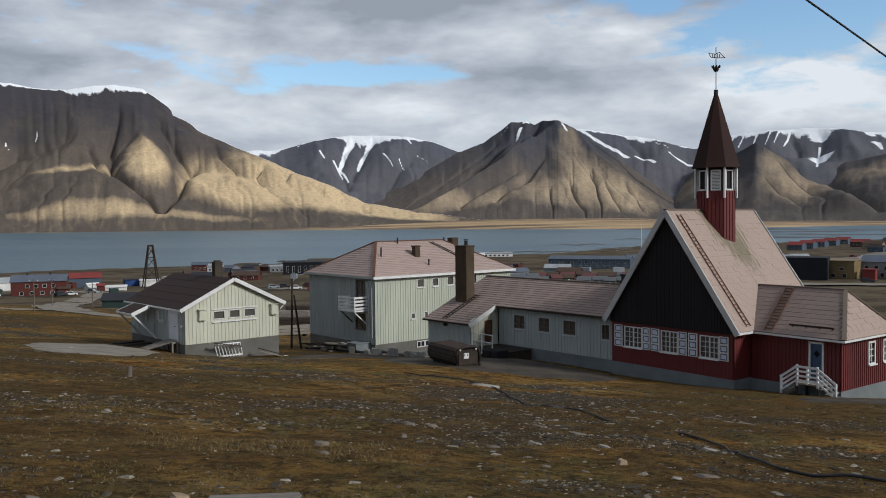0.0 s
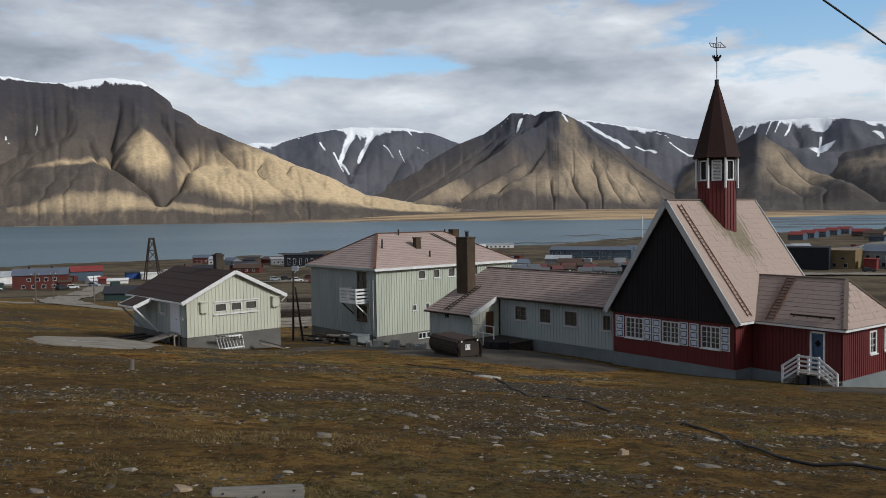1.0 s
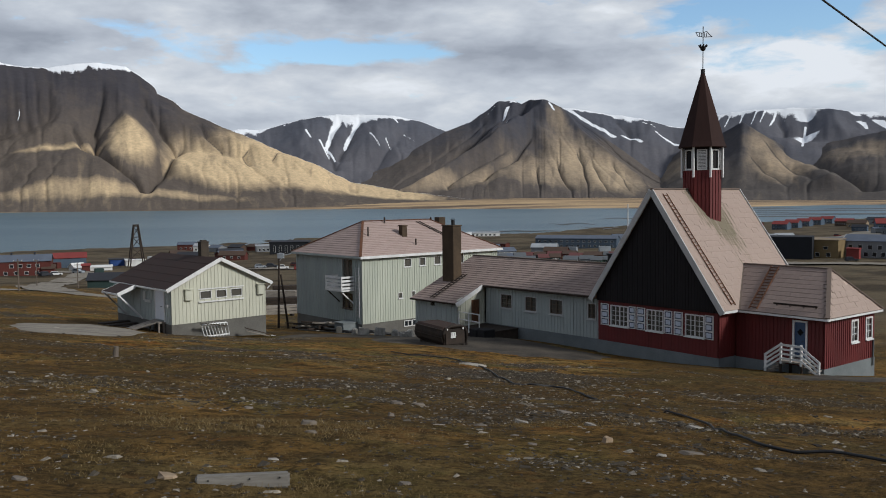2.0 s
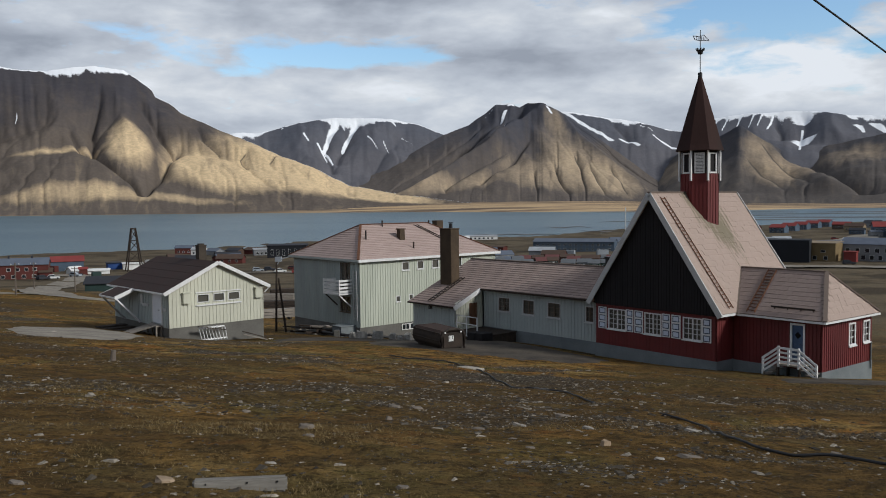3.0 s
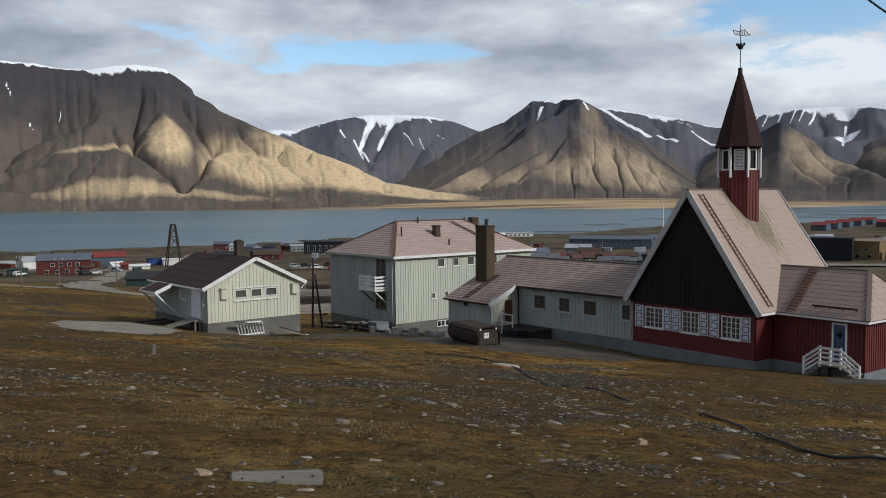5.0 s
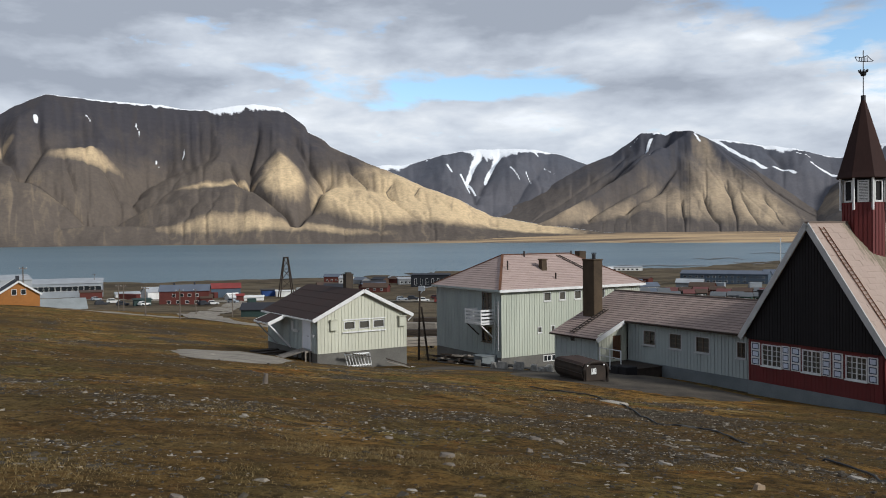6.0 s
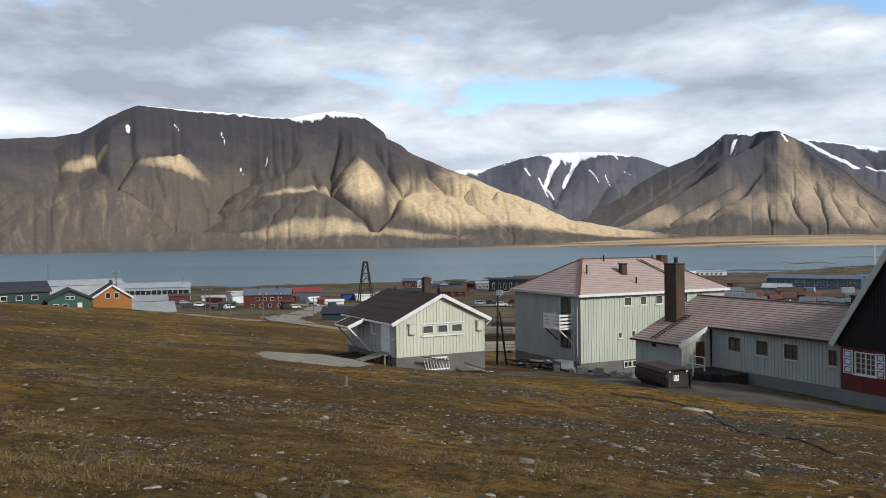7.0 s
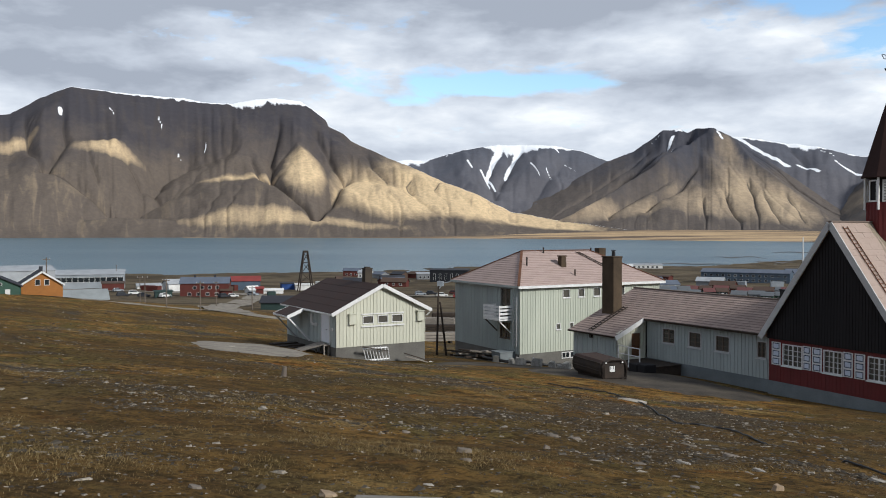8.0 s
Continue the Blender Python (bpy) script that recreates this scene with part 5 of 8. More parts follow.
def shutter(parent, side, s0, s1, z0, z1):
    """A white shutter of three panels, each with a dark outline."""
    bm = bmesh.new()
    side.box(bm, s0, s1, 0.03, 0.055, z0, z1)
    sh = part("shutter", bm, MAT_WHITE, parent, "white shutter with three outlined panels")
    w, h = s1 - s0, (z1 - z0) / 3
    for i in range(3):
        a, b = s0 + 0.13 * w, s1 - 0.13 * w
        c, d = z0 + h * i + 0.11 * h, z0 + h * (i + 1) - 0.11 * h
        bm = bmesh.new()
        k = 0.045
        for q in ((a, b, c, c + k), (a, b, d - k, d), (a, a + k, c, d), (b - k, b, c, d)):
            side.box(bm, q[0], q[1], 0.056, 0.066, q[2], q[3])
        o = part("panel_outline", bm, MAT_SHUTTER_LINE, sh, "dark blue panel outline")
        bm = bmesh.new()
        side.box(bm, a + k, b - k, 0.056, 0.062, c + k, d - k)
        part("panel", bm, MAT_SHUTTER, sh, "pale blue-grey panel")


MAT_BARGE = material("pale_grey_board", (0.52, 0.52, 0.51), (0.38, 0.38, 0.38), 1.0, 20, 0.6, 0.08)
build_church()


# ---- low linking wing ----
def build_wing():
    w = root("low_wing_house", pose(3.52, 57.49, -9.0, 0, 0, -49.8), "long low grey-green wing with a brownish slate roof", "house")
    X0, X1, Y0, Y1 = -4.6, 9.95, 0.35, 7.2
    ZE, SL = 3.15, 0.4375
    YR = 3.75
    ZR = ZE + SL * YR
    simple("plinth", w, MAT_PLINTH, "grey foundation", (X0, X1, Y0 - 0.02, Y1, -1.6, 0.55))
    wins = ((1.46, 2.46), (3.72, 4.66), (5.86, 6.86), (8.93, 9.50))
    f = Side((0.0, Y0), (X1, Y0))
    holes = [(a, b, 1.74, 2.62) for a, b in wins]
    boarded_wall(w, f, 0.55, ZE + 0.1, MAT_GREY_GREEN, holes, pitch=0.26, label="grey-green boarded wall")
    for i, h in enumerate(holes):
        window(w, f, *h, 2, 3, MAT_BARGE, 0.055, bar=0.035, mullion=0.09, halves=1, sash=MAT_SASH)
    # projecting porch room under the lengthened roof
    pf = Side((X0, -2.15), (-0.15, -2.15))
    boarded_wall(w, pf, 0.3, 2.18, MAT_GREY_GREEN, [(1.75, 2.05, 1.75, 2.0)], pitch=0.26)
    window(w, pf, 1.75, 2.05, 1.75, 2.0, 1, 1, MAT_DARKWOOD, 0.04, sill=False)
    ps = Side((-0.15, -2.15), (-0.15, Y0))
    boarded_wall(w, ps, 0.3, 2.2, MAT_CREAM, [(1.25, 2.05, 0.62, 2.2)], pitch=0.22, label="cream boarded porch wall")
    bm = bmesh.new()
    ps.box(bm, 0, 1.25, -0.14, 0.0, 2.2, 2.25, 2.75)
    ps.box(bm, 1.25, 2.5, -0.14, 0.0, 2.2, 2.75, 3.25)
    for i in range(11):
        a = i * 0.227
        ps.box(bm, a + 0.01, a + 0.15, 0, 0.028, 2.2, 2.24 + a * 0.40, 2.24 + (a + 0.15) * 0.40)
    part("porch_gable", bm, MAT_CREAM, w)
    simple("plinth", w, MAT_PLINTH, "", (X0, -0.17, -2.12, Y0, -1.4, 0.3))
    bm = bmesh.new()
    ps.box(bm, 1.30, 2.0, -0.10, -0.04, 0.64, 2.18)
    for a in (1.34, 1.56, 1.78):
        ps.box(bm, a, a + 0.18, -0.04, -0.02, 0.7, 2.12)
    d = part("door", bm, MAT_BROWNDOOR, w, "brown wooden porch door")
    bm = bmesh.new()
    tube(bm, [ps.at(1.38, -0.02, 1.4), ps.at(1.38, 0.05, 1.4), ps.at(1.48, 0.05, 1.4)], 0.015, 6)
    part("handle", bm, MAT_METAL, d)
    left = Side((X0, Y1), (X0, -2.15))
    boarded_wall(w, left, 0.3, 2.2, MAT_GREY_GREEN, gable=(3.6, ZR - 0.2))
    boarded_wall(w, Side((X1, Y1), (X0, Y1)), 0.5, ZE + 0.1, MAT_GREY_GREEN)
    # roof
    bm = bmesh.new()
    roof_plane(bm, (0.0, -0.02, ZE), (10.3, -0.02, ZE), (10.3, YR, ZR), (0.0, YR, ZR), 0.30)
    part("roof_slope", bm, MAT_SLATE_WING, w, "brownish weathered slate roof")
    bm = bmesh.new()
    roof_plane(bm, (X0 - 0.25, -2.45, ZE - 2.43 * SL), (0.0, -2.45, ZE - 2.43 * SL), (0.0, YR, ZR), (X0 - 0.25, YR, ZR), 0.30)
    part("roof_slope", bm, MAT_SLATE_WING, w, "lengthened slate roof over the porch")
    bm = bmesh.new()
    roof_plane(bm, (10.3, 7.5, ZE), (X0 - 0.25, 7.5, ZE), (X0 - 0.25, YR, ZR), (10.3, YR, ZR), 0.30)
    part("roof_slope", bm, MAT_SLATE_WING, w)
    simple("ridge_cap", w, MAT_SLATE_WORN, "", (X0 - 0.25, 10.3, YR - 0.12, YR + 0.12, ZR - 0.01, ZR + 0.06))
    bars("bargeboard", w, MAT_WHITE, "white porch gable board", 0.06, 0.28, ((0.05, -2.47, ZE - 2.45 * SL - 0.10), (0.05, -0.02, ZE - 0.10)))
    bars("eaves_board", w, MAT_DARKWOOD, "", 0.04, 0.10, ((X0 - 0.25, -2.48, 2.04), (0.0, -2.48, 2.04)), ((0.03, -0.05, ZE - 0.07), (10.0, -0.05, ZE - 0.07)))
    n_ = Vector((0, -SL, 1)).normalized() * 0.10
    ladder(w, Vector((-2.9, -2.2, ZE - 2.2 * SL)) + n_, Vector((-2.95, 1.0, ZE + 1.0 * SL)) + n_, (1, 0, 0), 0.38, 12, MAT_RUST)
    # tall plastered chimney
    bm = bmesh.new()
    box(bm, -4.15, -2.95, 0.0, 0.8, 1.2, 7.1)
    box(bm, -4.19, -2.91, -0.04, 0.84, 7.1, 7.2)
    bmesh.ops.bevel(bm, geom=bm.edges[:], offset=0.03, segments=1, affect="EDGES")
    c = part("chimney", bm, MAT_CHIMNEY, w, "tall brown plastered chimney")
    bm = bmesh.new()
    tube(bm, [(-3.4, 0.4, 7.2), (-3.4, 0.4, 7.55)], 0.13, 10)
    tube(bm, [(-3.4, 0.4, 7.58), (-3.4, 0.4, 7.64)], 0.2, 10, 0.15)
    part("chimney_pot", bm, MAT_METAL, c, "dark metal cowl")
    simple("vent_stack", w, MAT_METAL, "small dark roof vent", (8.0, 8.4, 3.4, 3.8, 4.0, 5.4), (7.95, 8.45, 3.35, 3.85, 5.4, 5.48))
    # low deck and white rail by the door
    bm = bmesh.new()
    box(bm, 0.05, 3.15, -2.05, 0.2, -0.5, 0.45)
    dk = part("deck", bm, MAT_DARKWOOD, w, "dark low wooden deck")
    for i in range(9):
        simple("board", dk, MAT_DARKWOOD, "", (0.0, 3.2, -2.1 + i * 0.26, -2.1 + i * 0.26 + 0.24, 0.46, 0.52))
    bars("rail", dk, MAT_WHITE, "white metal handrail", 0.05, 0.05, ((-0.1, -2.12, 1.52), (1.9, -2.12, 1.5)), ((-0.1, -2.12, 1.02), (1.9, -2.12, 1.0)))
    for x in (-0.08, 0.9, 1.9):
        bars("post", dk, MAT_WHITE, "", 0.06, 0.06, ((x, -2.12, 0.2), (x, -2.12, 1.52)))


MAT_SASH = material("brown_sash_wood", (0.115, 0.085, 0.06), (0.07, 0.05, 0.036), 3.0, 40, 0.7, 0.1)
MAT_SLATE_WING = roof_material("brown_slate", (0.33, 0.255, 0.22), (0.25, 0.19, 0.165), (0.15, 0.115, 0.10), 0.6, 0.30)
build_wing()


# ---- two-storey house ----
def build_house():
    h = root("two_storey_house", pose(-5.77, 70.09, -11.0, 0, 0, 39.7), "pale sage two-storey boarded house with a hipped slate roof", "house")
    X0, X1, Y0, Y1 = 0.3, 16.1, 0.35, 10.85
    ZE, ZR = 6.35, 9.12
    f, r, b, l = rect_sides(X0, X1, Y0, Y1)
    simple("plinth", h, MAT_CONCRETE, "grey concrete foundation", (X0 - 0.02, X1, Y0 + 0.02, Y1, -2.5, 0.62))
    fh = [(4.84, 5.52, 5.24, 5.88), (6.55, 7.13, 5.25, 5.88), (8.24, 8.92, 5.25, 5.92), (4.16, 4.50, 2.54, 2.96), (5.60, 5.94, 2.57, 3.0), (11.2, 11.7, 5.2, 6.0)]
    fh = [(a - X0, b_ - X0, c, d) for a, b_, c, d in fh]
    boarded_wall(h, f, 0.62, ZE - 0.05, MAT_CREAM_HOUSE, fh, pitch=0.27, label="pale cream-green boarded wall")
    for q in fh:
        window(h, f, *q, 1, 1, MAT_WHITE, 0.055)
    L = l.length
    lh = [(L - (3.08 - Y0), L - (1.75 - Y0), 3.55, 5.95), (L - (3.15 - Y0), L - (1.75 - Y0), 1.85, 3.05)]
    # darker than the front: this side's shade is put into the paint
    boarded_wall(h, l, 0.62, ZE - 0.05, MAT_SHADED_SAGE, lh, pitch=0.27, label="sage boarded gable-side wall, shade in its colour")
    window(h, l, *lh[0], 2, 2, MAT_SASH, 0.07, sill=False, mullion=0.25, halves=1, label="brown balcony door")
    window(h, l, *lh[1], 2, 1, MAT_SASH, 0.07, mullion=0.2, halves=1, label="brown-framed window")
    boarded_wall(h, r, 0.62, ZE - 0.05, MAT_SHADED_SAGE, pitch=0.27)
    boarded_wall(h, b, 0.62, ZE - 0.05, MAT_SHADED_SAGE, pitch=0.27)
    # basement windows
    bf = Side((X0, Y0 - 0.0), (X1, Y0 - 0.0))
    for a in (4.45, 5.35):
        bm = bmesh.new()
        bf.box(bm, a, a + 0.75, 0.0, 0.02, 0.02, 0.45)
        p = part("basement_pane", bm, MAT_GLASS, h, "dark basement pane")
        bm = bmesh.new()
        for q in ((a - 0.06, a, -0.04, 0.5), (a + 0.75, a + 0.81, -0.04, 0.5), (a, a + 0.75, 0.45, 0.5), (a, a + 0.75, -0.04, 0.02), (a + 0.35, a + 0.4, 0.02, 0.45)):
            bf.box(bm, q[0], q[1], 0.021, 0.06, q[2], q[3])
        part("basement_frame", bm, MAT_WHITE, p)
    # hipped roof
    E0, E1, F0, F1, YM = -0.05, 16.45, 0.0, 11.15, 5.4
    R0, R1 = 4.05, 11.85
    for pts in (((E0, F0, ZE), (E1, F0, ZE), (R1, YM, ZR), (R0, YM, ZR)), ((E1, F1, ZE), (E0, F1, ZE), (R0, YM, ZR), (R1, YM, ZR)),
                ((E0, F1, ZE), (E0, F0, ZE), (R0, YM, ZR), (R0, YM, ZR)), ((E1, F0, ZE), (E1, F1, ZE), (R1, YM, ZR), (R1, YM, ZR))):
        bm = bmesh.new()
        roof_plane(bm, *pts, 0.30)
        part("roof_slope", bm, MAT_SLATE_HOUSE, h, "faded pinkish slate roof")
    for p, q in (((E0, F0, ZE + 0.04), (R0, YM, ZR + 0.04)), ((E0, F1, ZE + 0.04), (R0, YM, ZR + 0.04)), ((E1, F0, ZE + 0.04), (R1, YM, ZR + 0.04)), ((E1, F1, ZE + 0.04), (R1, YM, ZR + 0.04)), ((R0, YM, ZR + 0.04), (R1, YM, ZR + 0.04))):
        bars("hip_cap", h, MAT_RUST_LIGHT, "rust-stained ridge cap", 0.22, 0.07, (p, q))
    bars("eaves_board", h, MAT_WHITE, "white eaves board", 0.05, 0.22, ((E0, F0 - 0.03, ZE - 0.10), (E1, F0 - 0.03, ZE - 0.10)))
    bars("eaves_board", h, MAT_GREY_GREEN, "grey eaves board", 0.05, 0.18, ((E0 - 0.03, F0, ZE - 0.09), (E0 - 0.03, F1, ZE - 0.09)))
    sl = (ZR - ZE) / (YM - F0)
    def on(x, y, o=0.08):
        return Vector((x, y, ZE + (y - F0) * sl + o))
    ladder(h, on(11.3, 2.2), on(9.9, 5.0), (1, 0, 0), 0.40, 14, MAT_RUST)
    bm = bmesh.new()
    hexa(bm, [(6.4, 2.6, 7.2), (7.0, 2.6, 7.2), (7.0, 3.2, 7.2), (6.4, 3.2, 7.2), (6.45, 2.65, 8.65), (6.95, 2.65, 8.65), (6.95, 3.15, 8.65), (6.45, 3.15, 8.65)])
    box(bm, 6.38, 7.02, 2.58, 3.22, 8.65, 8.75)
    part("chimney", bm, MAT_CHIMNEY, h, "short weathered roof chimney")
    for x, y, t in ((6.9, 1.3, 0.55), (2.9, 3.0, 0.8), (6.2, 5.0, 0.55), (12.0, 5.3, 0.3)):
        bm = bmesh.new()
        p = on(x, y, -0.1)
        tube(bm, [p, p + Vector((0, 0, t + 0.1))], 0.07, 8)
        part("vent_pipe", bm, MAT_RUST, h, "rusty vent pipe")
    bm = bmesh.new()
    p = on(13.7, 4.6, -0.3)
    box(bm, 13.3, 14.1, 5.6, 6.3, 7.8, 9.3)
    part("chimney", bm, MAT_CHIMNEY, h, "short weathered roof chimney")
    # balcony on the left wall
    bm = bmesh.new()
    box(bm, -1.05, 0.26, 1.40, 3.9, 3.38, 3.50)
    ba = part("balcony", bm, MAT_WHITE, h, "white wooden balcony on braces")
    for k in range(4):
        z = 3.66 + k * 0.30
        bars("rail", ba, MAT_WHITE, "", 0.04, 0.17, ((-1.03, 1.40, z), (-1.03, 3.9, z)), ((-1.03, 1.42, z), (0.26, 1.42, z)), ((-1.03, 3.88, z), (0.26, 3.88, z)))
    for x, y in ((-1.0, 1.45), (-1.0, 2.65), (-1.0, 3.85)):
        bars("post", ba, MAT_WHITE, "", 0.08, 0.08, ((x, y, 3.4), (x, y, 4.68)))
    for y in (1.6, 3.7):
        bars("brace", ba, MAT_WHITE if y < 2 else MAT_DARKWOOD, "", 0.09, 0.09, ((-0.95, y, 3.38), (0.26, y, 2.3)))
    # fire ladder on the left wall near the corner
    bm = bmesh.new()
    for y in (0.62, 1.12):
        box(bm, 0.16, 0.22, y - 0.03, y + 0.03, 1.2, 5.4)
    for i in range(15):
        box(bm, 0.17, 0.21, 0.62, 1.12, 1.35 + i * 0.28, 1.40 + i * 0.28)
    part("wall_ladder", bm, MAT_BARGE, h, "pale fire ladder on the wall")
    # cellar entrance box
    simple("cellar_hatch", h, MAT_PLINTH, "grey cellar hatch", (-1.2, 0.28, 1.0, 2.3, -1.2, 0.75), (-1.26, 0.28, 0.94, 2.36, 0.75, 0.82))


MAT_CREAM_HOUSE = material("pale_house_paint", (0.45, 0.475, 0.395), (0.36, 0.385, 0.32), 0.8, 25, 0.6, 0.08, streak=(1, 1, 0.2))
build_house()


# ---- garage-like outbuilding ----
def build_outbuilding():
    g = root("outbuilding", pose(-18.18, 58.13, -9.3, 0, 0, 40.9), "cream boarded outbuilding with a brown felt roof", "house")
    X0, X1, Y0, Y1 = 0.45, 7.85, 0.30, 10.1
    XM, ZE, ZR = 4.12, 3.30, 5.31
    f, r, b, l = rect_sides(X0, X1, Y0, Y1)
    simple("plinth", g, MAT_CONCRETE, "grey concrete foundation", (X0, X1, Y0 + 0.02, Y1, -2.2, 0.80))
    fh = [(2.62 - X0, 3.42 - X0, 2.47, 2.96), (3.86 - X0, 4.62 - X0, 2.47, 2.96), (5.02 - X0, 5.85 - X0, 2.47, 2.96)]
    boarded_wall(g, f, 0.80, ZE + 0.05, MAT_CREAM, fh, gable=(XM - X0, ZR - 0.15), pitch=0.27, label="cream boarded gable wall")
    for q in fh:
        window(g, f, *q, 1, 1, MAT_WHITE, 0.05, sill=False)
    bm = bmesh.new()
    f.box(bm, 2.45 - X0, 6.0 - X0, 0.06, 0.12, 2.18, 2.28)
    f.box(bm, 2.45 - X0, 6.0 - X0, 0.06, 0.10, 3.10, 3.18)
    part("window_trim", bm, MAT_WHITE, g, "white trim of the strip window")
    L = l.length
    # the shade on this side is put into its colour as grey-green paint
    boarded_wall(g, l, 0.80, ZE + 0.05, MAT_GREY_GREEN, pitch=0.27, label="side wall whose shade is painted as grey")
    boarded_wall(g, r, 0.80, ZE + 0.05, MAT_CREAM, pitch=0.27)
    boarded_wall(g, b, 0.80, ZE + 0.05, MAT_CREAM, gable=(X1 - XM, ZR - 0.15), pitch=0.27)
    for pts in (((0, Y1 + 0.3, ZE), (0, 0, ZE), (XM, 0, ZR), (XM, Y1 + 0.3, ZR)), ((8.25, 0, ZE), (8.25, Y1 + 0.3, ZE), (XM, Y1 + 0.3, ZR), (XM, 0, ZR))):
        bm = bmesh.new()
        roof_plane(bm, *pts, 0.9, 0.012, 0.12)
        part("roof_slope", bm, MAT_FELT, g, "dark brown felt roof")
    for x in (0, 8.25):
        bars("bargeboard", g, MAT_WHITE, "white gable board", 0.05, 0.26, ((x, -0.03, ZE - 0.08), (XM, -0.03, ZR - 0.08)))
    bars("eaves_board", g, MAT_WHITE, "white eaves board", 0.05, 0.12, ((-0.03, 0, ZE - 0.06), (-0.03, Y1 + 0.3, ZE - 0.06)))
    bars("gutter", g, MAT_WHITE, "", 0.10, 0.08, ((8.28, 0, ZE - 0.10), (8.28, Y1, ZE - 0.10)), ((8.25, 0.02, ZE - 0.12), (7.95, 0.22, ZE - 0.5)))
    # vent boxes on the gable wall
    for s0, s1, z0, z1 in ((1.42, 1.95, 2.42, 3.18), (7.1, 7.66, 2.40, 3.16)):
        bm = bmesh.new()
        f.box(bm, s0 - X0, s1 - X0, 0.03, 0.24, z0, z1, z1)
        bmesh.ops.bevel(bm, geom=bm.edges[:], offset=0.04, segments=2, affect="EDGES")
        v = part("vent_box", bm, MAT_CREAM, g, "cream boxed wall vent")
        bm = bmesh.new()
        f.box(bm, s0 - X0 - 0.04, s1 - X0 + 0.04, 0.03, 0.30, z1, z1 + 0.05)
        part("vent_hood", bm, MAT_CREAM, v)
    bm = bmesh.new()
    box(bm, 4.15, 4.75, 3.1, 3.65, 4.6, 6.3)
    box(bm, 4.11, 4.79, 3.06, 3.69, 6.3, 6.38)
    box(bm, 4.25, 4.65, 3.2, 3.55, 6.38, 6.48)
    part("chimney", bm, MAT_CHIMNEY_DARK, g, "dark square chimney")
    # side door, window and electric box
    bm = bmesh.new()
    l.box(bm, L - (2.75 - Y0), L - (1.35 - Y0), 0.0, 0.08, 1.05, 3.05)
    d = part("door", bm, MAT_DOORWHITE, g, "white closed side door")
    bm = bmesh.new()
    tube(bm, [l.at(L - 1.35, 0.08, 2.0), l.at(L - 1.35, 0.15, 2.0), l.at(L - 1.47, 0.15, 2.0)], 0.02, 6)
    part("handle", bm, MAT_METAL, d)
    bm = bmesh.new()
    for a, b_, z0, z1 in ((2.75, 2.87, 0.95, 3.15), (1.23, 1.35, 0.95, 3.15), (1.35, 2.75, 3.05, 3.15)):
        l.box(bm, L - (b_ - Y0), L - (a - Y0), 0.0, 0.10, z0, z1)
    part("door_frame", bm, MAT_WHITE, g)
    for a, b_, o, z0, z1 in ((3.5, 4.48, 0.16, 2.1, 2.3), (4.52, 4.9, 0.12, 2.2, 2.9), (0.6, 1.0, 0.16, 2.0, 2.2)):
        bm = bmesh.new()
        l.box(bm, L - (b_ - Y0), L - (a - Y0), 0.03, o, z0, z1)
        bmesh.ops.bevel(bm, geom=bm.edges[:], offset=0.015, segments=1, affect="EDGES")
        part("meter_box", bm, MAT_BARGE, g, "pale wall box")
    bm = bmesh.new()
    l.box(bm, L - (6.3 - Y0), L - (5.5 - Y0), 0.0, 0.07, 0.95, 2.95)
    part("door", bm, MAT_GREY_GREEN, g, "grey-green second door")
    # canopy with braces
    bm = bmesh.new()
    hexa(bm, [(-1.5, 4.9, 2.72), (-0.02, 5.4, 3.18), (-0.02, 8.3, 3.18), (-1.5, 7.9, 2.72), (-1.5, 4.9, 2.82), (-0.02, 5.4, 3.28), (-0.02, 8.3, 3.28), (-1.5, 7.9, 2.82)])
    c = part("canopy", bm, MAT_FELT, g, "small felt-covered canopy")
    bars("fascia", c, MAT_WHITE, "white canopy board", 0.05, 0.26, ((-1.52, 4.88, 2.72), (0.0, 5.38, 3.20)))
    bars("fascia", c, MAT_WHITE, "white canopy board", 0.05, 0.12, ((-1.53, 4.9, 2.74), (-1.53, 7.9, 2.74)))
    bars("fascia", c, MAT_WHITE, "", 0.05, 0.10, ((-1.5, 7.92, 2.78), (0.0, 8.32, 3.24)))
    for y in (5.0, 7.8):
        bars("brace", c, MAT_WHITE if y < 6 else MAT_BARGE, "slanting canopy brace", 0.10, 0.10, ((-1.42, y, 2.70), (0.40, y + 0.2, 0.80)))
    # ramp of boards up to the door
    bm = bmesh.new()
    for i in range(5):
        t0, t1 = i / 5, (i + 0.93) / 5
        p0, p1 = Vector((0.1, 1.3, 0.96)).lerp(Vector((-1.7, 3.0, 0.22)), t0), Vector((0.1, 1.3, 0.96)).lerp(Vector((-1.7, 3.0, 0.22)), t1)
        w = Vector((0.25, 1.55, 0))
        up = Vector((0, 0, 0.06))
        hexa(bm, [p0, p0 + w, p1 + w, p1, p0 + up, p0 + w + up, p1 + w + up, p1 + up][::1])
    bmesh.ops.recalc_face_normals(bm, faces=bm.faces[:])
    ra = part("ramp", bm, MAT_WOOD, g, "grey board ramp to the door")
    bm = bmesh.new()
    box(bm, -0.1, 0.4, 1.2, 2.9, 0.86, 0.95)
    for x in (-0.1, 0.25):
        for y in (1.3, 2.8):
            box(bm, x, x + 0.1, y - 0.05, y + 0.05, -1.0, 0.86)
    part("landing", bm, MAT_WOOD, ra)
    bm = bmesh.new()
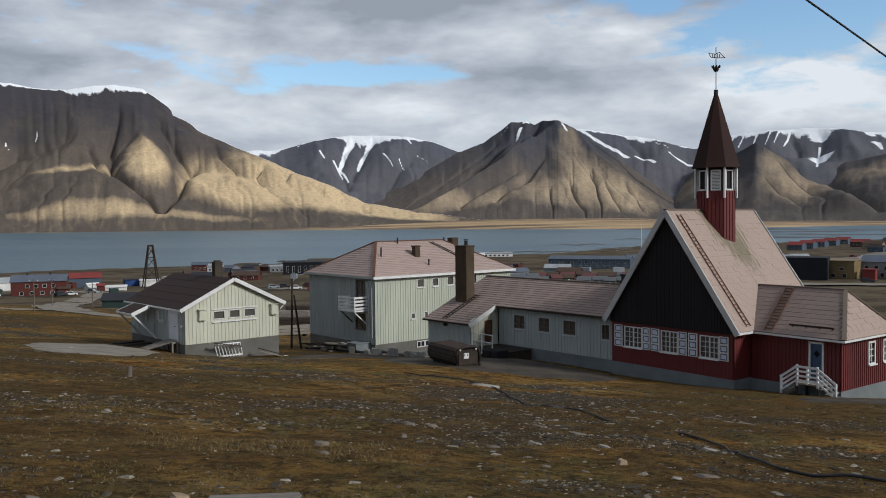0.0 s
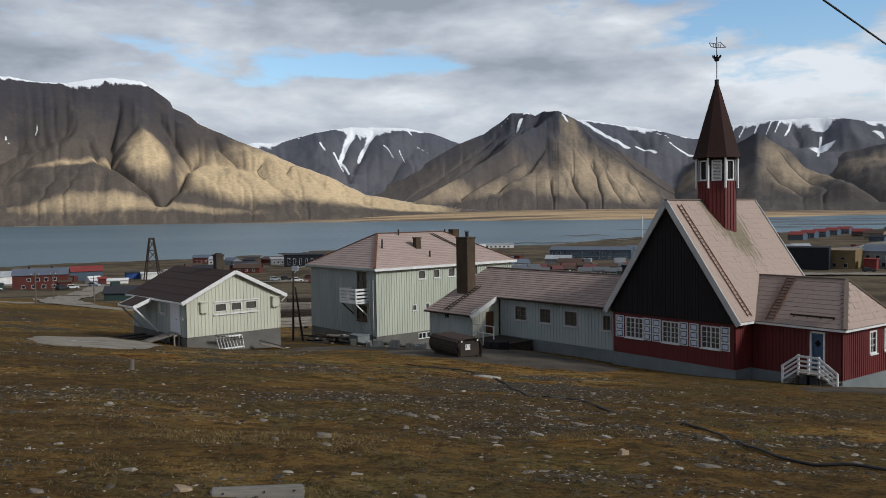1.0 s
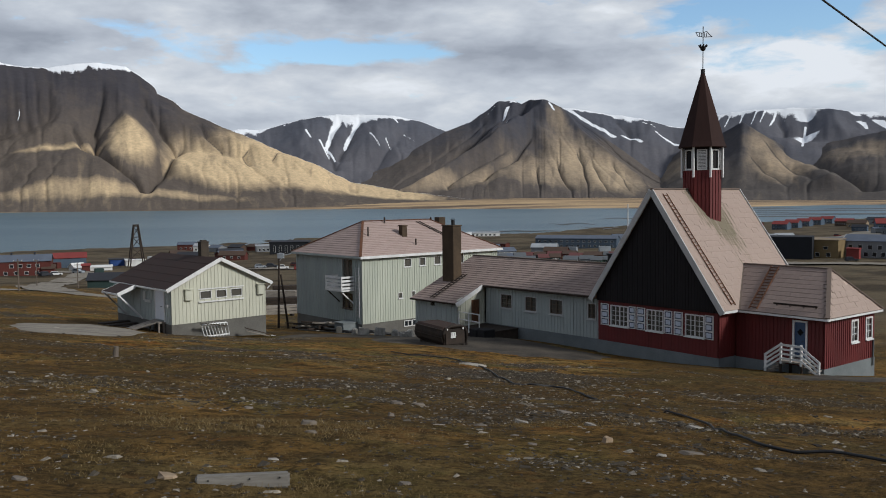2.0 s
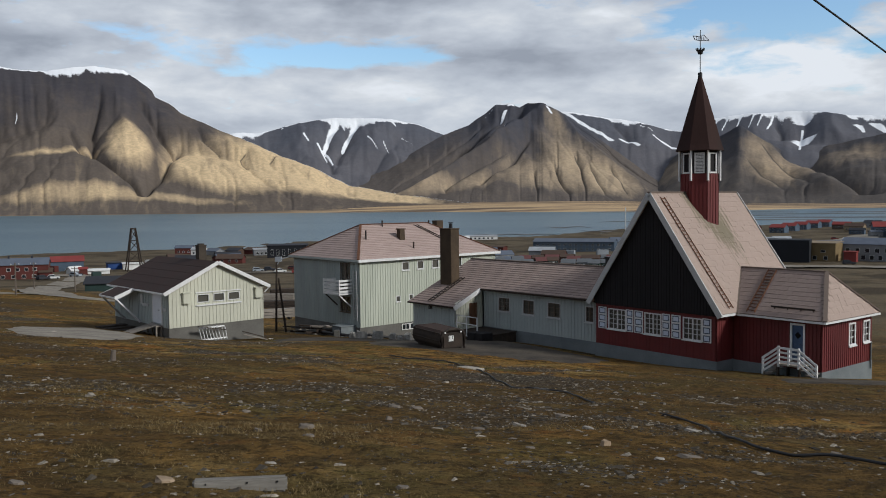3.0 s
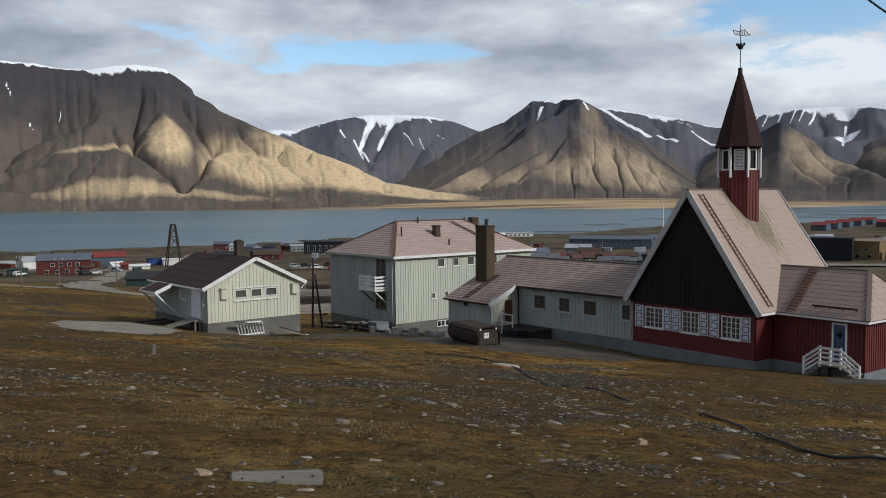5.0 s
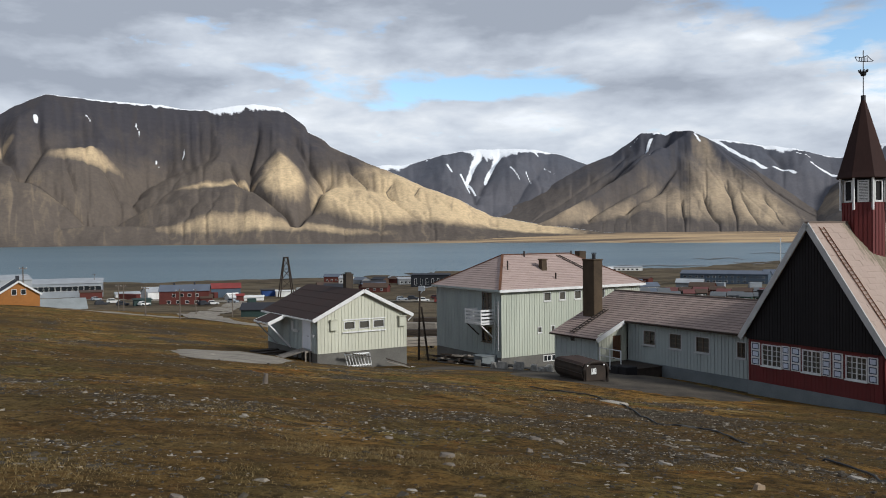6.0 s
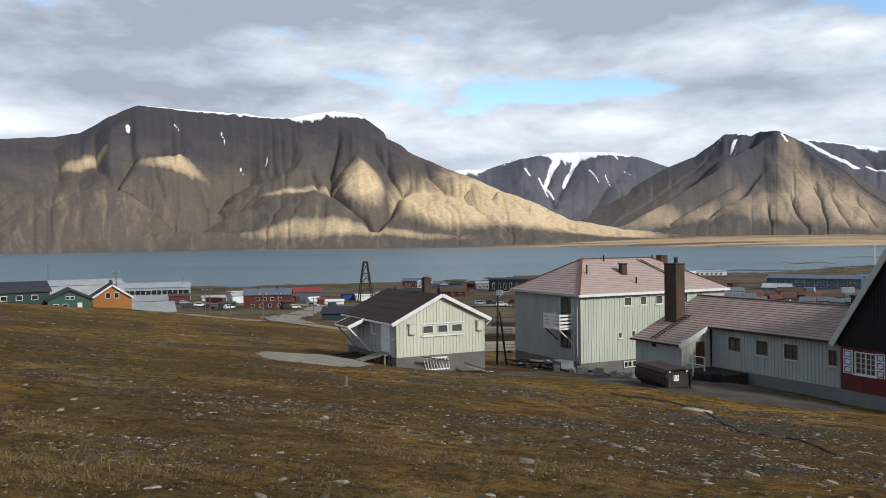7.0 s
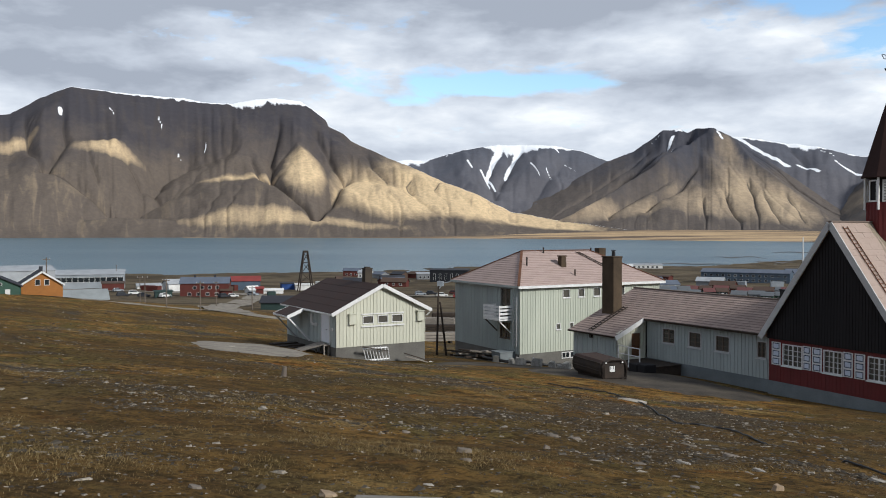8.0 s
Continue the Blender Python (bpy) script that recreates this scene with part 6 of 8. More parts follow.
    for i in range(5):
        box(bm, -1.6, 0.35, 5.2 + i * 0.75, 5.2 + i * 0.75 + 0.6, 0.15 + 0.08 * (i % 2), 0.35 + 0.08 * (i % 2))
    part("platform", bm, MAT_DARKWOOD, g, "dark rotten timber platform")


MAT_CHIMNEY_DARK = material("dark_chimney", (0.075, 0.06, 0.045), (0.04, 0.033, 0.028), 1.0, 12, 0.9, 0.3)
MAT_DOORWHITE = material("white_door_paint", (0.70, 0.72, 0.76), (0.58, 0.6, 0.64), 1.5, 30, 0.5, 0.04)
build_outbuilding()


# ---- town below ----
def paint(name, c, rough=0.75):
    return material(name, c, tuple(x * 0.7 for x in c), 0.25, 3.0, rough, 0.05)


T_ORANGE, T_GREEN, T_DKGREEN = paint("town_orange", (0.33, 0.14, 0.038)), paint("town_green", (0.05, 0.10, 0.075)), paint("town_dark_green", (0.035, 0.06, 0.055))
T_REDBROWN, T_BLUEGREY, T_GREY = paint("town_red_brown", (0.105, 0.032, 0.026)), paint("town_blue_grey", (0.08, 0.11, 0.15)), paint("town_grey", (0.22, 0.23, 0.24))
T_BLACK, T_BEIGE, T_OCHRE = paint("town_black", (0.018, 0.02, 0.025)), paint("town_beige", (0.26, 0.20, 0.13)), paint("town_ochre", (0.22, 0.16, 0.08))
T_WHITE, T_RED, T_SLATE = paint("town_white", (0.72, 0.72, 0.70)), paint("town_red_roof", (0.24, 0.05, 0.045)), paint("town_slate_roof", (0.12, 0.14, 0.18))
T_DARK, T_PALE, T_BROWN = paint("town_dark_roof", (0.04, 0.042, 0.05)), paint("town_pale_roof", (0.38, 0.40, 0.42)), paint("town_brown", (0.09, 0.06, 0.045))
T_STEEL, T_BLUE = paint("town_steel", (0.30, 0.33, 0.36), 0.4), paint("town_blue", (0.03, 0.07, 0.22))


def town_house(az, r, L, W, H, rise, wall_mat, roof_mat, label, turn=0.0, wins=(), trim=None, sink=0.3, door=None, chimneys=(), flat=False, over=0.35, name="house"):
    """A house at an azimuth and distance. Local x runs along the ridge, the front looks back up the hill when turn is 0.
    wins: (side 0-3, count, bottom, width, height, first, last); side 0 is the front, 1 the end to its right."""
    x, y = r * math.sin(radians(az)), r * math.cos(radians(az))
    h = root(name, pose(x, y, ground_z(x, y) - sink, 0, 0, -az + turn), label, "house", "houses of the town")
    sides = rect_sides(-L / 2, L / 2, -W / 2, W / 2)
    bm = bmesh.new()
    box(bm, -L / 2, L / 2, -W / 2, W / 2, -1.5, H)
    if not flat:
        for s in (-1, 1):
            x0, x1 = s * L / 2, s * (L / 2 - 0.1)
            v = [bm.verts.new(p) for p in ((x0, -W / 2, H), (x0, W / 2, H), (x0, 0, H + rise), (x1, -W / 2, H), (x1, W / 2, H), (x1, 0, H + rise))]
            for q in ((0, 1, 2), (3, 5, 4), (0, 2, 5, 3), (1, 4, 5, 2), (0, 3, 4, 1)):
                bm.faces.new([v[i] for i in q])
        bmesh.ops.recalc_face_normals(bm, faces=bm.faces[:])
    part("wall", bm, wall_mat, h)
    bm = bmesh.new()
    a, b, k = L / 2 + over, W / 2 + over, rise * over / (W / 2)
    if flat:
        hexa(bm, [(-a, -b, H), (a, -b, H), (a, b, H + rise), (-a, b, H + rise), (-a, -b, H + 0.25), (a, -b, H + 0.25), (a, b, H + rise + 0.25), (-a, b, H + rise + 0.25)])
    else:
        for s in (-1, 1):
            hexa(bm, [(-a, s * b, H - k), (a, s * b, H - k), (a, 0, H + rise), (-a, 0, H + rise), (-a, s * b, H - k + 0.2), (a, s * b, H - k + 0.2), (a, 0, H + rise + 0.2), (-a, 0, H + rise + 0.2)])
        bmesh.ops.recalc_face_normals(bm, faces=bm.faces[:])
    rf = part("roof", bm, roof_mat, h)
    if trim and not flat:
        for s in (-1, 1):
            for e in (-1, 1):
                bars("bargeboard", rf, trim, "", 0.08, 0.32, ((e * (a + 0.04), s * b, H - k + 0.1), (e * (a + 0.04), 0, H + rise + 0.1)))
    for cx in chimneys:
        simple("chimney", rf, T_DARK, "", (cx - 0.3, cx + 0.3, -0.3, 0.3, H + rise * 0.6, H + rise + 1.0))
    for s, n, z, w, ht, f0, f1 in wins:
        sd = sides[s]
        for i in range(n):
            c = sd.length * (f0 + (f1 - f0) * ((i + 0.5) / n))
            bm = bmesh.new()
            t = 0.07
            for q in ((c - w / 2 - t, c - w / 2, z - t, z + ht + t), (c + w / 2, c + w / 2 + t, z - t, z + ht + t), (c - w / 2, c + w / 2, z + ht, z + ht + t), (c - w / 2, c + w / 2, z - t, z)):
                sd.box(bm, q[0], q[1], 0.0, 0.09, q[2], q[3])
            wd = part("window", bm, T_WHITE, h)
            bm = bmesh.new()
            sd.box(bm, c - w / 2, c + w / 2, 0.0, 0.04, z, z + ht)
            part("pane", bm, MAT_GLASS, wd)
    if door:
        s, f, w, ht, m = door
        sd = sides[s]
        bm = bmesh.new()
        sd.box(bm, sd.length * f - w / 2, sd.length * f + w / 2, 0.0, 0.08, 0.3, 0.3 + ht)
        part("door", bm, m, h)
    return h


def car(az, r, turn, mat, label, scale=1.0):
    x, y = r * math.sin(radians(az)), r * math.cos(radians(az))
    c = root("car", pose(x, y, ground_z(x, y), 0, 0, -az + turn) @ Matrix.Scale(scale, 4), label, "car", "parked cars")
    bm = bmesh.new()
    hexa(bm, [(-2.1, -0.85, 0.3), (2.1, -0.85, 0.3), (2.1, 0.85, 0.3), (-2.1, 0.85, 0.3), (-2.1, -0.85, 1.0), (2.0, -0.85, 0.85), (2.0, 0.85, 0.85), (-2.1, 0.85, 1.0)])
    hexa(bm, [(-2.0, -0.8, 0.98), (0.9, -0.8, 0.9), (0.9, 0.8, 0.9), (-2.0, 0.8, 0.98), (-1.6, -0.65, 1.6), (0.2, -0.65, 1.6), (0.2, 0.65, 1.6), (-1.6, 0.65, 1.6)])
    bmesh.ops.bevel(bm, geom=bm.edges[:], offset=0.06, segments=2, affect="EDGES")
    part("body", bm, mat, c)
    bm = bmesh.new()
    hexa(bm, [(-1.85, -0.80, 1.05), (0.75, -0.80, 1.0), (0.75, 0.80, 1.0), (-1.85, 0.80, 1.05), (-1.55, -0.70, 1.5), (0.25, -0.70, 1.5), (0.25, 0.70, 1.5), (-1.55, 0.70, 1.5)])
    part("side_glass", bm, MAT_GLASS, c)
    for wx in (-1.3, 1.3):
        for wy in (-0.8, 0.8):
            bm = bmesh.new()
            tube(bm, [(wx, wy - 0.1, 0.33), (wx, wy + 0.1, 0.33)], 0.33, 10)
            part("wheel", bm, MAT_CABLE, c)


def utility_pole(az, r, h, label="grey wooden utility pole", arm=True, lean=0.0):
    x, y = r * math.sin(radians(az)), r * math.cos(radians(az))
    p = root("utility_pole", pose(x, y, ground_z(x, y) - 0.2, 0, lean, -az), label, "pole", "poles of the town")
    bm = bmesh.new()
    tube(bm, [(0, 0, -0.5), (0, 0, h * 0.5), (0, 0, h)], 0.14, 8, 0.09)
    part("pole", bm, MAT_POLE, p)
    if arm:
        bars("crossarm", p, MAT_POLE, "", 0.10, 0.12, ((-0.7, 0, h - 0.4), (0.7, 0, h - 0.4)))
        for s in (-0.6, 0.6):
            bm = bmesh.new()
            tube(bm, [(s, 0, h - 0.34), (s, 0, h - 0.12)], 0.05, 6)
            part("insulator", bm, T_WHITE, p)


MAT_POLE = material("pole_wood", (0.17, 0.14, 0.115), (0.09, 0.075, 0.06), 2.0, 20, 0.9, 0.2)
T_ROSE, T_LEAD = paint("town_faded_red_roof", (0.15, 0.062, 0.058)), paint("town_lead_roof", (0.13, 0.14, 0.15))
T_GREYROOF = paint("town_grey_roof", (0.27, 0.29, 0.29))
# beyond the brow
town_house(-43.2, 178, 26, 9, 2.5, 1.6, T_DKGREEN, T_DARK, "long low dark green building with a dark roof", 6, ((0, 9, 1.0, 1.0, 0.8, 0.05, 0.95),), sink=1.1)
town_house(-37.75, 174, 11, 7.4, 2.5, 1.75, T_GREEN, T_DARK, "green boarded house with a low gable and white windows", 92, ((3, 2, 1.0, 0.8, 0.8, 0.08, 0.5), (3, 2, 2.7, 0.6, 0.45, 0.40, 0.60)), sink=0.9, door=(3, 0.72, 0.8, 1.7, T_WHITE))
town_house(-35.35, 178, 9, 7.0, 3.6, 2.3, T_ORANGE, T_DARK, "bright orange house with white gable boards", 94, ((3, 2, 3.55, 0.75, 0.95, 0.28, 0.72), (2, 2, 1.6, 0.8, 0.8, 0.1, 0.6)), T_WHITE, sink=1.0, chimneys=(-1.5,))
town_house(-33.1, 236, 12.5, 10, 2.2, 2.2, T_GREY, T_GREYROOF, "low building under a large pale grey roof", 4, sink=1.0)
town_house(-34.2, 420, 54, 22, 6.4, 1.2, T_STEEL, T_PALE, "long steel hall with a band of glass", -5, ((0, 16, 3.2, 2.6, 2.0, 0.3, 0.99),), T_WHITE, flat=True)
town_house(-37.5, 400, 40, 18, 8.0, 1.5, T_PALE, T_PALE, "large pale grey harbour hall", 3, flat=True)
town_house(-41.2, 330, 20, 12, 5.5, 3, T_REDBROWN, T_SLATE, "dark red building with a grey roof", 10)
town_house(-31.2, 395, 9, 9, 3.4, 0.3, T_REDBROWN, T_BROWN, "low red-brown flat building", 0, flat=True)
town_house(-28.9, 410, 13, 8, 2.0, 0.8, T_WHITE, T_PALE, "low white boarded storage building", 5)
town_house(-27.3, 395, 11, 8, 3.6, 1.8, T_WHITE, T_PALE, "white shed with a pale roof", 20)
town_house(-28.2, 330, 6, 4, 2.6, 0.2, T_DKGREEN, T_DKGREEN, "dark green container shed", 8, flat=True, name="shed")
town_house(-25.55, 338, 18, 9, 5.6, 2.0, T_REDBROWN, T_SLATE, "two-storey red-brown house with white windows and a slate-blue roof", -6, ((0, 4, 3.4, 1.2, 1.1, 0.22, 0.84), (0, 4, 0.9, 1.2, 1.1, 0.10, 0.84)), sink=0.2, chimneys=(-4, 3.5), door=(0, 0.9, 1.1, 2.0, T_BROWN))
town_house(-24.2, 334, 4, 4, 2.6, 1.2, T_REDBROWN, T_BROWN, "small red-brown lean-to beside the house", -6, sink=0.2, name="shed")
town_house(-23.0, 400, 13, 10, 4.4, 1.9, T_BLUEGREY, T_RED, "blue-grey building with a red roof", 0)
town_house(-22.6, 372, 5, 4, 1.6, 1.4, T_WHITE, T_WHITE, "white peaked canvas tent shelter", 30, name="tent")
town_house(-21.6, 366, 13, 5, 1.7, 0.6, T_WHITE, T_WHITE, "long low white hall", -4)
town_house(-22.1, 360, 3, 3, 2.6, 0.6, T_REDBROWN, T_RED, "small red wooden kiosk hut", 0, name="shed")
town_house(-20.3, 400, 6, 4, 2.9, 0.3, T_BLUE, T_DARK, "dark blue steel storage container", 10, flat=True, name="container")
town_house(-19.2, 395, 8, 5, 2.8, 0.4, T_WHITE, T_WHITE, "white storage hall behind the trestle", 4, flat=True)
town_house(-20.75, 232, 9.6, 5, 2.6, 1.5, T_DKGREEN, T_DARK, "dark green boarded wooden shed", -14, sink=0.2, name="shed")
for az, w, m, rm in ((-14.1, 8, T_GREY, T_SLATE), (-12.8, 9, T_BROWN, T_DARK), (-11.7, 7, T_REDBROWN, T_BROWN)):
    town_house(az, 520, w, 7, 2.6, 1.4, m, rm, "small house near the shore", az * 3, sink=0.1)
town_house(-10.9, 500, 13, 8, 3.6, 0.5, T_GREY, T_PALE, "pale grey harbour shed", 6, ((0, 5, 1.0, 1.2, 1.2, 0.05, 0.95),), flat=True)
town_house(-9.4, 468, 21, 9, 6.8, 0.5, T_BLACK, T_DARK, "black timber building with ochre panels", -8, ((0, 6, 1.5, 1.1, 3.4, 0.05, 0.95),), flat=True)
town_house(-7.3, 470, 12, 9, 5.5, 0.5, T_BROWN, T_DARK, "dark brown flat annex building", -8, flat=True)
town_house(3.6, 690, 26, 10, 3.0, 0.6, T_WHITE, T_PALE, "long white harbour building", 4, ((0, 6, 0.8, 1.6, 1.2, 0.1, 0.9),), flat=True)
town_house(2.4, 640, 9, 9, 3.4, 1.5, T_WHITE, T_WHITE, "white rounded storage tent", 0, name="tent")
town_house(9.9, 490, 46, 13, 5.6, 1.6, T_BLUEGREY, T_SLATE, "long blue-grey building with two rows of windows", -10, ((0, 14, 3.5, 1.3, 1.0, 0.02, 0.98), (0, 14, 1.0, 1.3, 1.0, 0.02, 0.98)), sink=0.1)
town_house(13.2, 500, 18, 12, 5.0, 2.2, T_GREY, T_SLATE, "grey hall at the harbour", 14, ((0, 5, 1.2, 1.2, 1.2, 0.1, 0.9),))
town_house(14.8, 480, 14, 10, 5.5, 2.2, T_BLUEGREY, T_DARK, "dark wooden harbour building", -12)
# terraced rows
for az, r, w, m, rm, tn in ((5.6, 372, 9, T_GREY, T_SLATE, 8), (7.0, 378, 9, T_REDBROWN, T_ROSE, -10), (8.0, 360, 8, T_DKGREEN, T_ROSE, 8), (8.9, 385, 11, T_REDBROWN, T_ROSE, -8), (10.3, 372, 10, T_BROWN, T_ROSE, -8),
                            (11.6, 375, 10, T_REDBROWN, T_BROWN, -8), (12.9, 372, 10, T_REDBROWN, T_ROSE, -8), (10.0, 342, 10, T_GREY, T_LEAD, -6), (11.6, 340, 8, T_GREEN, T_LEAD, -6), (4.4, 365, 8, T_BLUEGREY, T_SLATE, 6), (6.3, 345, 8, T_GREY, T_LEAD, 4)):
    for k, other in ((-0.5, rm), (0.5, T_BROWN if rm is T_ROSE else T_LEAD)):
        town_house(az + k * math.degrees(w * 0.62 / r), r + 3 * k, w * 0.52, 6, 2.6, 1.2, m, other, "small terraced house with a low roof", tn, ((0, 2, 1.0, 1.0, 1.0, 0.08, 0.92),), sink=0.2, door=(0, 0.5, 0.8, 1.8, T_WHITE))
# right-hand side of the town
town_house(22.95, 396, 22, 12, 9.6, 0.2, T_BLACK, T_BLACK, "large black windowless building", -6, flat=True, over=0.05)
town_house(25.0, 404, 17, 10, 8.0, 0.5, T_OCHRE, T_BEIGE, "ochre timber-clad building beside the road", -18, ((0, 2, 4.2, 1.8, 1.0, 0.1, 0.9), (0, 3, 1.0, 1.6, 1.6, 0.1, 0.9)), flat=True)
town_house(28.2, 410, 26, 14, 7.5, 2.5, T_GREY, T_SLATE, "grey-roofed hall with a white end wall", -14, ((0, 6, 4.0, 1.6, 1.8, 0.05, 0.95), (0, 5, 1.0, 1.6, 1.8, 0.3, 0.95)), T_WHITE)
town_house(26.8, 398, 5, 3, 4.4, 0.2, T_RED, T_RED, "red flat-roofed entrance block", -14, flat=True)
for i in range(5):
    town_house(22.7 + i * 0.66, 800 + i * 48, 13, 11, 5.2, 2.6, T_BLUEGREY, T_RED, "dark blue apartment house with a red roof", -20, ((0, 4, 3.5, 1.4, 1.2, 0.05, 0.95), (0, 4, 1.0, 1.4, 1.2, 0.05, 0.95)))
for i in range(3):
    town_house(28.5 + i * 1.1, 700 - i * 8, 14, 11, 8.0, 3.4, T_BLUEGREY, T_RED, "dark blue apartment house with a red roof", 10, ((0, 4, 5.2, 1.4, 1.4, 0.05, 0.95), (0, 4, 1.8, 1.4, 1.4, 0.05, 0.95)))
for az, r, m, rm in ((21.0, 780, T_REDBROWN, T_BROWN), (27.0, 830, T_BEIGE, T_BROWN), (28.0, 960, T_GREY, T_DARK), (26.3, 900, T_BROWN, T_RED), (19.5, 820, T_REDBROWN, T_RED)):
    town_house(az, r, 16, 10, 5, 2.5, m, rm, "far low house of the town", -15, ((0, 4, 1.6, 1.4, 1.4, 0.05, 0.95),))
rt = random.Random(31)
TOWN_COLOURS = ((T_GREY, T_SLATE), (T_REDBROWN, T_BROWN), (T_BROWN, T_DARK), (T_BLUEGREY, T_DARK), (T_GREY, T_PALE), (T_DKGREEN, T_DARK), (T_BEIGE, T_BROWN), (T_REDBROWN, T_SLATE), (T_WHITE, T_PALE))
TOWN_WORDS = ("grey", "red-brown", "brown", "blue-grey", "pale grey", "dark green", "beige", "dark red", "white")
for i in range(46):
    az = rt.uniform(-17, 16) if i < 34 else rt.uniform(19, 31)
    r = rt.uniform(400, 600) if i < 34 else rt.uniform(480, 980)
    if -12 < az < -5 and r < 500 or 7 < az < 13 and r > 430 or r > shore_at(az) - 60:
        continue
    k = rt.randrange(len(TOWN_COLOURS))
    town_house(az, r, rt.uniform(6, 13), rt.uniform(5, 8), rt.uniform(2.4, 4.2), rt.uniform(0.6, 1.8), *TOWN_COLOURS[k], "small %s house among the harbour buildings" % TOWN_WORDS[k], rt.uniform(-25, 25), ((0, 3, 1.0, 1.1, 1.0, 0.08, 0.92),), sink=0.1)
for az, r, tn, m, lb, k in ((-30.6, 340, 10, T_DARK, "dark parked off-road car", 1.15), (-29.9, 355, 0, T_WHITE, "white van parked in the street", 1.2), (-30.9, 372, 20, T_STEEL, "silver car parked by the houses", 1.0), (-24.4, 328, 40, T_DARK, "dark pickup parked by the house", 1.1),
                            (-23.8, 330, 0, T_WHITE, "small white car parked outside", 1.0), (-22.5, 352, 5, T_DARK, "dark parked estate car", 1.1), (26.7, 380, 10, T_DARK, "dark car by the road", 1.2), (25.6, 560, 0, T_WHITE, "small white car parked outside", 1.3),
                            (24.8, 570, 30, T_WHITE, "small white car parked outside", 1.3), (23.0, 560, 10, T_WHITE, "white van parked in the street", 1.4), (25.9, 640, 0, T_RED, "small red car parked outside", 1.2), (-8.6, 330, 0, T_RED, "red van parked by the road", 1.6), (-9.9, 335, 0, T_WHITE, "small white car parked outside", 1.1)):
    car(az, r, tn, m, lb, k)
for az, r, h in ((-28.0, 165, 5.8), (-25.9, 158, 5.6), (-24.9, 250, 7.5), (-29.6, 240, 8), (-29.3, 236, 8), (-22.6, 205, 6), (-35.0, 185, 8.2), (-31.0, 420, 11), (-38.9, 420, 16)):
    utility_pole(az, r, h)


for i in range(44):
    az, r = rt.uniform(-31, 14), rt.uniform(325, 470)
    if -9 < az < 3 or r > shore_at(az) - 90:
        continue
    if i % 2:
        m, wd = rt.choice(((T_WHITE, "white"), (T_BLUE, "dark blue"), (T_REDBROWN, "dark red"), (T_STEEL, "grey"), (T_DKGREEN, "dark green")))
        x, y = r * math.sin(radians(az)), r * math.cos(radians(az))
        bm = bmesh.new()
        L = rt.choice((3.0, 6.0))
        box(bm, -L / 2, L / 2, -1.2, 1.2, -0.3, 2.4)
        for k in range(int(L / 0.5)):
            box(bm, -L / 2 + 0.1 + k * 0.5, -L / 2 + 0.35 + k * 0.5, -1.24, 1.24, 0.05, 2.3)
        thing("storage_container", bm, m, pose(x, y, ground_z(x, y), 0, 0, rt.uniform(-40, 40)), wd + " steel storage container in the town", "container", "containers of the town")
    else:
        m, wd = rt.choice(((T_WHITE, "white"), (T_DARK, "dark"), (T_STEEL, "silver"), (T_REDBROWN, "dark red")))
        car(az, r, rt.uniform(-60, 60), m, wd + " car parked in the town", 1.1)


# trestle tower of the old cableway
def trestle():
    x, y = 383 * math.sin(radians(-19.1)), 383 * math.cos(radians(-19.1))
    t = root("trestle_tower", pose(x, y, ground_z(x, y), 0, 0, 30), "old dark timber cableway trestle tower", "tower")
    legs = [(sx, sy) for sx in (-1, 1) for sy in (-1, 1)]
    for sx, sy in legs:
        bars("leg", t, MAT_DARKWOOD, "", 0.42, 0.42, ((sx * 3.3, sy * 2.6, -1), (sx * 0.85, sy * 0.8, 18)))
    for z in (4, 8.5, 13, 17.5):
        k = 1 - z / 18 * 0.72
        a, b = 3.25 * k, 2.5 * k
        for p, q in (((-a, -b, z), (a, -b, z)), ((a, -b, z), (a, b, z)), ((a, b, z), (-a, b, z)), ((-a, b, z), (-a, -b, z))):
            bars("girt", t, MAT_DARKWOOD, "", 0.22, 0.26, (p, q))
        if z < 15:
            k2 = 1 - (z + 4.5) / 18 * 0.72
            bars("brace", t, MAT_DARKWOOD, "", 0.25, 0.25, ((-a, -b, z), (3.25 * k2, -2.5 * k2, z + 4.5)), ((a, -b, z), (-3.25 * k2, -2.5 * k2, z + 4.5)))
    simple("head", t, MAT_DARKWOOD, "", (-1.1, 1.1, -1.0, 1.0, 17.8, 18.4))


trestle()


# twin pole with a lamp arm behind the outbuilding
def twin_pole():
    p = root("street_lamp", pose(-14.9, 84.0, ground_z(-14.9, 84.0), 0, 0, 10), "dark leaning twin pole with a lamp arm", "street lamp")
    for a, b in (((-0.35, 0, -1), (-0.15, 0, 7.0)), ((0.75, 0, -1), (0.0, 0, 5.4))):
        bm = bmesh.new()
        tube(bm, [a, b], 0.12, 8, 0.09)
        part("pole", bm, MAT_DARKWOOD, p)
    bm = bmesh.new()
    tube(bm, [(-0.15, 0, 6.7), (0.4, 0, 7.3), (1.6, 0, 7.6)], 0.045, 6)
    part("arm", bm, T_STEEL, p)
    simple("lamp_head", p, T_STEEL, "", (1.5, 2.1, -0.12, 0.12, 7.52, 7.68))


twin_pole()
bm = bmesh.new()
tube(bm, [(0, 0, 0), (0, 0, 13)], 0.07, 8, 0.045)
thing("flagpole", bm, T_WHITE, pose(17.6, 75.0, ground_z(17.6, 75.0)), "bare white flagpole behind the low wing", "flagpole")


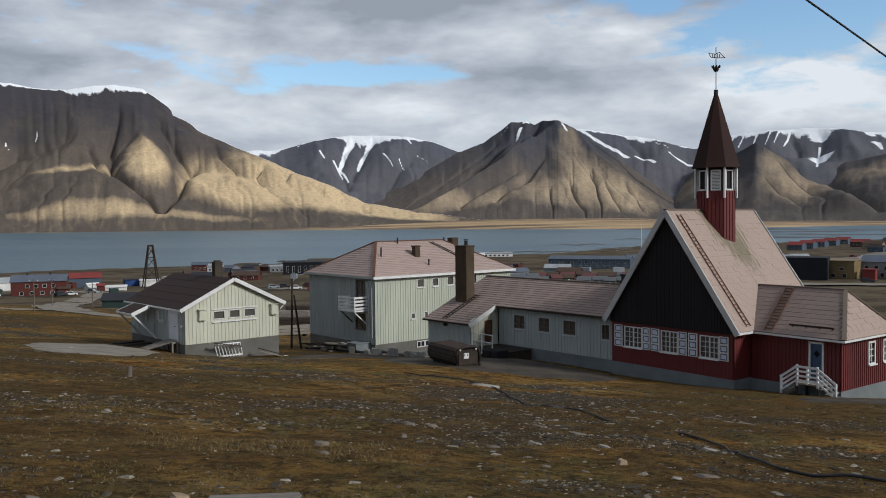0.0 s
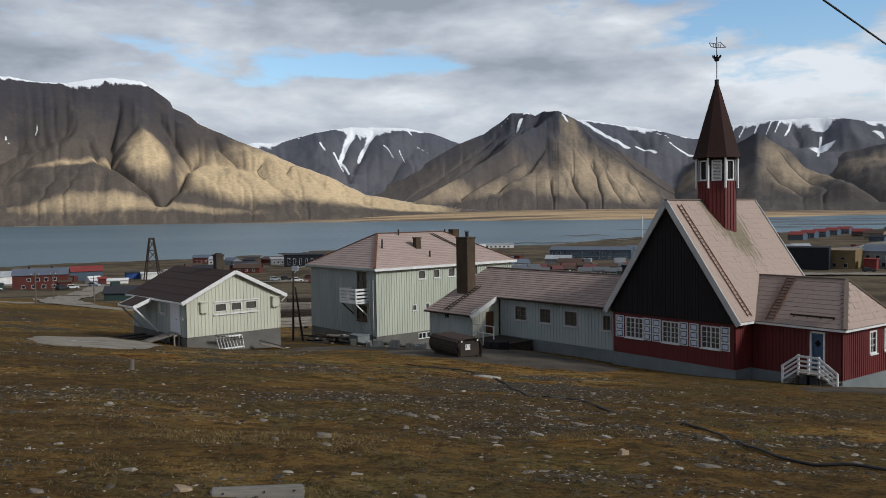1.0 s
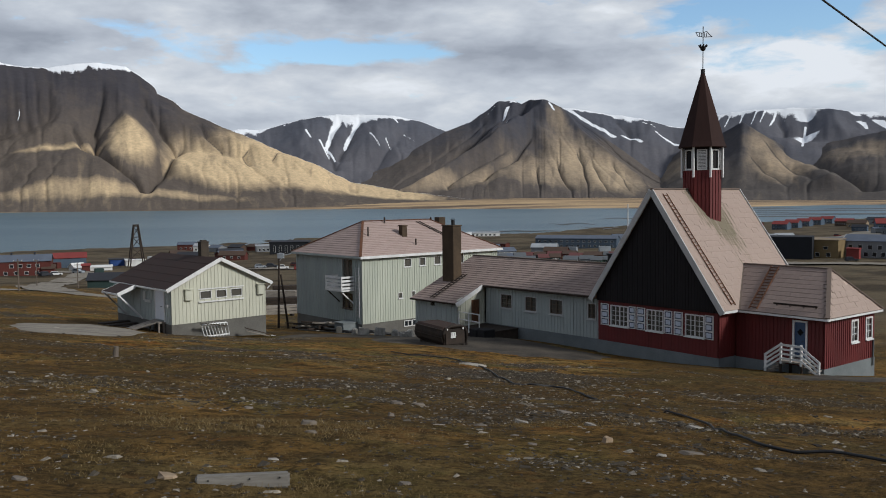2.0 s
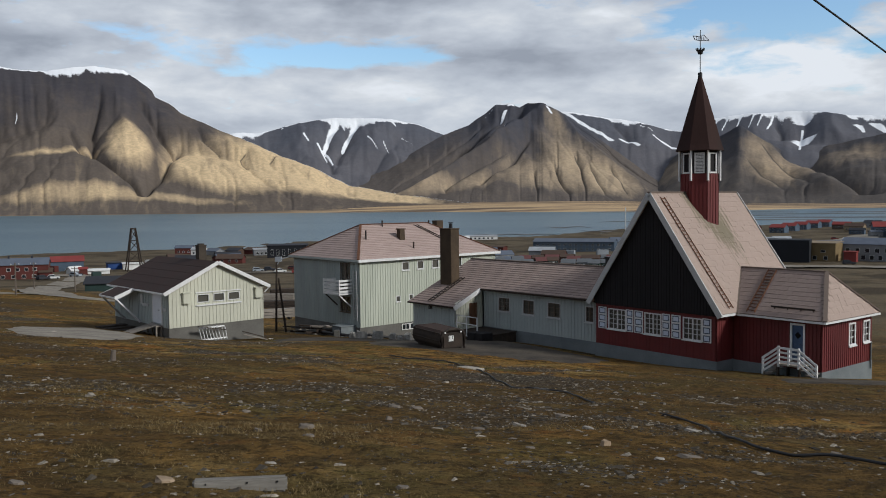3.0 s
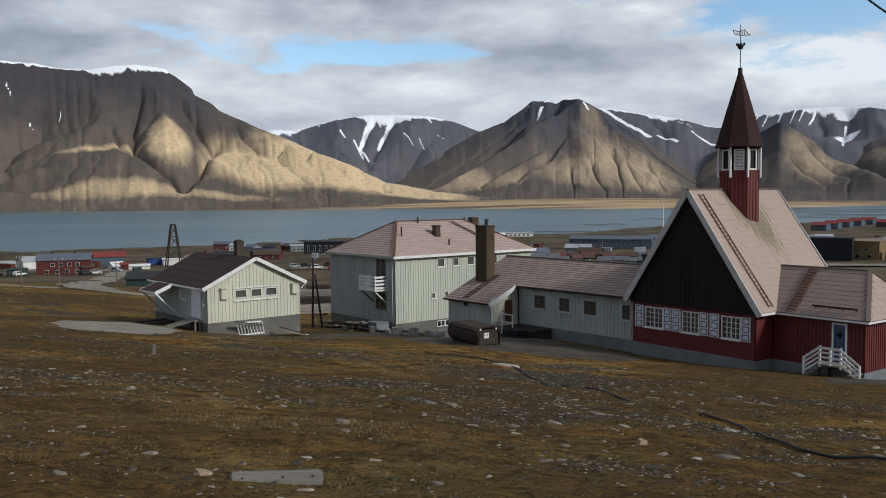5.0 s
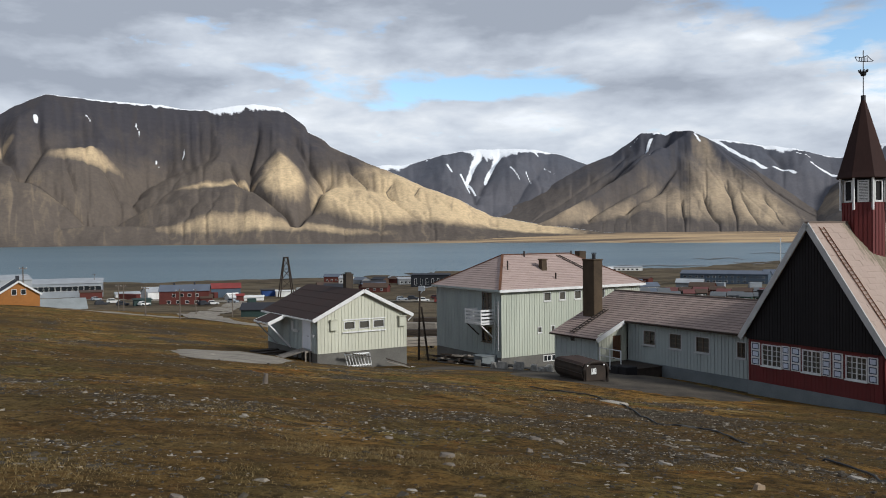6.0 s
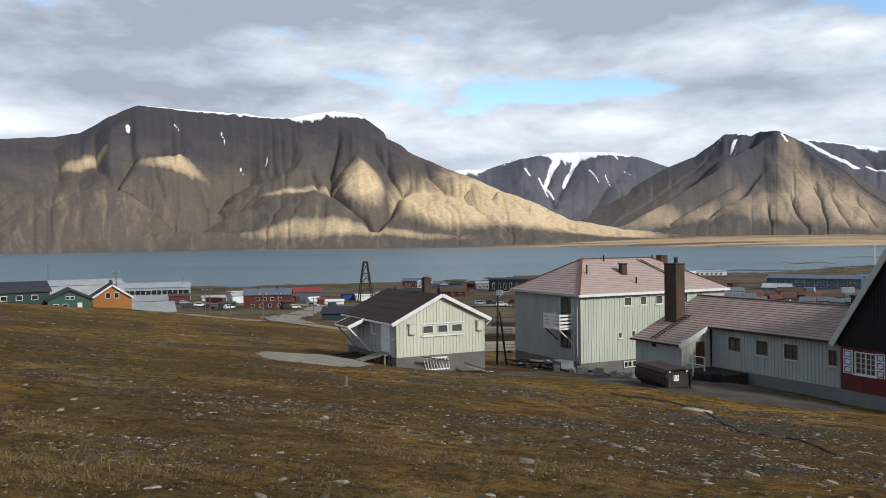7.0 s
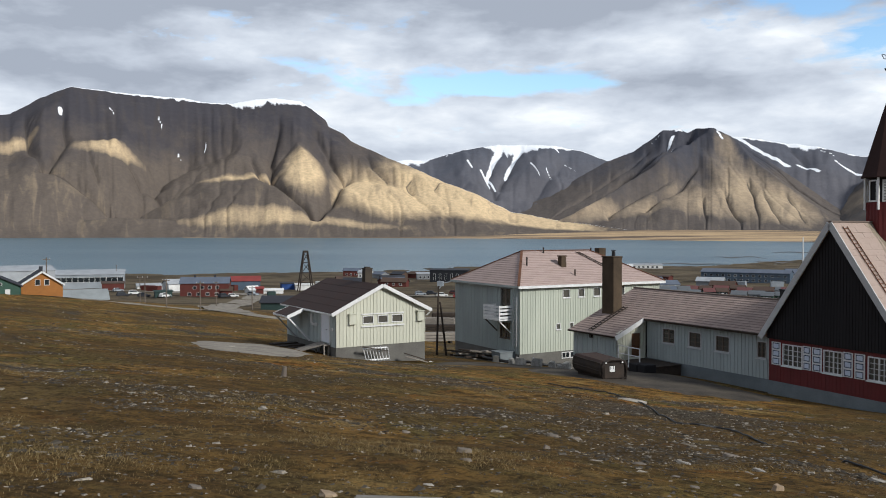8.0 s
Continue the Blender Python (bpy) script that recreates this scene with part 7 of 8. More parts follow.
# roads and gravel, laid over the ground
def ribbon(name, pts, width, mat, label, lift=0.10):
    pts = [Vector((p[0], p[1])) for p in pts]
    fine = []
    for i in range(len(pts) - 1):
        p0, p1, p2, p3 = pts[max(i - 1, 0)], pts[i], pts[i + 1], pts[min(i + 2, len(pts) - 1)]
        for k in range(24):
            t = k / 24
            fine.append(0.5 * (2 * p1 + (p2 - p0) * t + (2 * p0 - 5 * p1 + 4 * p2 - p3) * t * t + (3 * p1 - p0 - 3 * p2 + p3) * t ** 3))
    bm = bmesh.new()
    rows_ = []
    for i, p in enumerate(fine):
        d = (fine[min(i + 1, len(fine) - 1)] - fine[max(i - 1, 0)]).normalized()
        n = Vector((-d.y, d.x))
        w = width * (1 + 0.12 * noise.noise((p.x * 0.1, p.y * 0.1, 4)))
        rows_.append([bm.verts.new((q.x, q.y, ground_z(q.x, q.y) + lift)) for q in (p + n * w * (j / 6 - 0.5) for j in range(7))])
    for a, b in zip(rows_, rows_[1:]):
        for j in range(6):
            bm.faces.new((a[j], b[j], b[j + 1], a[j + 1]))
    bmesh.ops.recalc_face_normals(bm, faces=bm.faces[:])
    ob = new(name, mesh_from(name, bm, mat))
    if sum(p.normal.z for p in ob.data.polygons) < 0:
        ob.data.flip_normals()
    return tagged(ob, label, "road", kind="structure")


def patch(name, cx, cy, rx, ry, turn, mat, label, lift=0.05, seed=0.0):
    bm = bmesh.new()
    rings = []
    for i in range(15):
        row = []
        for k in range(64):
            t = 2 * math.pi * k / 64
            f = i / 14 * (1 + 0.22 * noise.noise((math.cos(t) * 1.6, math.sin(t) * 1.6, seed)) + 0.05 * noise.noise((math.cos(t) * 7, math.sin(t) * 7, seed)))
            a, b = rx * f * math.cos(t), ry * f * math.sin(t)
            x, y = cx + a * math.cos(radians(turn)) - b * math.sin(radians(turn)), cy + a * math.sin(radians(turn)) + b * math.cos(radians(turn))
            edge = smooth(1.0, 0.75, i / 14)
            row.append(bm.verts.new((x, y, ground_z(x, y) + lift * (edge * 1.6 - 0.6))))
        rings.append(row)
    for a, b in zip(rings, rings[1:]):
        for k in range(64):
            if a is rings[0]:
                continue
            f = bm.faces.new((a[k], b[k], b[(k + 1) % 64], a[(k + 1) % 64]))
            f.smooth = True
    bm.faces.new(rings[1][::1]).smooth = True
    bmesh.ops.recalc_face_normals(bm, faces=bm.faces[:])
    ob = new(name, mesh_from(name, bm, mat))
    if sum(p.normal.z for p in ob.data.polygons) < 0:
        ob.data.flip_normals()
    return tagged(ob, label, "ground", kind="structure")


MAT_DARKGRAVEL = material("dark_gravel", (0.092, 0.077, 0.058), (0.036, 0.030, 0.024), 0.6, 10, 0.95, 0.7, spread=0.36)
ribbon("road", ((-130, 120), (-95, 145), (-72, 150), (-58, 146), (-40, 150), (-15, 165), (20, 190)), 7.5, MAT_GRAVEL, "grey gravel road below the hill", 0.10)
ribbon("road", ((-66, 150), (-88, 190), (-106, 235), (-124, 300), (-140, 330), (-190, 330), (-260, 330)), 9, MAT_GRAVEL, "grey gravel road into the town", 0.16)
ribbon("road", ((55, 338), (105, 335), (140, 328), (166, 320), (215, 300)), 13, MAT_GRAVEL, "grey road in front of the town buildings", 0.5)
ribbon("road", ((150, 560), (215, 545), (280, 560), (340, 640), (400, 660)), 22, MAT_GRAVEL, "grey road and car park among the houses", 0.5)
ribbon("road", ((-100, 330), (-40, 330), (20, 320), (60, 330)), 9, MAT_GRAVEL, "grey road behind the houses", 0.3)
patch("gravel_pad", -21.6, 52.0, 4.4, 11.0, 22, MAT_GRAVEL, "pale gravel pad beside the outbuilding", 0.07, 3.0)
patch("gravel_yard", 2.6, 50.5, 11.0, 4.6, -50, MAT_DARKGRAVEL, "dark gravel yard along the low wing", 0.07, 8.0)
patch("gravel_yard", -4.5, 64.0, 9.0, 3.6, 35, MAT_DARKGRAVEL, "dark gravel along the house foundation", 0.07, 12.0)
patch("gravel_yard", 20.5, 37.6, 6.0, 1.8, 15, MAT_DARKGRAVEL, "dark gravel before the church steps", 0.06, 15.0)


# racks and stacks on the flat behind the outbuilding
def timber_stack(az, r, n, L, turn, mat, label):
    x, y = r * math.sin(radians(az)), r * math.cos(radians(az))
    k = root("timber_stack", pose(x, y, ground_z(x, y), 0, 0, turn), label, "timber stack", "timber stacks")
    for j in range(3):
        for i in range(n - j):
            simple("board", k, mat, "", (-L / 2 + 0.1 * ((i * 7 + j) % 3), L / 2 - 0.1 * ((i * 5 + j) % 3), i * 0.42 + j * 0.2, i * 0.42 + 0.36 + j * 0.2, 0.15 + j * 0.42, 0.15 + j * 0.42 + 0.36))
    for s in (-L / 3, L / 3):
        simple("bearer", k, MAT_DARKWOOD, "", (s - 0.15, s + 0.15, -0.2, n * 0.42, -0.3, 0.14))


timber_stack(-9.6, 150, 7, 9, 8, MAT_DARKWOOD, "stack of dark timber on the flat ground")
timber_stack(-10.6, 185, 7, 10, -4, MAT_WOOD, "stack of grey timber on the flat ground")
timber_stack(-9.0, 215, 8, 12, 12, MAT_DARKWOOD, "stack of dark timber beside the road")
timber_stack(-10.2, 125, 5, 6, 20, MAT_WOOD, "stack of grey boards behind the outbuilding")
ribbon("road", ((-60, 170), (-30, 178), (0, 200), (30, 240)), 8, MAT_GRAVEL, "grey gravel track behind the houses", 0.12)


# ---- yard and slope ----
MAT_RUST_LID = material("dull_rust", (0.062, 0.038, 0.029), (0.03, 0.021, 0.017), 2.5, 30, 0.85, 0.2)


def roll_off_skip():
    """Hook-lift waste container: bulging steel body, rusty lid, arched end frame with a marked plate, runners and rollers."""
    a, b = Vector((-0.72, 50.3, 0)), Vector((0.86, 47.5, 0))
    d = (b - a).normalized()
    c = (a + b) / 2 + Vector((d.y, -d.x, 0)) * -0.55
    L = (b - a).length
    z = min(ground_z(c.x, c.y), ground_z(a.x, a.y))
    k = root("waste_container", pose(c.x, c.y, z + 0.08, 0, 0, math.degrees(math.atan2(d.y, d.x))), "dark rusty steel waste container with a lid", "container")
    h = L / 2
    bm = bmesh.new()
    section = ((-0.62, 0.16), (-0.84, 0.42), (-0.86, 0.80), (-0.78, 1.08), (0.78, 1.08), (0.86, 0.80), (0.84, 0.42), (0.62, 0.16))
    rings = [[bm.verts.new((x, y, q)) for y, q in section] for x in (-h + 0.12, -h, h)]
    for v in rings[0]:
        v.co.y *= 0.94
        v.co.x -= 0.10
    for p, q in zip(rings, rings[1:]):
        for i in range(8):
            bm.faces.new((p[i], p[(i + 1) % 8], q[(i + 1) % 8], q[i]))
    bm.faces.new(rings[0][::-1])
    bm.faces.new(rings[-1])
    bmesh.ops.recalc_face_normals(bm, faces=bm.faces[:])
    part("body", bm, MAT_RUST, k)
    bm = bmesh.new()
    hexa(bm, [(-h, -0.80, 1.09), (h - 0.05, -0.80, 1.09), (h - 0.05, 0.80, 1.09), (-h, 0.80, 1.09), (-h + 0.1, -0.66, 1.20), (h - 0.1, -0.66, 1.20), (h - 0.1, 0.66, 1.20), (-h + 0.1, 0.66, 1.20)])
    part("lid", bm, MAT_RUST_LID, k, "reddish rusty lid")
    bars("rim", k, MAT_RUST, "", 0.06, 0.07, ((-h, -0.83, 1.05), (h, -0.83, 1.05)))
    bars("rim", k, MAT_RUST, "", 0.05, 0.06, ((-h, -0.88, 0.62), (h, -0.88, 0.62)))
    for y in (-0.5, 0.5):
        bars("runner", k, MAT_RUST, "", 0.12, 0.18, ((-h + 0.1, y, 0.09), (h + 0.1, y, 0.09)))
    bm = bmesh.new()
    arch = [(h + 0.05, -0.72, 0.05), (h + 0.05, -0.76, 0.85), (h + 0.05, -0.62, 1.12), (h + 0.05, -0.3, 1.24), (h + 0.05, 0.3, 1.24), (h + 0.05, 0.62, 1.12), (h + 0.05, 0.76, 0.85), (h + 0.05, 0.72, 0.05)]
    tube(bm, arch, 0.09, 6)
    part("end_frame", bm, MAT_RUST, k, "arched steel end frame")
    simple("end_plate", k, MAT_RUST, "", (h + 0.005, h + 0.05, -0.62, 0.62, 0.22, 1.08))
    simple("sign", k, MAT_WHITE, "small white sign plate", (h + 0.056, h + 0.066, -0.30, 0.02, 0.58, 0.90))
    for y in (-0.24, -0.06):
        bars("mark", k, MAT_CABLE, "black bar on the plate", 0.05, 0.012, ((h + 0.072, y, 0.72), (h + 0.072, y, 0.88)))
    for y in (-0.58, 0.46):
        bm = bmesh.new()
        tube(bm, [(h + 0.14, y, 1.10), (h + 0.16, y, 1.10)], 0.05, 8)
        part("reflector", bm, MAT_WHITE, k, "white reflector")


roll_off_skip()


def plank_thing(name, p, q, w, h, mat, label, category="timber", lift=0.0):
    p, q = Vector(p), Vector(q)
    bm = bmesh.new()
    beam(bm, p, q, w, h)
    bmesh.ops.bevel(bm, geom=bm.edges[:], offset=min(w, h) * 0.12, segments=1, affect="EDGES")
    c = (p + q) / 2
    for v in bm.verts:
        v.co -= c
    return thing(name, bm, mat, Matrix.Translation(c + Vector((0, 0, lift))), label, category)


def on_ground(x, y, up=0.0):
    return Vector((x, y, ground_z(x, y) + up))


# squared timber lying in the grass, with bolt heads
def timber():
    p, q = on_ground(-2.24, 7.86), on_ground(-1.38, 8.02)
    p.z, q.z = 0.5 * (p.z + q.z) + 0.070, 0.5 * (p.z + q.z) + 0.045
    d = (q - p)
    r = root("squared_timber", Matrix.Translation(p) @ d.to_track_quat("X", "Z").to_matrix().to_4x4(), "weathered grey squared timber lying on the ground", "timber")
    bm = bmesh.new()
    L = d.length
    box(bm, 0, L, -0.06, 0.05, -0.10, 0.045)
    bmesh.ops.bevel(bm, geom=bm.edges[:], offset=0.018, segments=2, affect="EDGES")
    for v in bm.verts:
        v.co += Vector((0, 0.008 * noise.noise(v.co * 4), 0.008 * noise.noise(v.co * 5)))
    part("beam", bm, MAT_TIMBER, r)
    for x in (0.12, 0.5, 0.78):
        bm = bmesh.new()
        tube(bm, [(x, -0.058, 0.01), (x, -0.068, 0.01)], 0.009, 8)
        part("bolt", bm, MAT_METAL, r)


MAT_TIMBER = material("grey_timber", (0.25, 0.235, 0.21), (0.12, 0.11, 0.095), 3.0, 45, 0.85, 0.5, streak=(0.12, 1, 1))
timber()


def stone_mesh(bm, c, sx, sy, sz, turn, tilt, seed):
    """A split, angular stone."""
    rnd = random.Random(seed)
    n = 7
    m = Matrix.Translation(c) @ Euler((radians(tilt), radians(tilt * 0.6), radians(turn))).to_matrix().to_4x4()
    base, top = [], []
    for i in range(n):
        a = 2 * math.pi * (i + 0.35 * rnd.uniform(-1, 1)) / n
        r = rnd.uniform(0.7, 1.0)
        base.append(bm.verts.new(m @ Vector((sx * r * math.cos(a), sy * r * math.sin(a), -sz * 0.8))))
        r2 = r * rnd.uniform(0.6, 0.95)
        top.append(bm.verts.new(m @ Vector((sx * r2 * math.cos(a), sy * r2 * math.sin(a), sz * rnd.uniform(0.5, 1.0)))))
    for i in range(n):
        bm.faces.new((base[i], base[(i + 1) % n], top[(i + 1) % n], top[i]))
    bm.faces.new(top)
    bm.faces.new(base[::-1])


def stone(x, y, size, flat=0.25, long=1.6, turn=0.0, mat=None, label="pale angular stone lying in the tundra"):
    bm = bmesh.new()
    size *= 0.66
    stone_mesh(bm, Vector((0, 0, 0)), size * long / 2, size / 2, size * flat, 0, 6, int(x * 37 + y * 91))
    p = on_ground(x, y, size * flat * 0.35)
    thing("stone", bm, mat or MAT_STONE, Matrix.Translation(p) @ pose(0, 0, 0, -6, 3, turn), label, "stone", "larger stones on the slope")


MAT_STONE_TAN = material("tan_stone", (0.36, 0.27, 0.18), (0.20, 0.15, 0.10), 3, 20, 0.9, 0.3)
MAT_STONE_PALE = material("whitish_stone", (0.38, 0.35, 0.30), (0.22, 0.20, 0.17), 3, 20, 0.9, 0.3)
stone(-3.23, 14.71, 0.22)
stone(-1.77, 11.97, 0.24, 0.3, 1.8, 20)
stone(-2.34, 11.42, 0.16)
stone(-1.56, 10.78, 0.18, 0.15, 1.8)
stone(-2.52, 7.95, 0.26, 0.16, 1.7, -8, MAT_STONE_TAN, "flat tan stone beside the timber")
stone(-0.70, 16.47, 0.30, 0.2, 1.6)
stone(-0.26, 16.6, 0.28, 0.2, 1.7)
stone(1.59, 14.5, 0.22, 0.2, 2.6, -35, MAT_STONE_PALE, "long whitish stone on the slope")
stone(2.70, 14.13, 0.22, 0.2, 2.8, -35, MAT_STONE_PALE, "long whitish stone on the slope")
stone(2.49, 11.79, 0.22, 0.4, 1.5, 0, MAT_STONE_TAN, "rounded tan stone on the slope")
stone(4.74, 14.91, 0.26, 0.2, 2.8, -30, MAT_STONE_PALE, "long whitish stone beside the cable")
stone(3.51, 11.16, 0.30, 0.12, 2.4, -8)
stone(1.32, 11.07, 0.15, 0.2, 1.6)
stone(0.81, 13.83, 0.22, 0.15, 2.0)
stone(1.21, 12.2, 0.16, 0.15, 1.8)
stone(1.45, 31.6, 0.8, 0.12, 2.6, 0, MAT_STONE_PALE, "wide pale slab where the cable starts")
stone(-0.27, 8.05, 0.16, 0.2, 1.8)
stone(2.58, 16.08, 0.34, 0.15, 2.0, -25)
stone(5.9, 12.06, 0.2, 0.3, 1.8)
stone(-0.72, 14.61, 0.2, 0.4, 1.3)
stone(1.81, 10.84, 0.12, 0.2, 1.8)
stone(2.91, 10.52, 0.16, 0.2, 1.8, 0, MAT_STONE_PALE, "small whitish stone on the slope")
stone(-1.77, 9.22, 0.12, 0.2, 2.2, 0, MAT_STONE_PALE, "small whitish stone on the slope")
stone(-3.74, 7.55, 0.16, 0.2, 1.8)
stone(7.98, 22.25, 0.3, 0.15, 3.5, -10)
stone(-20.87, 47.0, 0.5, 0.3, 1.6, 0, MAT_STONE_PALE, "whitish stone at the gravel pad")
# boulders against the house foundation
MAT_BOULDER = material("grey_boulder", (0.40, 0.385, 0.35), (0.18, 0.17, 0.15), 2.0, 16, 0.9, 0.4)
for i, (x, y, s) in enumerate(((-5.4, 67.2, 1.0), (-4.2, 67.6, 1.2), (-3.0, 68.4, 0.9), (-1.8, 69.3, 1.1), (-0.9, 70.0, 0.9), (-6.2, 68.0, 0.8), (-2.4, 68.0, 0.6))):
    stone(x, y, s * 1.45, 0.52, 1.15, i * 50, MAT_BOULDER, "grey boulder against the house foundation")

# weathered stump
bm = bmesh.new()
tube(bm, [(0, 0, -0.15), (0.01, 0, 0.14), (0.03, 0.01, 0.34)], 0.10, 9, 0.07)
thing("wooden_stump", bm, MAT_POLE, Matrix.Translation(on_ground(-9.75, 26.0)), "short weathered wooden stump in the grass", "stump")

# cable lying down the slope
bm = bmesh.new()
pts = ((-2.0, 41.5), (-0.44, 38.96), (0.95, 37.1), (1.55, 33.8), (2.16, 27.1), (2.67, 23.6), (3.52, 23.4), (3.87, 20.6), (4.17, 19.1), (4.62, 18.0), (5.12, 17.2), (5.31, 16.0), (4.91, 13.7), (4.95, 12.6), (5.27, 12.1), (5.79, 11.8), (6.1, 11.2), (6.9, 10.6), (9.0, 10.0))
line = []
for i in range(len(pts) - 1):
    p0, p1, p2, p3 = (Vector(pts[j]) for j in (max(i - 1, 0), i, i + 1, min(i + 2, len(pts) - 1)))
    for k in range(10):
        t = k / 10
        q = 0.5 * (2 * p1 + (p2 - p0) * t + (2 * p0 - 5 * p1 + 4 * p2 - p3) * t * t + (3 * p1 - p0 - 3 * p2 + p3) * t ** 3)
        hide = -0.06 if 20.0 > q.y > 17.6 else 0.0
        line.append(on_ground(q.x, q.y, 0.035 + hide + 0.02 * noise.noise((q.x * 2, q.y * 2, 0))))
tube(bm, line, 0.024, 8)
thing("ground_cable", bm, MAT_CABLE, Matrix.Identity(4), "black cable lying across the tundra slope", "cable")

# overhead wire between two poles outside the view
bm = bmesh.new()
a, b = Vector((5.35, 12.55, 3.21)), Vector((7.77, 14.87, 2.78))
d = b - a
tube(bm, [a + d * k for k in (-7, -4, -2, -1, 0, 1, 2, 4, 8, 12)], 0.016, 8)
thing("overhead_wire", bm, MAT_CABLE, Matrix.Identity(4), "black overhead wire strung between poles", "cable")
for k, hgt in ((-7, 0), (12, 0)):
    e = a + d * k
    g = ground_z(e.x, e.y)
    bm = bmesh.new()
    tube(bm, [(0, 0, -0.5), (0, 0, e.z - g + 0.2)], 0.13, 10, 0.10)
    thing("utility_pole", bm, MAT_POLE, pose(e.x, e.y, g), "wooden pole carrying the overhead wire", "pole")


# ---- clutter round the buildings ----
def leaning_fence():
    m = pose(-18.18, 58.13, -9.3, 0, 0, 40.9)
    f = root("fence_panel", m @ pose(2.3, -0.75, -0.22, -28, 0, 0), "white picket panel leaning on the foundation", "fence")
    for z in (0.12, 1.0):
        bars("rail", f, MAT_WHITE, "", 0.05, 0.09, ((0, 0, z), (2.0, 0, z)))
    for i in range(9):
        x = 0.05 + i * 0.235
        bars("slat", f, MAT_WHITE, "", 0.09, 0.03, ((x + 0.02, -0.04, 0.0), (x - 0.02 + 0.1 * (i > 6), -0.04, 1.08 - 0.1 * (i > 6))))
    plank_thing("old_plank", m @ Vector((2.2, -0.5, 0.85)), m @ Vector((4.2, -0.7, 0.45)), 0.25, 0.05, MAT_DARKWOOD, "dark old plank on the picket panel")
    plank_thing("old_plank", m @ Vector((5.6, -0.6, 0.15)), m @ Vector((7.3, -1.0, -0.45)), 0.3, 0.06, MAT_DARKWOOD, "dark plank lying by the foundation")
    plank_thing("old_plank", m @ Vector((5.5, -0.9, -0.02)), m @ Vector((7.2, -1.3, -0.55)), 0.2, 0.06, MAT_WOOD, "grey plank lying by the foundation")
    plank_thing("broken_board", m @ Vector((7.6, -0.8, -0.6)), m @ Vector((8.4, -1.2, -0.75)), 0.2, 0.04, MAT_WHITE, "broken white board on the ground")


leaning_fence()
rnd = random.Random(4)
hm = pose(-5.77, 70.09, -11.0, 0, 0, 39.7)
for i in range(16):
    c = hm @ Vector((-1.3 + rnd.uniform(-0.6, 0.5), 3.5 + rnd.uniform(-0.5, 5.5), 0))
    a = rnd.uniform(0, 3.1)
    p, q = on_ground(c.x - math.cos(a), c.y - math.sin(a), 0.10 + 0.05 * i), on_ground(c.x + math.cos(a), c.y + math.sin(a), 0.10 + 0.05 * i)
    plank_thing("scrap_timber", p, q, rnd.uniform(0.12, 0.3), rnd.uniform(0.06, 0.2), rnd.choice((MAT_DARKWOOD, MAT_WOOD, MAT_DARKWOOD)), "dark scrap timber piled by the house")
for i, (x, y) in enumerate(((-1.9, 0.6),)):
    c = hm @ Vector((x, y, 0))
    bm = bmesh.new()
    box(bm, -0.24, 0.24, -0.2, 0.2, 0, 0.6 + 0.1 * i)
    bmesh.ops.bevel(bm, geom=bm.edges[:], offset=0.05, segments=2, affect="EDGES")
    thing("concrete_block", bm, MAT_CONCRETE, Matrix.Translation(on_ground(c.x, c.y, -0.05)) @ pose(0, 0, 0, 0, 0, 20 * i), "grey concrete block beside the house", "block")
bm = bmesh.new()
tube(bm, [on_ground(*(hm @ Vector((x, y, 0))).xy, 0.22 + 0.1 * math.sin(x * 2)) for x, y in ((-2.2, 2.2), (-1.2, 0.2), (0.4, -0.9), (2.0, -1.2), (3.6, -1.0), (4.4, -0.5))], 0.12, 10)
thing("black_pipe", bm, MAT_CABLE, Matrix.Identity(4), "thick black pipe along the foundation", "pipe")
wm = pose(3.52, 57.49, -9.0, 0, 0, -49.8)
for x in (2.2, 2.9):
    c = wm @ Vector((x, -2.5, 0))
    bm = bmesh.new()
    box(bm, -0.45, 0.45, -0.4, 0.4, 0, 0.62)
    bmesh.ops.bevel(bm, geom=bm.edges[:], offset=0.04, segments=1, affect="EDGES")
    thing("dark_crate", bm, MAT_TAR, Matrix.Translation(on_ground(c.x, c.y, -0.03)) @ pose(0, 0, 0, 0, 0, 35), "black crate beside the deck", "crate")


# ---- gravel and grass of the slope ----
def island_material(name, a, b, c, rough=0.9):
    m = bpy.data.materials.new(name)
    m.use_nodes = True
    t = m.node_tree
    geo = t.nodes.new("ShaderNodeNewGeometry").outputs["Random Per Island"]
    col = ramp(t, geo, (0.0, a), (0.72, b), (1.0, c))
    co = t.nodes.new("ShaderNodeTexCoord").outputs["Object"]
    n = noise_tex(t, co, 25.0, 4.0)
    col = mix(t, ramp(t, n, (0.35, 0.5), (0.65, 0.0)), col, a)
    bs = t.nodes["Principled BSDF"]
    t.links.new(col, bs.inputs["Base Color"])
    bs.inputs["Roughness"].default_value = rough
    bs.inputs["Specular IOR Level"].default_value = 0.1
    return m


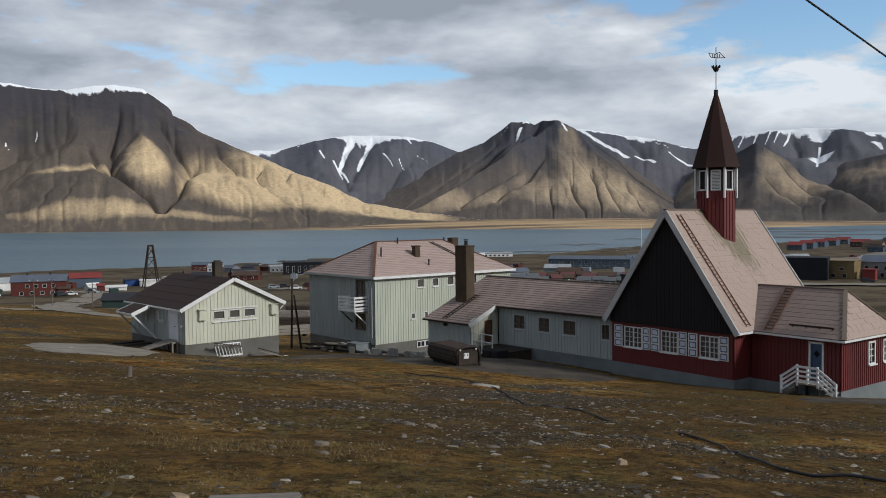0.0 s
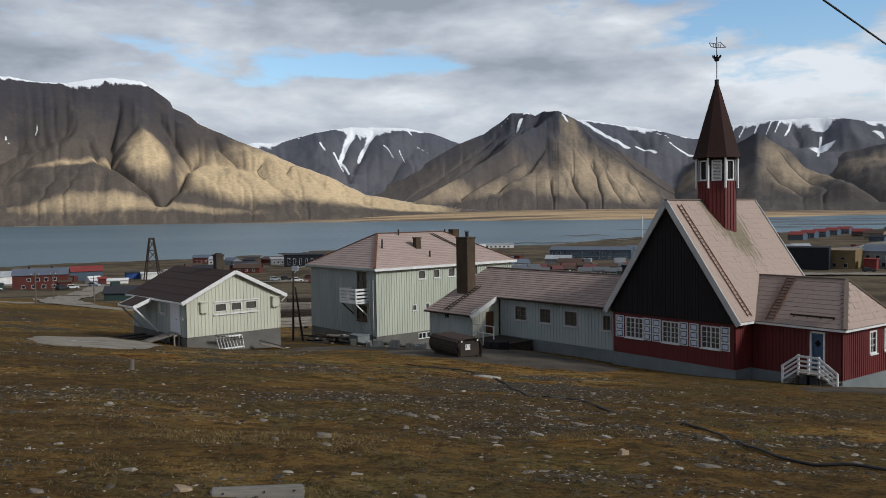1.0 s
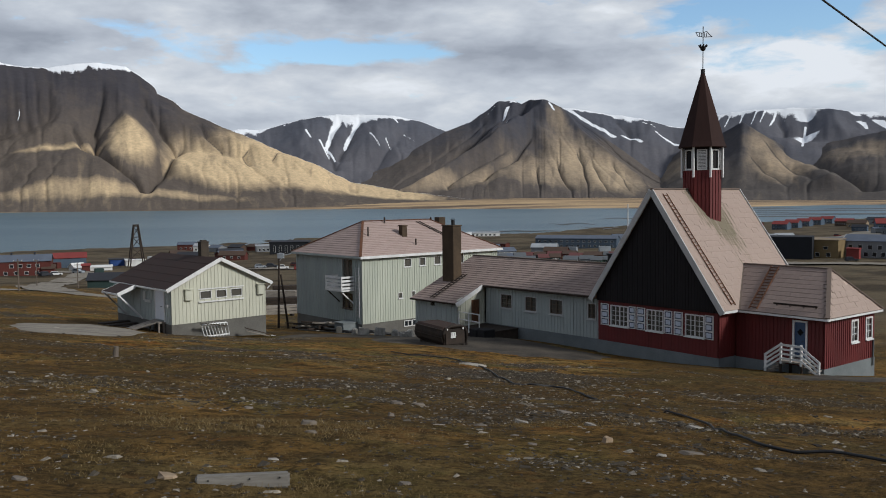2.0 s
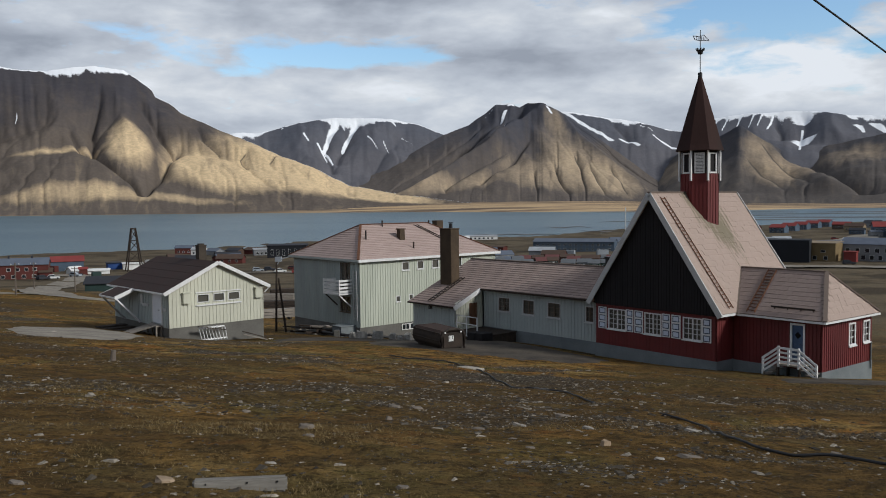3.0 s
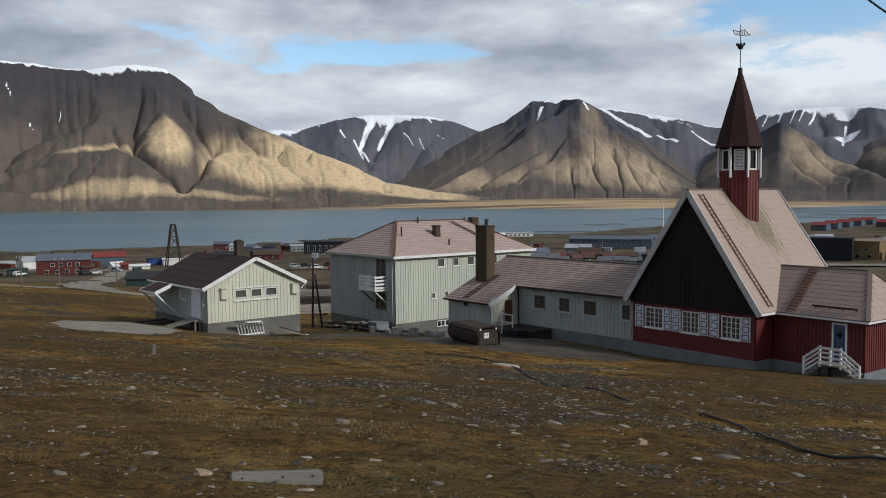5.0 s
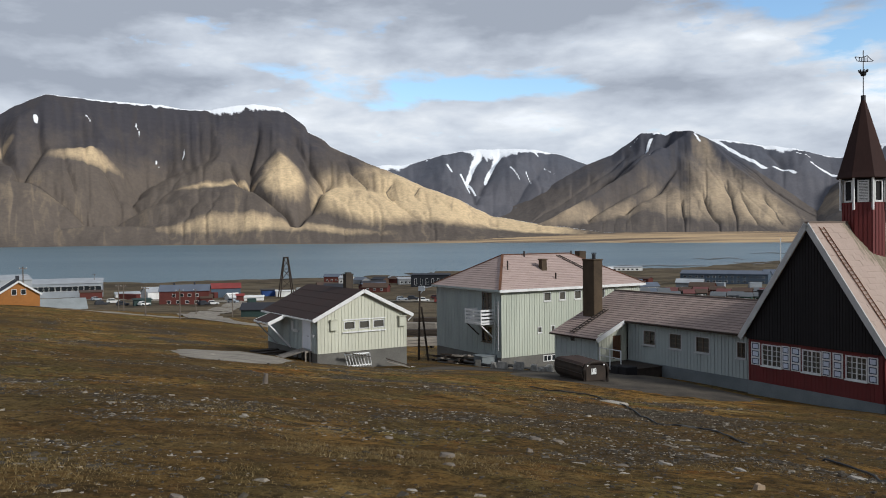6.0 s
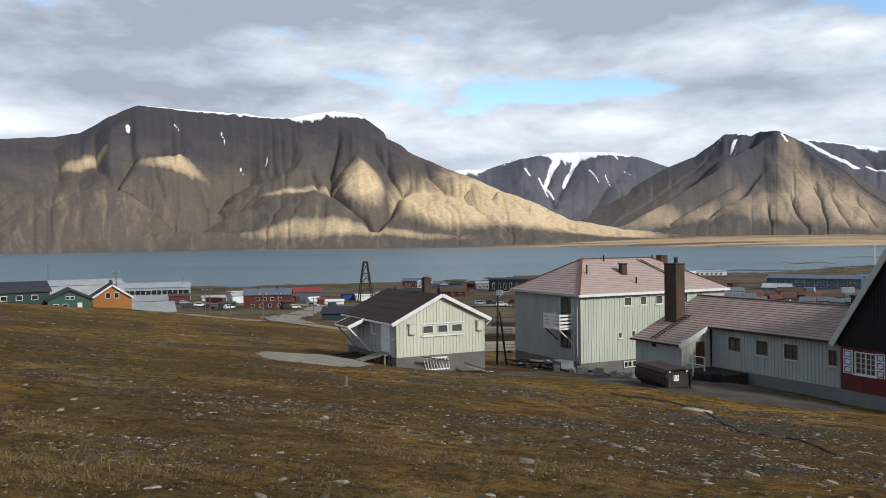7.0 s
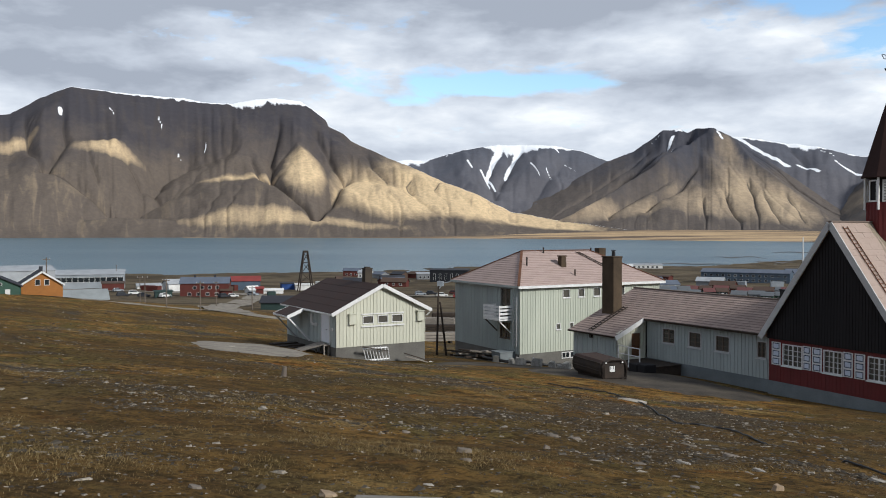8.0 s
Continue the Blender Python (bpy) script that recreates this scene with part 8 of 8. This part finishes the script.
def scatter_gravel():
    r = random.Random(11)
    verts, faces = [], []
    count = 0
    while count < 36000:
        d = 5.0 * (28.0 ** r.random())
        az = radians(r.uniform(-47, 33))
        x, y = d * math.sin(az), d * math.cos(az)
        if d > 38 and x > -8 or d > 60 and x > -30:
            continue
        if stony_at(x, y) < r.uniform(-0.15, 0.55) and r.random() > 0.04:
            continue
        s = r.uniform(0.006, 0.020) * (1 + d * 0.016) * (2.4 if r.random() < 0.07 else 1.0)
        z = ground_z(x, y)
        a = r.uniform(0, 6.3)
        ca, sa = math.cos(a), math.sin(a)
        lx, ly, lz = s * r.uniform(1.0, 2.4), s * r.uniform(0.6, 1.2), s * r.uniform(0.15, 0.5)
        tip = r.uniform(-0.25, 0.25)
        i = len(verts)
        for px, py, pz in ((-1, -0.8, -0.6), (0.8, -1, -0.6), (1, 0.7, -0.6), (-0.7, 1, -0.6), (-0.75, -0.6, 1), (0.6, -0.8, 0.8), (0.85, 0.5, 0.7), (-0.5, 0.75, 0.9)):
            qx, qy = px * lx * r.uniform(0.8, 1.1), py * ly * r.uniform(0.8, 1.1)
            verts.append((x + qx * ca - qy * sa, y + qx * sa + qy * ca, z + pz * lz + tip * qx))
        for q in ((4, 5, 6, 7), (0, 1, 5, 4), (1, 2, 6, 5), (2, 3, 7, 6), (3, 0, 4, 7)):
            faces.append([i + j for j in q])
        count += 1
    me = bpy.data.meshes.new("gravel")
    me.from_pydata(verts, [], faces)
    me.materials.append(island_material("loose_stones", (0.032, 0.027, 0.021), (0.092, 0.078, 0.060), (0.38, 0.335, 0.27)))
    tagged(new("gravel", me), "loose grey and tan stones strewn over the tundra", "gravel", kind="stuff")


def scatter_grass():
    r = random.Random(23)
    verts, faces = [], []
    count = 0
    while count < 9000:
        d = 5.0 * (9.0 ** r.random())
        az = radians(r.uniform(-47, 33))
        x, y = d * math.sin(az), d * math.cos(az)
        if d > 38 and x > -8:
            continue
        thick = fbm(x * 0.22 + 40, y * 0.42, 8.0, 3)
        if thick < r.uniform(0.0, 0.6) or stony_at(x, y) > r.uniform(0.1, 0.7):
            continue
        z = ground_z(x, y)
        h = r.uniform(0.015, 0.035) * (1 + d * 0.015) * (0.7 + 1.1 * smooth(0.3, 0.6, thick))
        for _ in range(6):
            a, b = r.uniform(0, 6.3), r.uniform(0, 6.3)
            w = 0.0015 + 0.00022 * d
            ox, oy = r.uniform(-0.10, 0.10), r.uniform(-0.08, 0.08)
            lean = r.uniform(0.3, 1.6) * h
            i = len(verts)
            verts += [(x + ox - w * math.cos(a), y + oy - w * math.sin(a), z - 0.01), (x + ox + w * math.cos(a), y + oy + w * math.sin(a), z - 0.01),
                      (x + ox + lean * math.cos(b), y + oy + lean * math.sin(b), z + h * r.uniform(0.6, 1.0))]
            faces.append((i, i + 1, i + 2))
        count += 1
    me = bpy.data.meshes.new("grass")
    me.from_pydata(verts, [], faces)
    me.materials.append(island_material("dry_grass", (0.11, 0.078, 0.032), (0.21, 0.15, 0.066), (0.36, 0.275, 0.14)))
    tagged(new("grass", me), "short dry ochre grass of the tundra", "grass", kind="stuff")


scatter_gravel()
scatter_grass()


# ---- slates of the church roof, one by one ----
def lay_slates(slope, a, b, c, d, w, h, mat, mossy):
    """Single slates over a roof slope."""
    a, b, c, d = (Vector(p) for p in (a, b, c, d))
    u = (b - a).normalized()
    n = (b - a).cross(d - a).normalized()
    v = n.cross(u)
    L, H = (b - a).length, (d - a).dot(v)
    l1, r1 = (d - a).dot(u), (c - a).dot(u)
    g = 0.005
    bm = bmesh.new()
    hexa(bm, [(g, 0, 0.006), (w - g, 0, 0.006), (w - g, h * 1.04, 0), (g, h * 1.04, 0), (g, 0, 0.022), (w - g, 0, 0.022), (w - g, h * 1.04, 0.012), (g, h * 1.04, 0.012)])
    piece = mesh_from("slate", bm, grow_moss(mat, slope) if mossy else mat)
    rnd = random.Random(7)
    frame_m = Matrix((u, v, n)).transposed()
    rows_ = int(H / h)
    for j in range(rows_):
        y = j * H / rows_
        t0, t1 = y / H, min(1.0, (y + h) / H)
        lo = max(l1 * t0, l1 * t1)
        hi = min(L + (r1 - L) * t0, L + (r1 - L) * t1)
        x = lo + (0.0 if j % 2 else -w / 2)
        while x < hi - 0.05:
            whole = x >= lo - 0.02 and x + w <= hi + 0.05
            if whole or lo - w * 0.55 < x < lo or hi - w * 0.55 < x + w * 0.5 < hi + 0.05:
                ob = new("slate", piece)
                ob.parent = slope
                p = a + u * max(x, lo) + v * y + n * (0.022 + rnd.uniform(0, 0.006))
                tilt = Euler((rnd.uniform(-0.012, 0.012), rnd.uniform(-0.008, 0.008), rnd.uniform(-0.012, 0.012))).to_matrix()
                ob.matrix_basis = Matrix.Translation(p) @ (frame_m @ tilt).to_4x4() @ Matrix.Diagonal((1.0 if whole else 0.5, 1, 1, 1))
            x += w


for job in SLATED:
    lay_slates(*job)
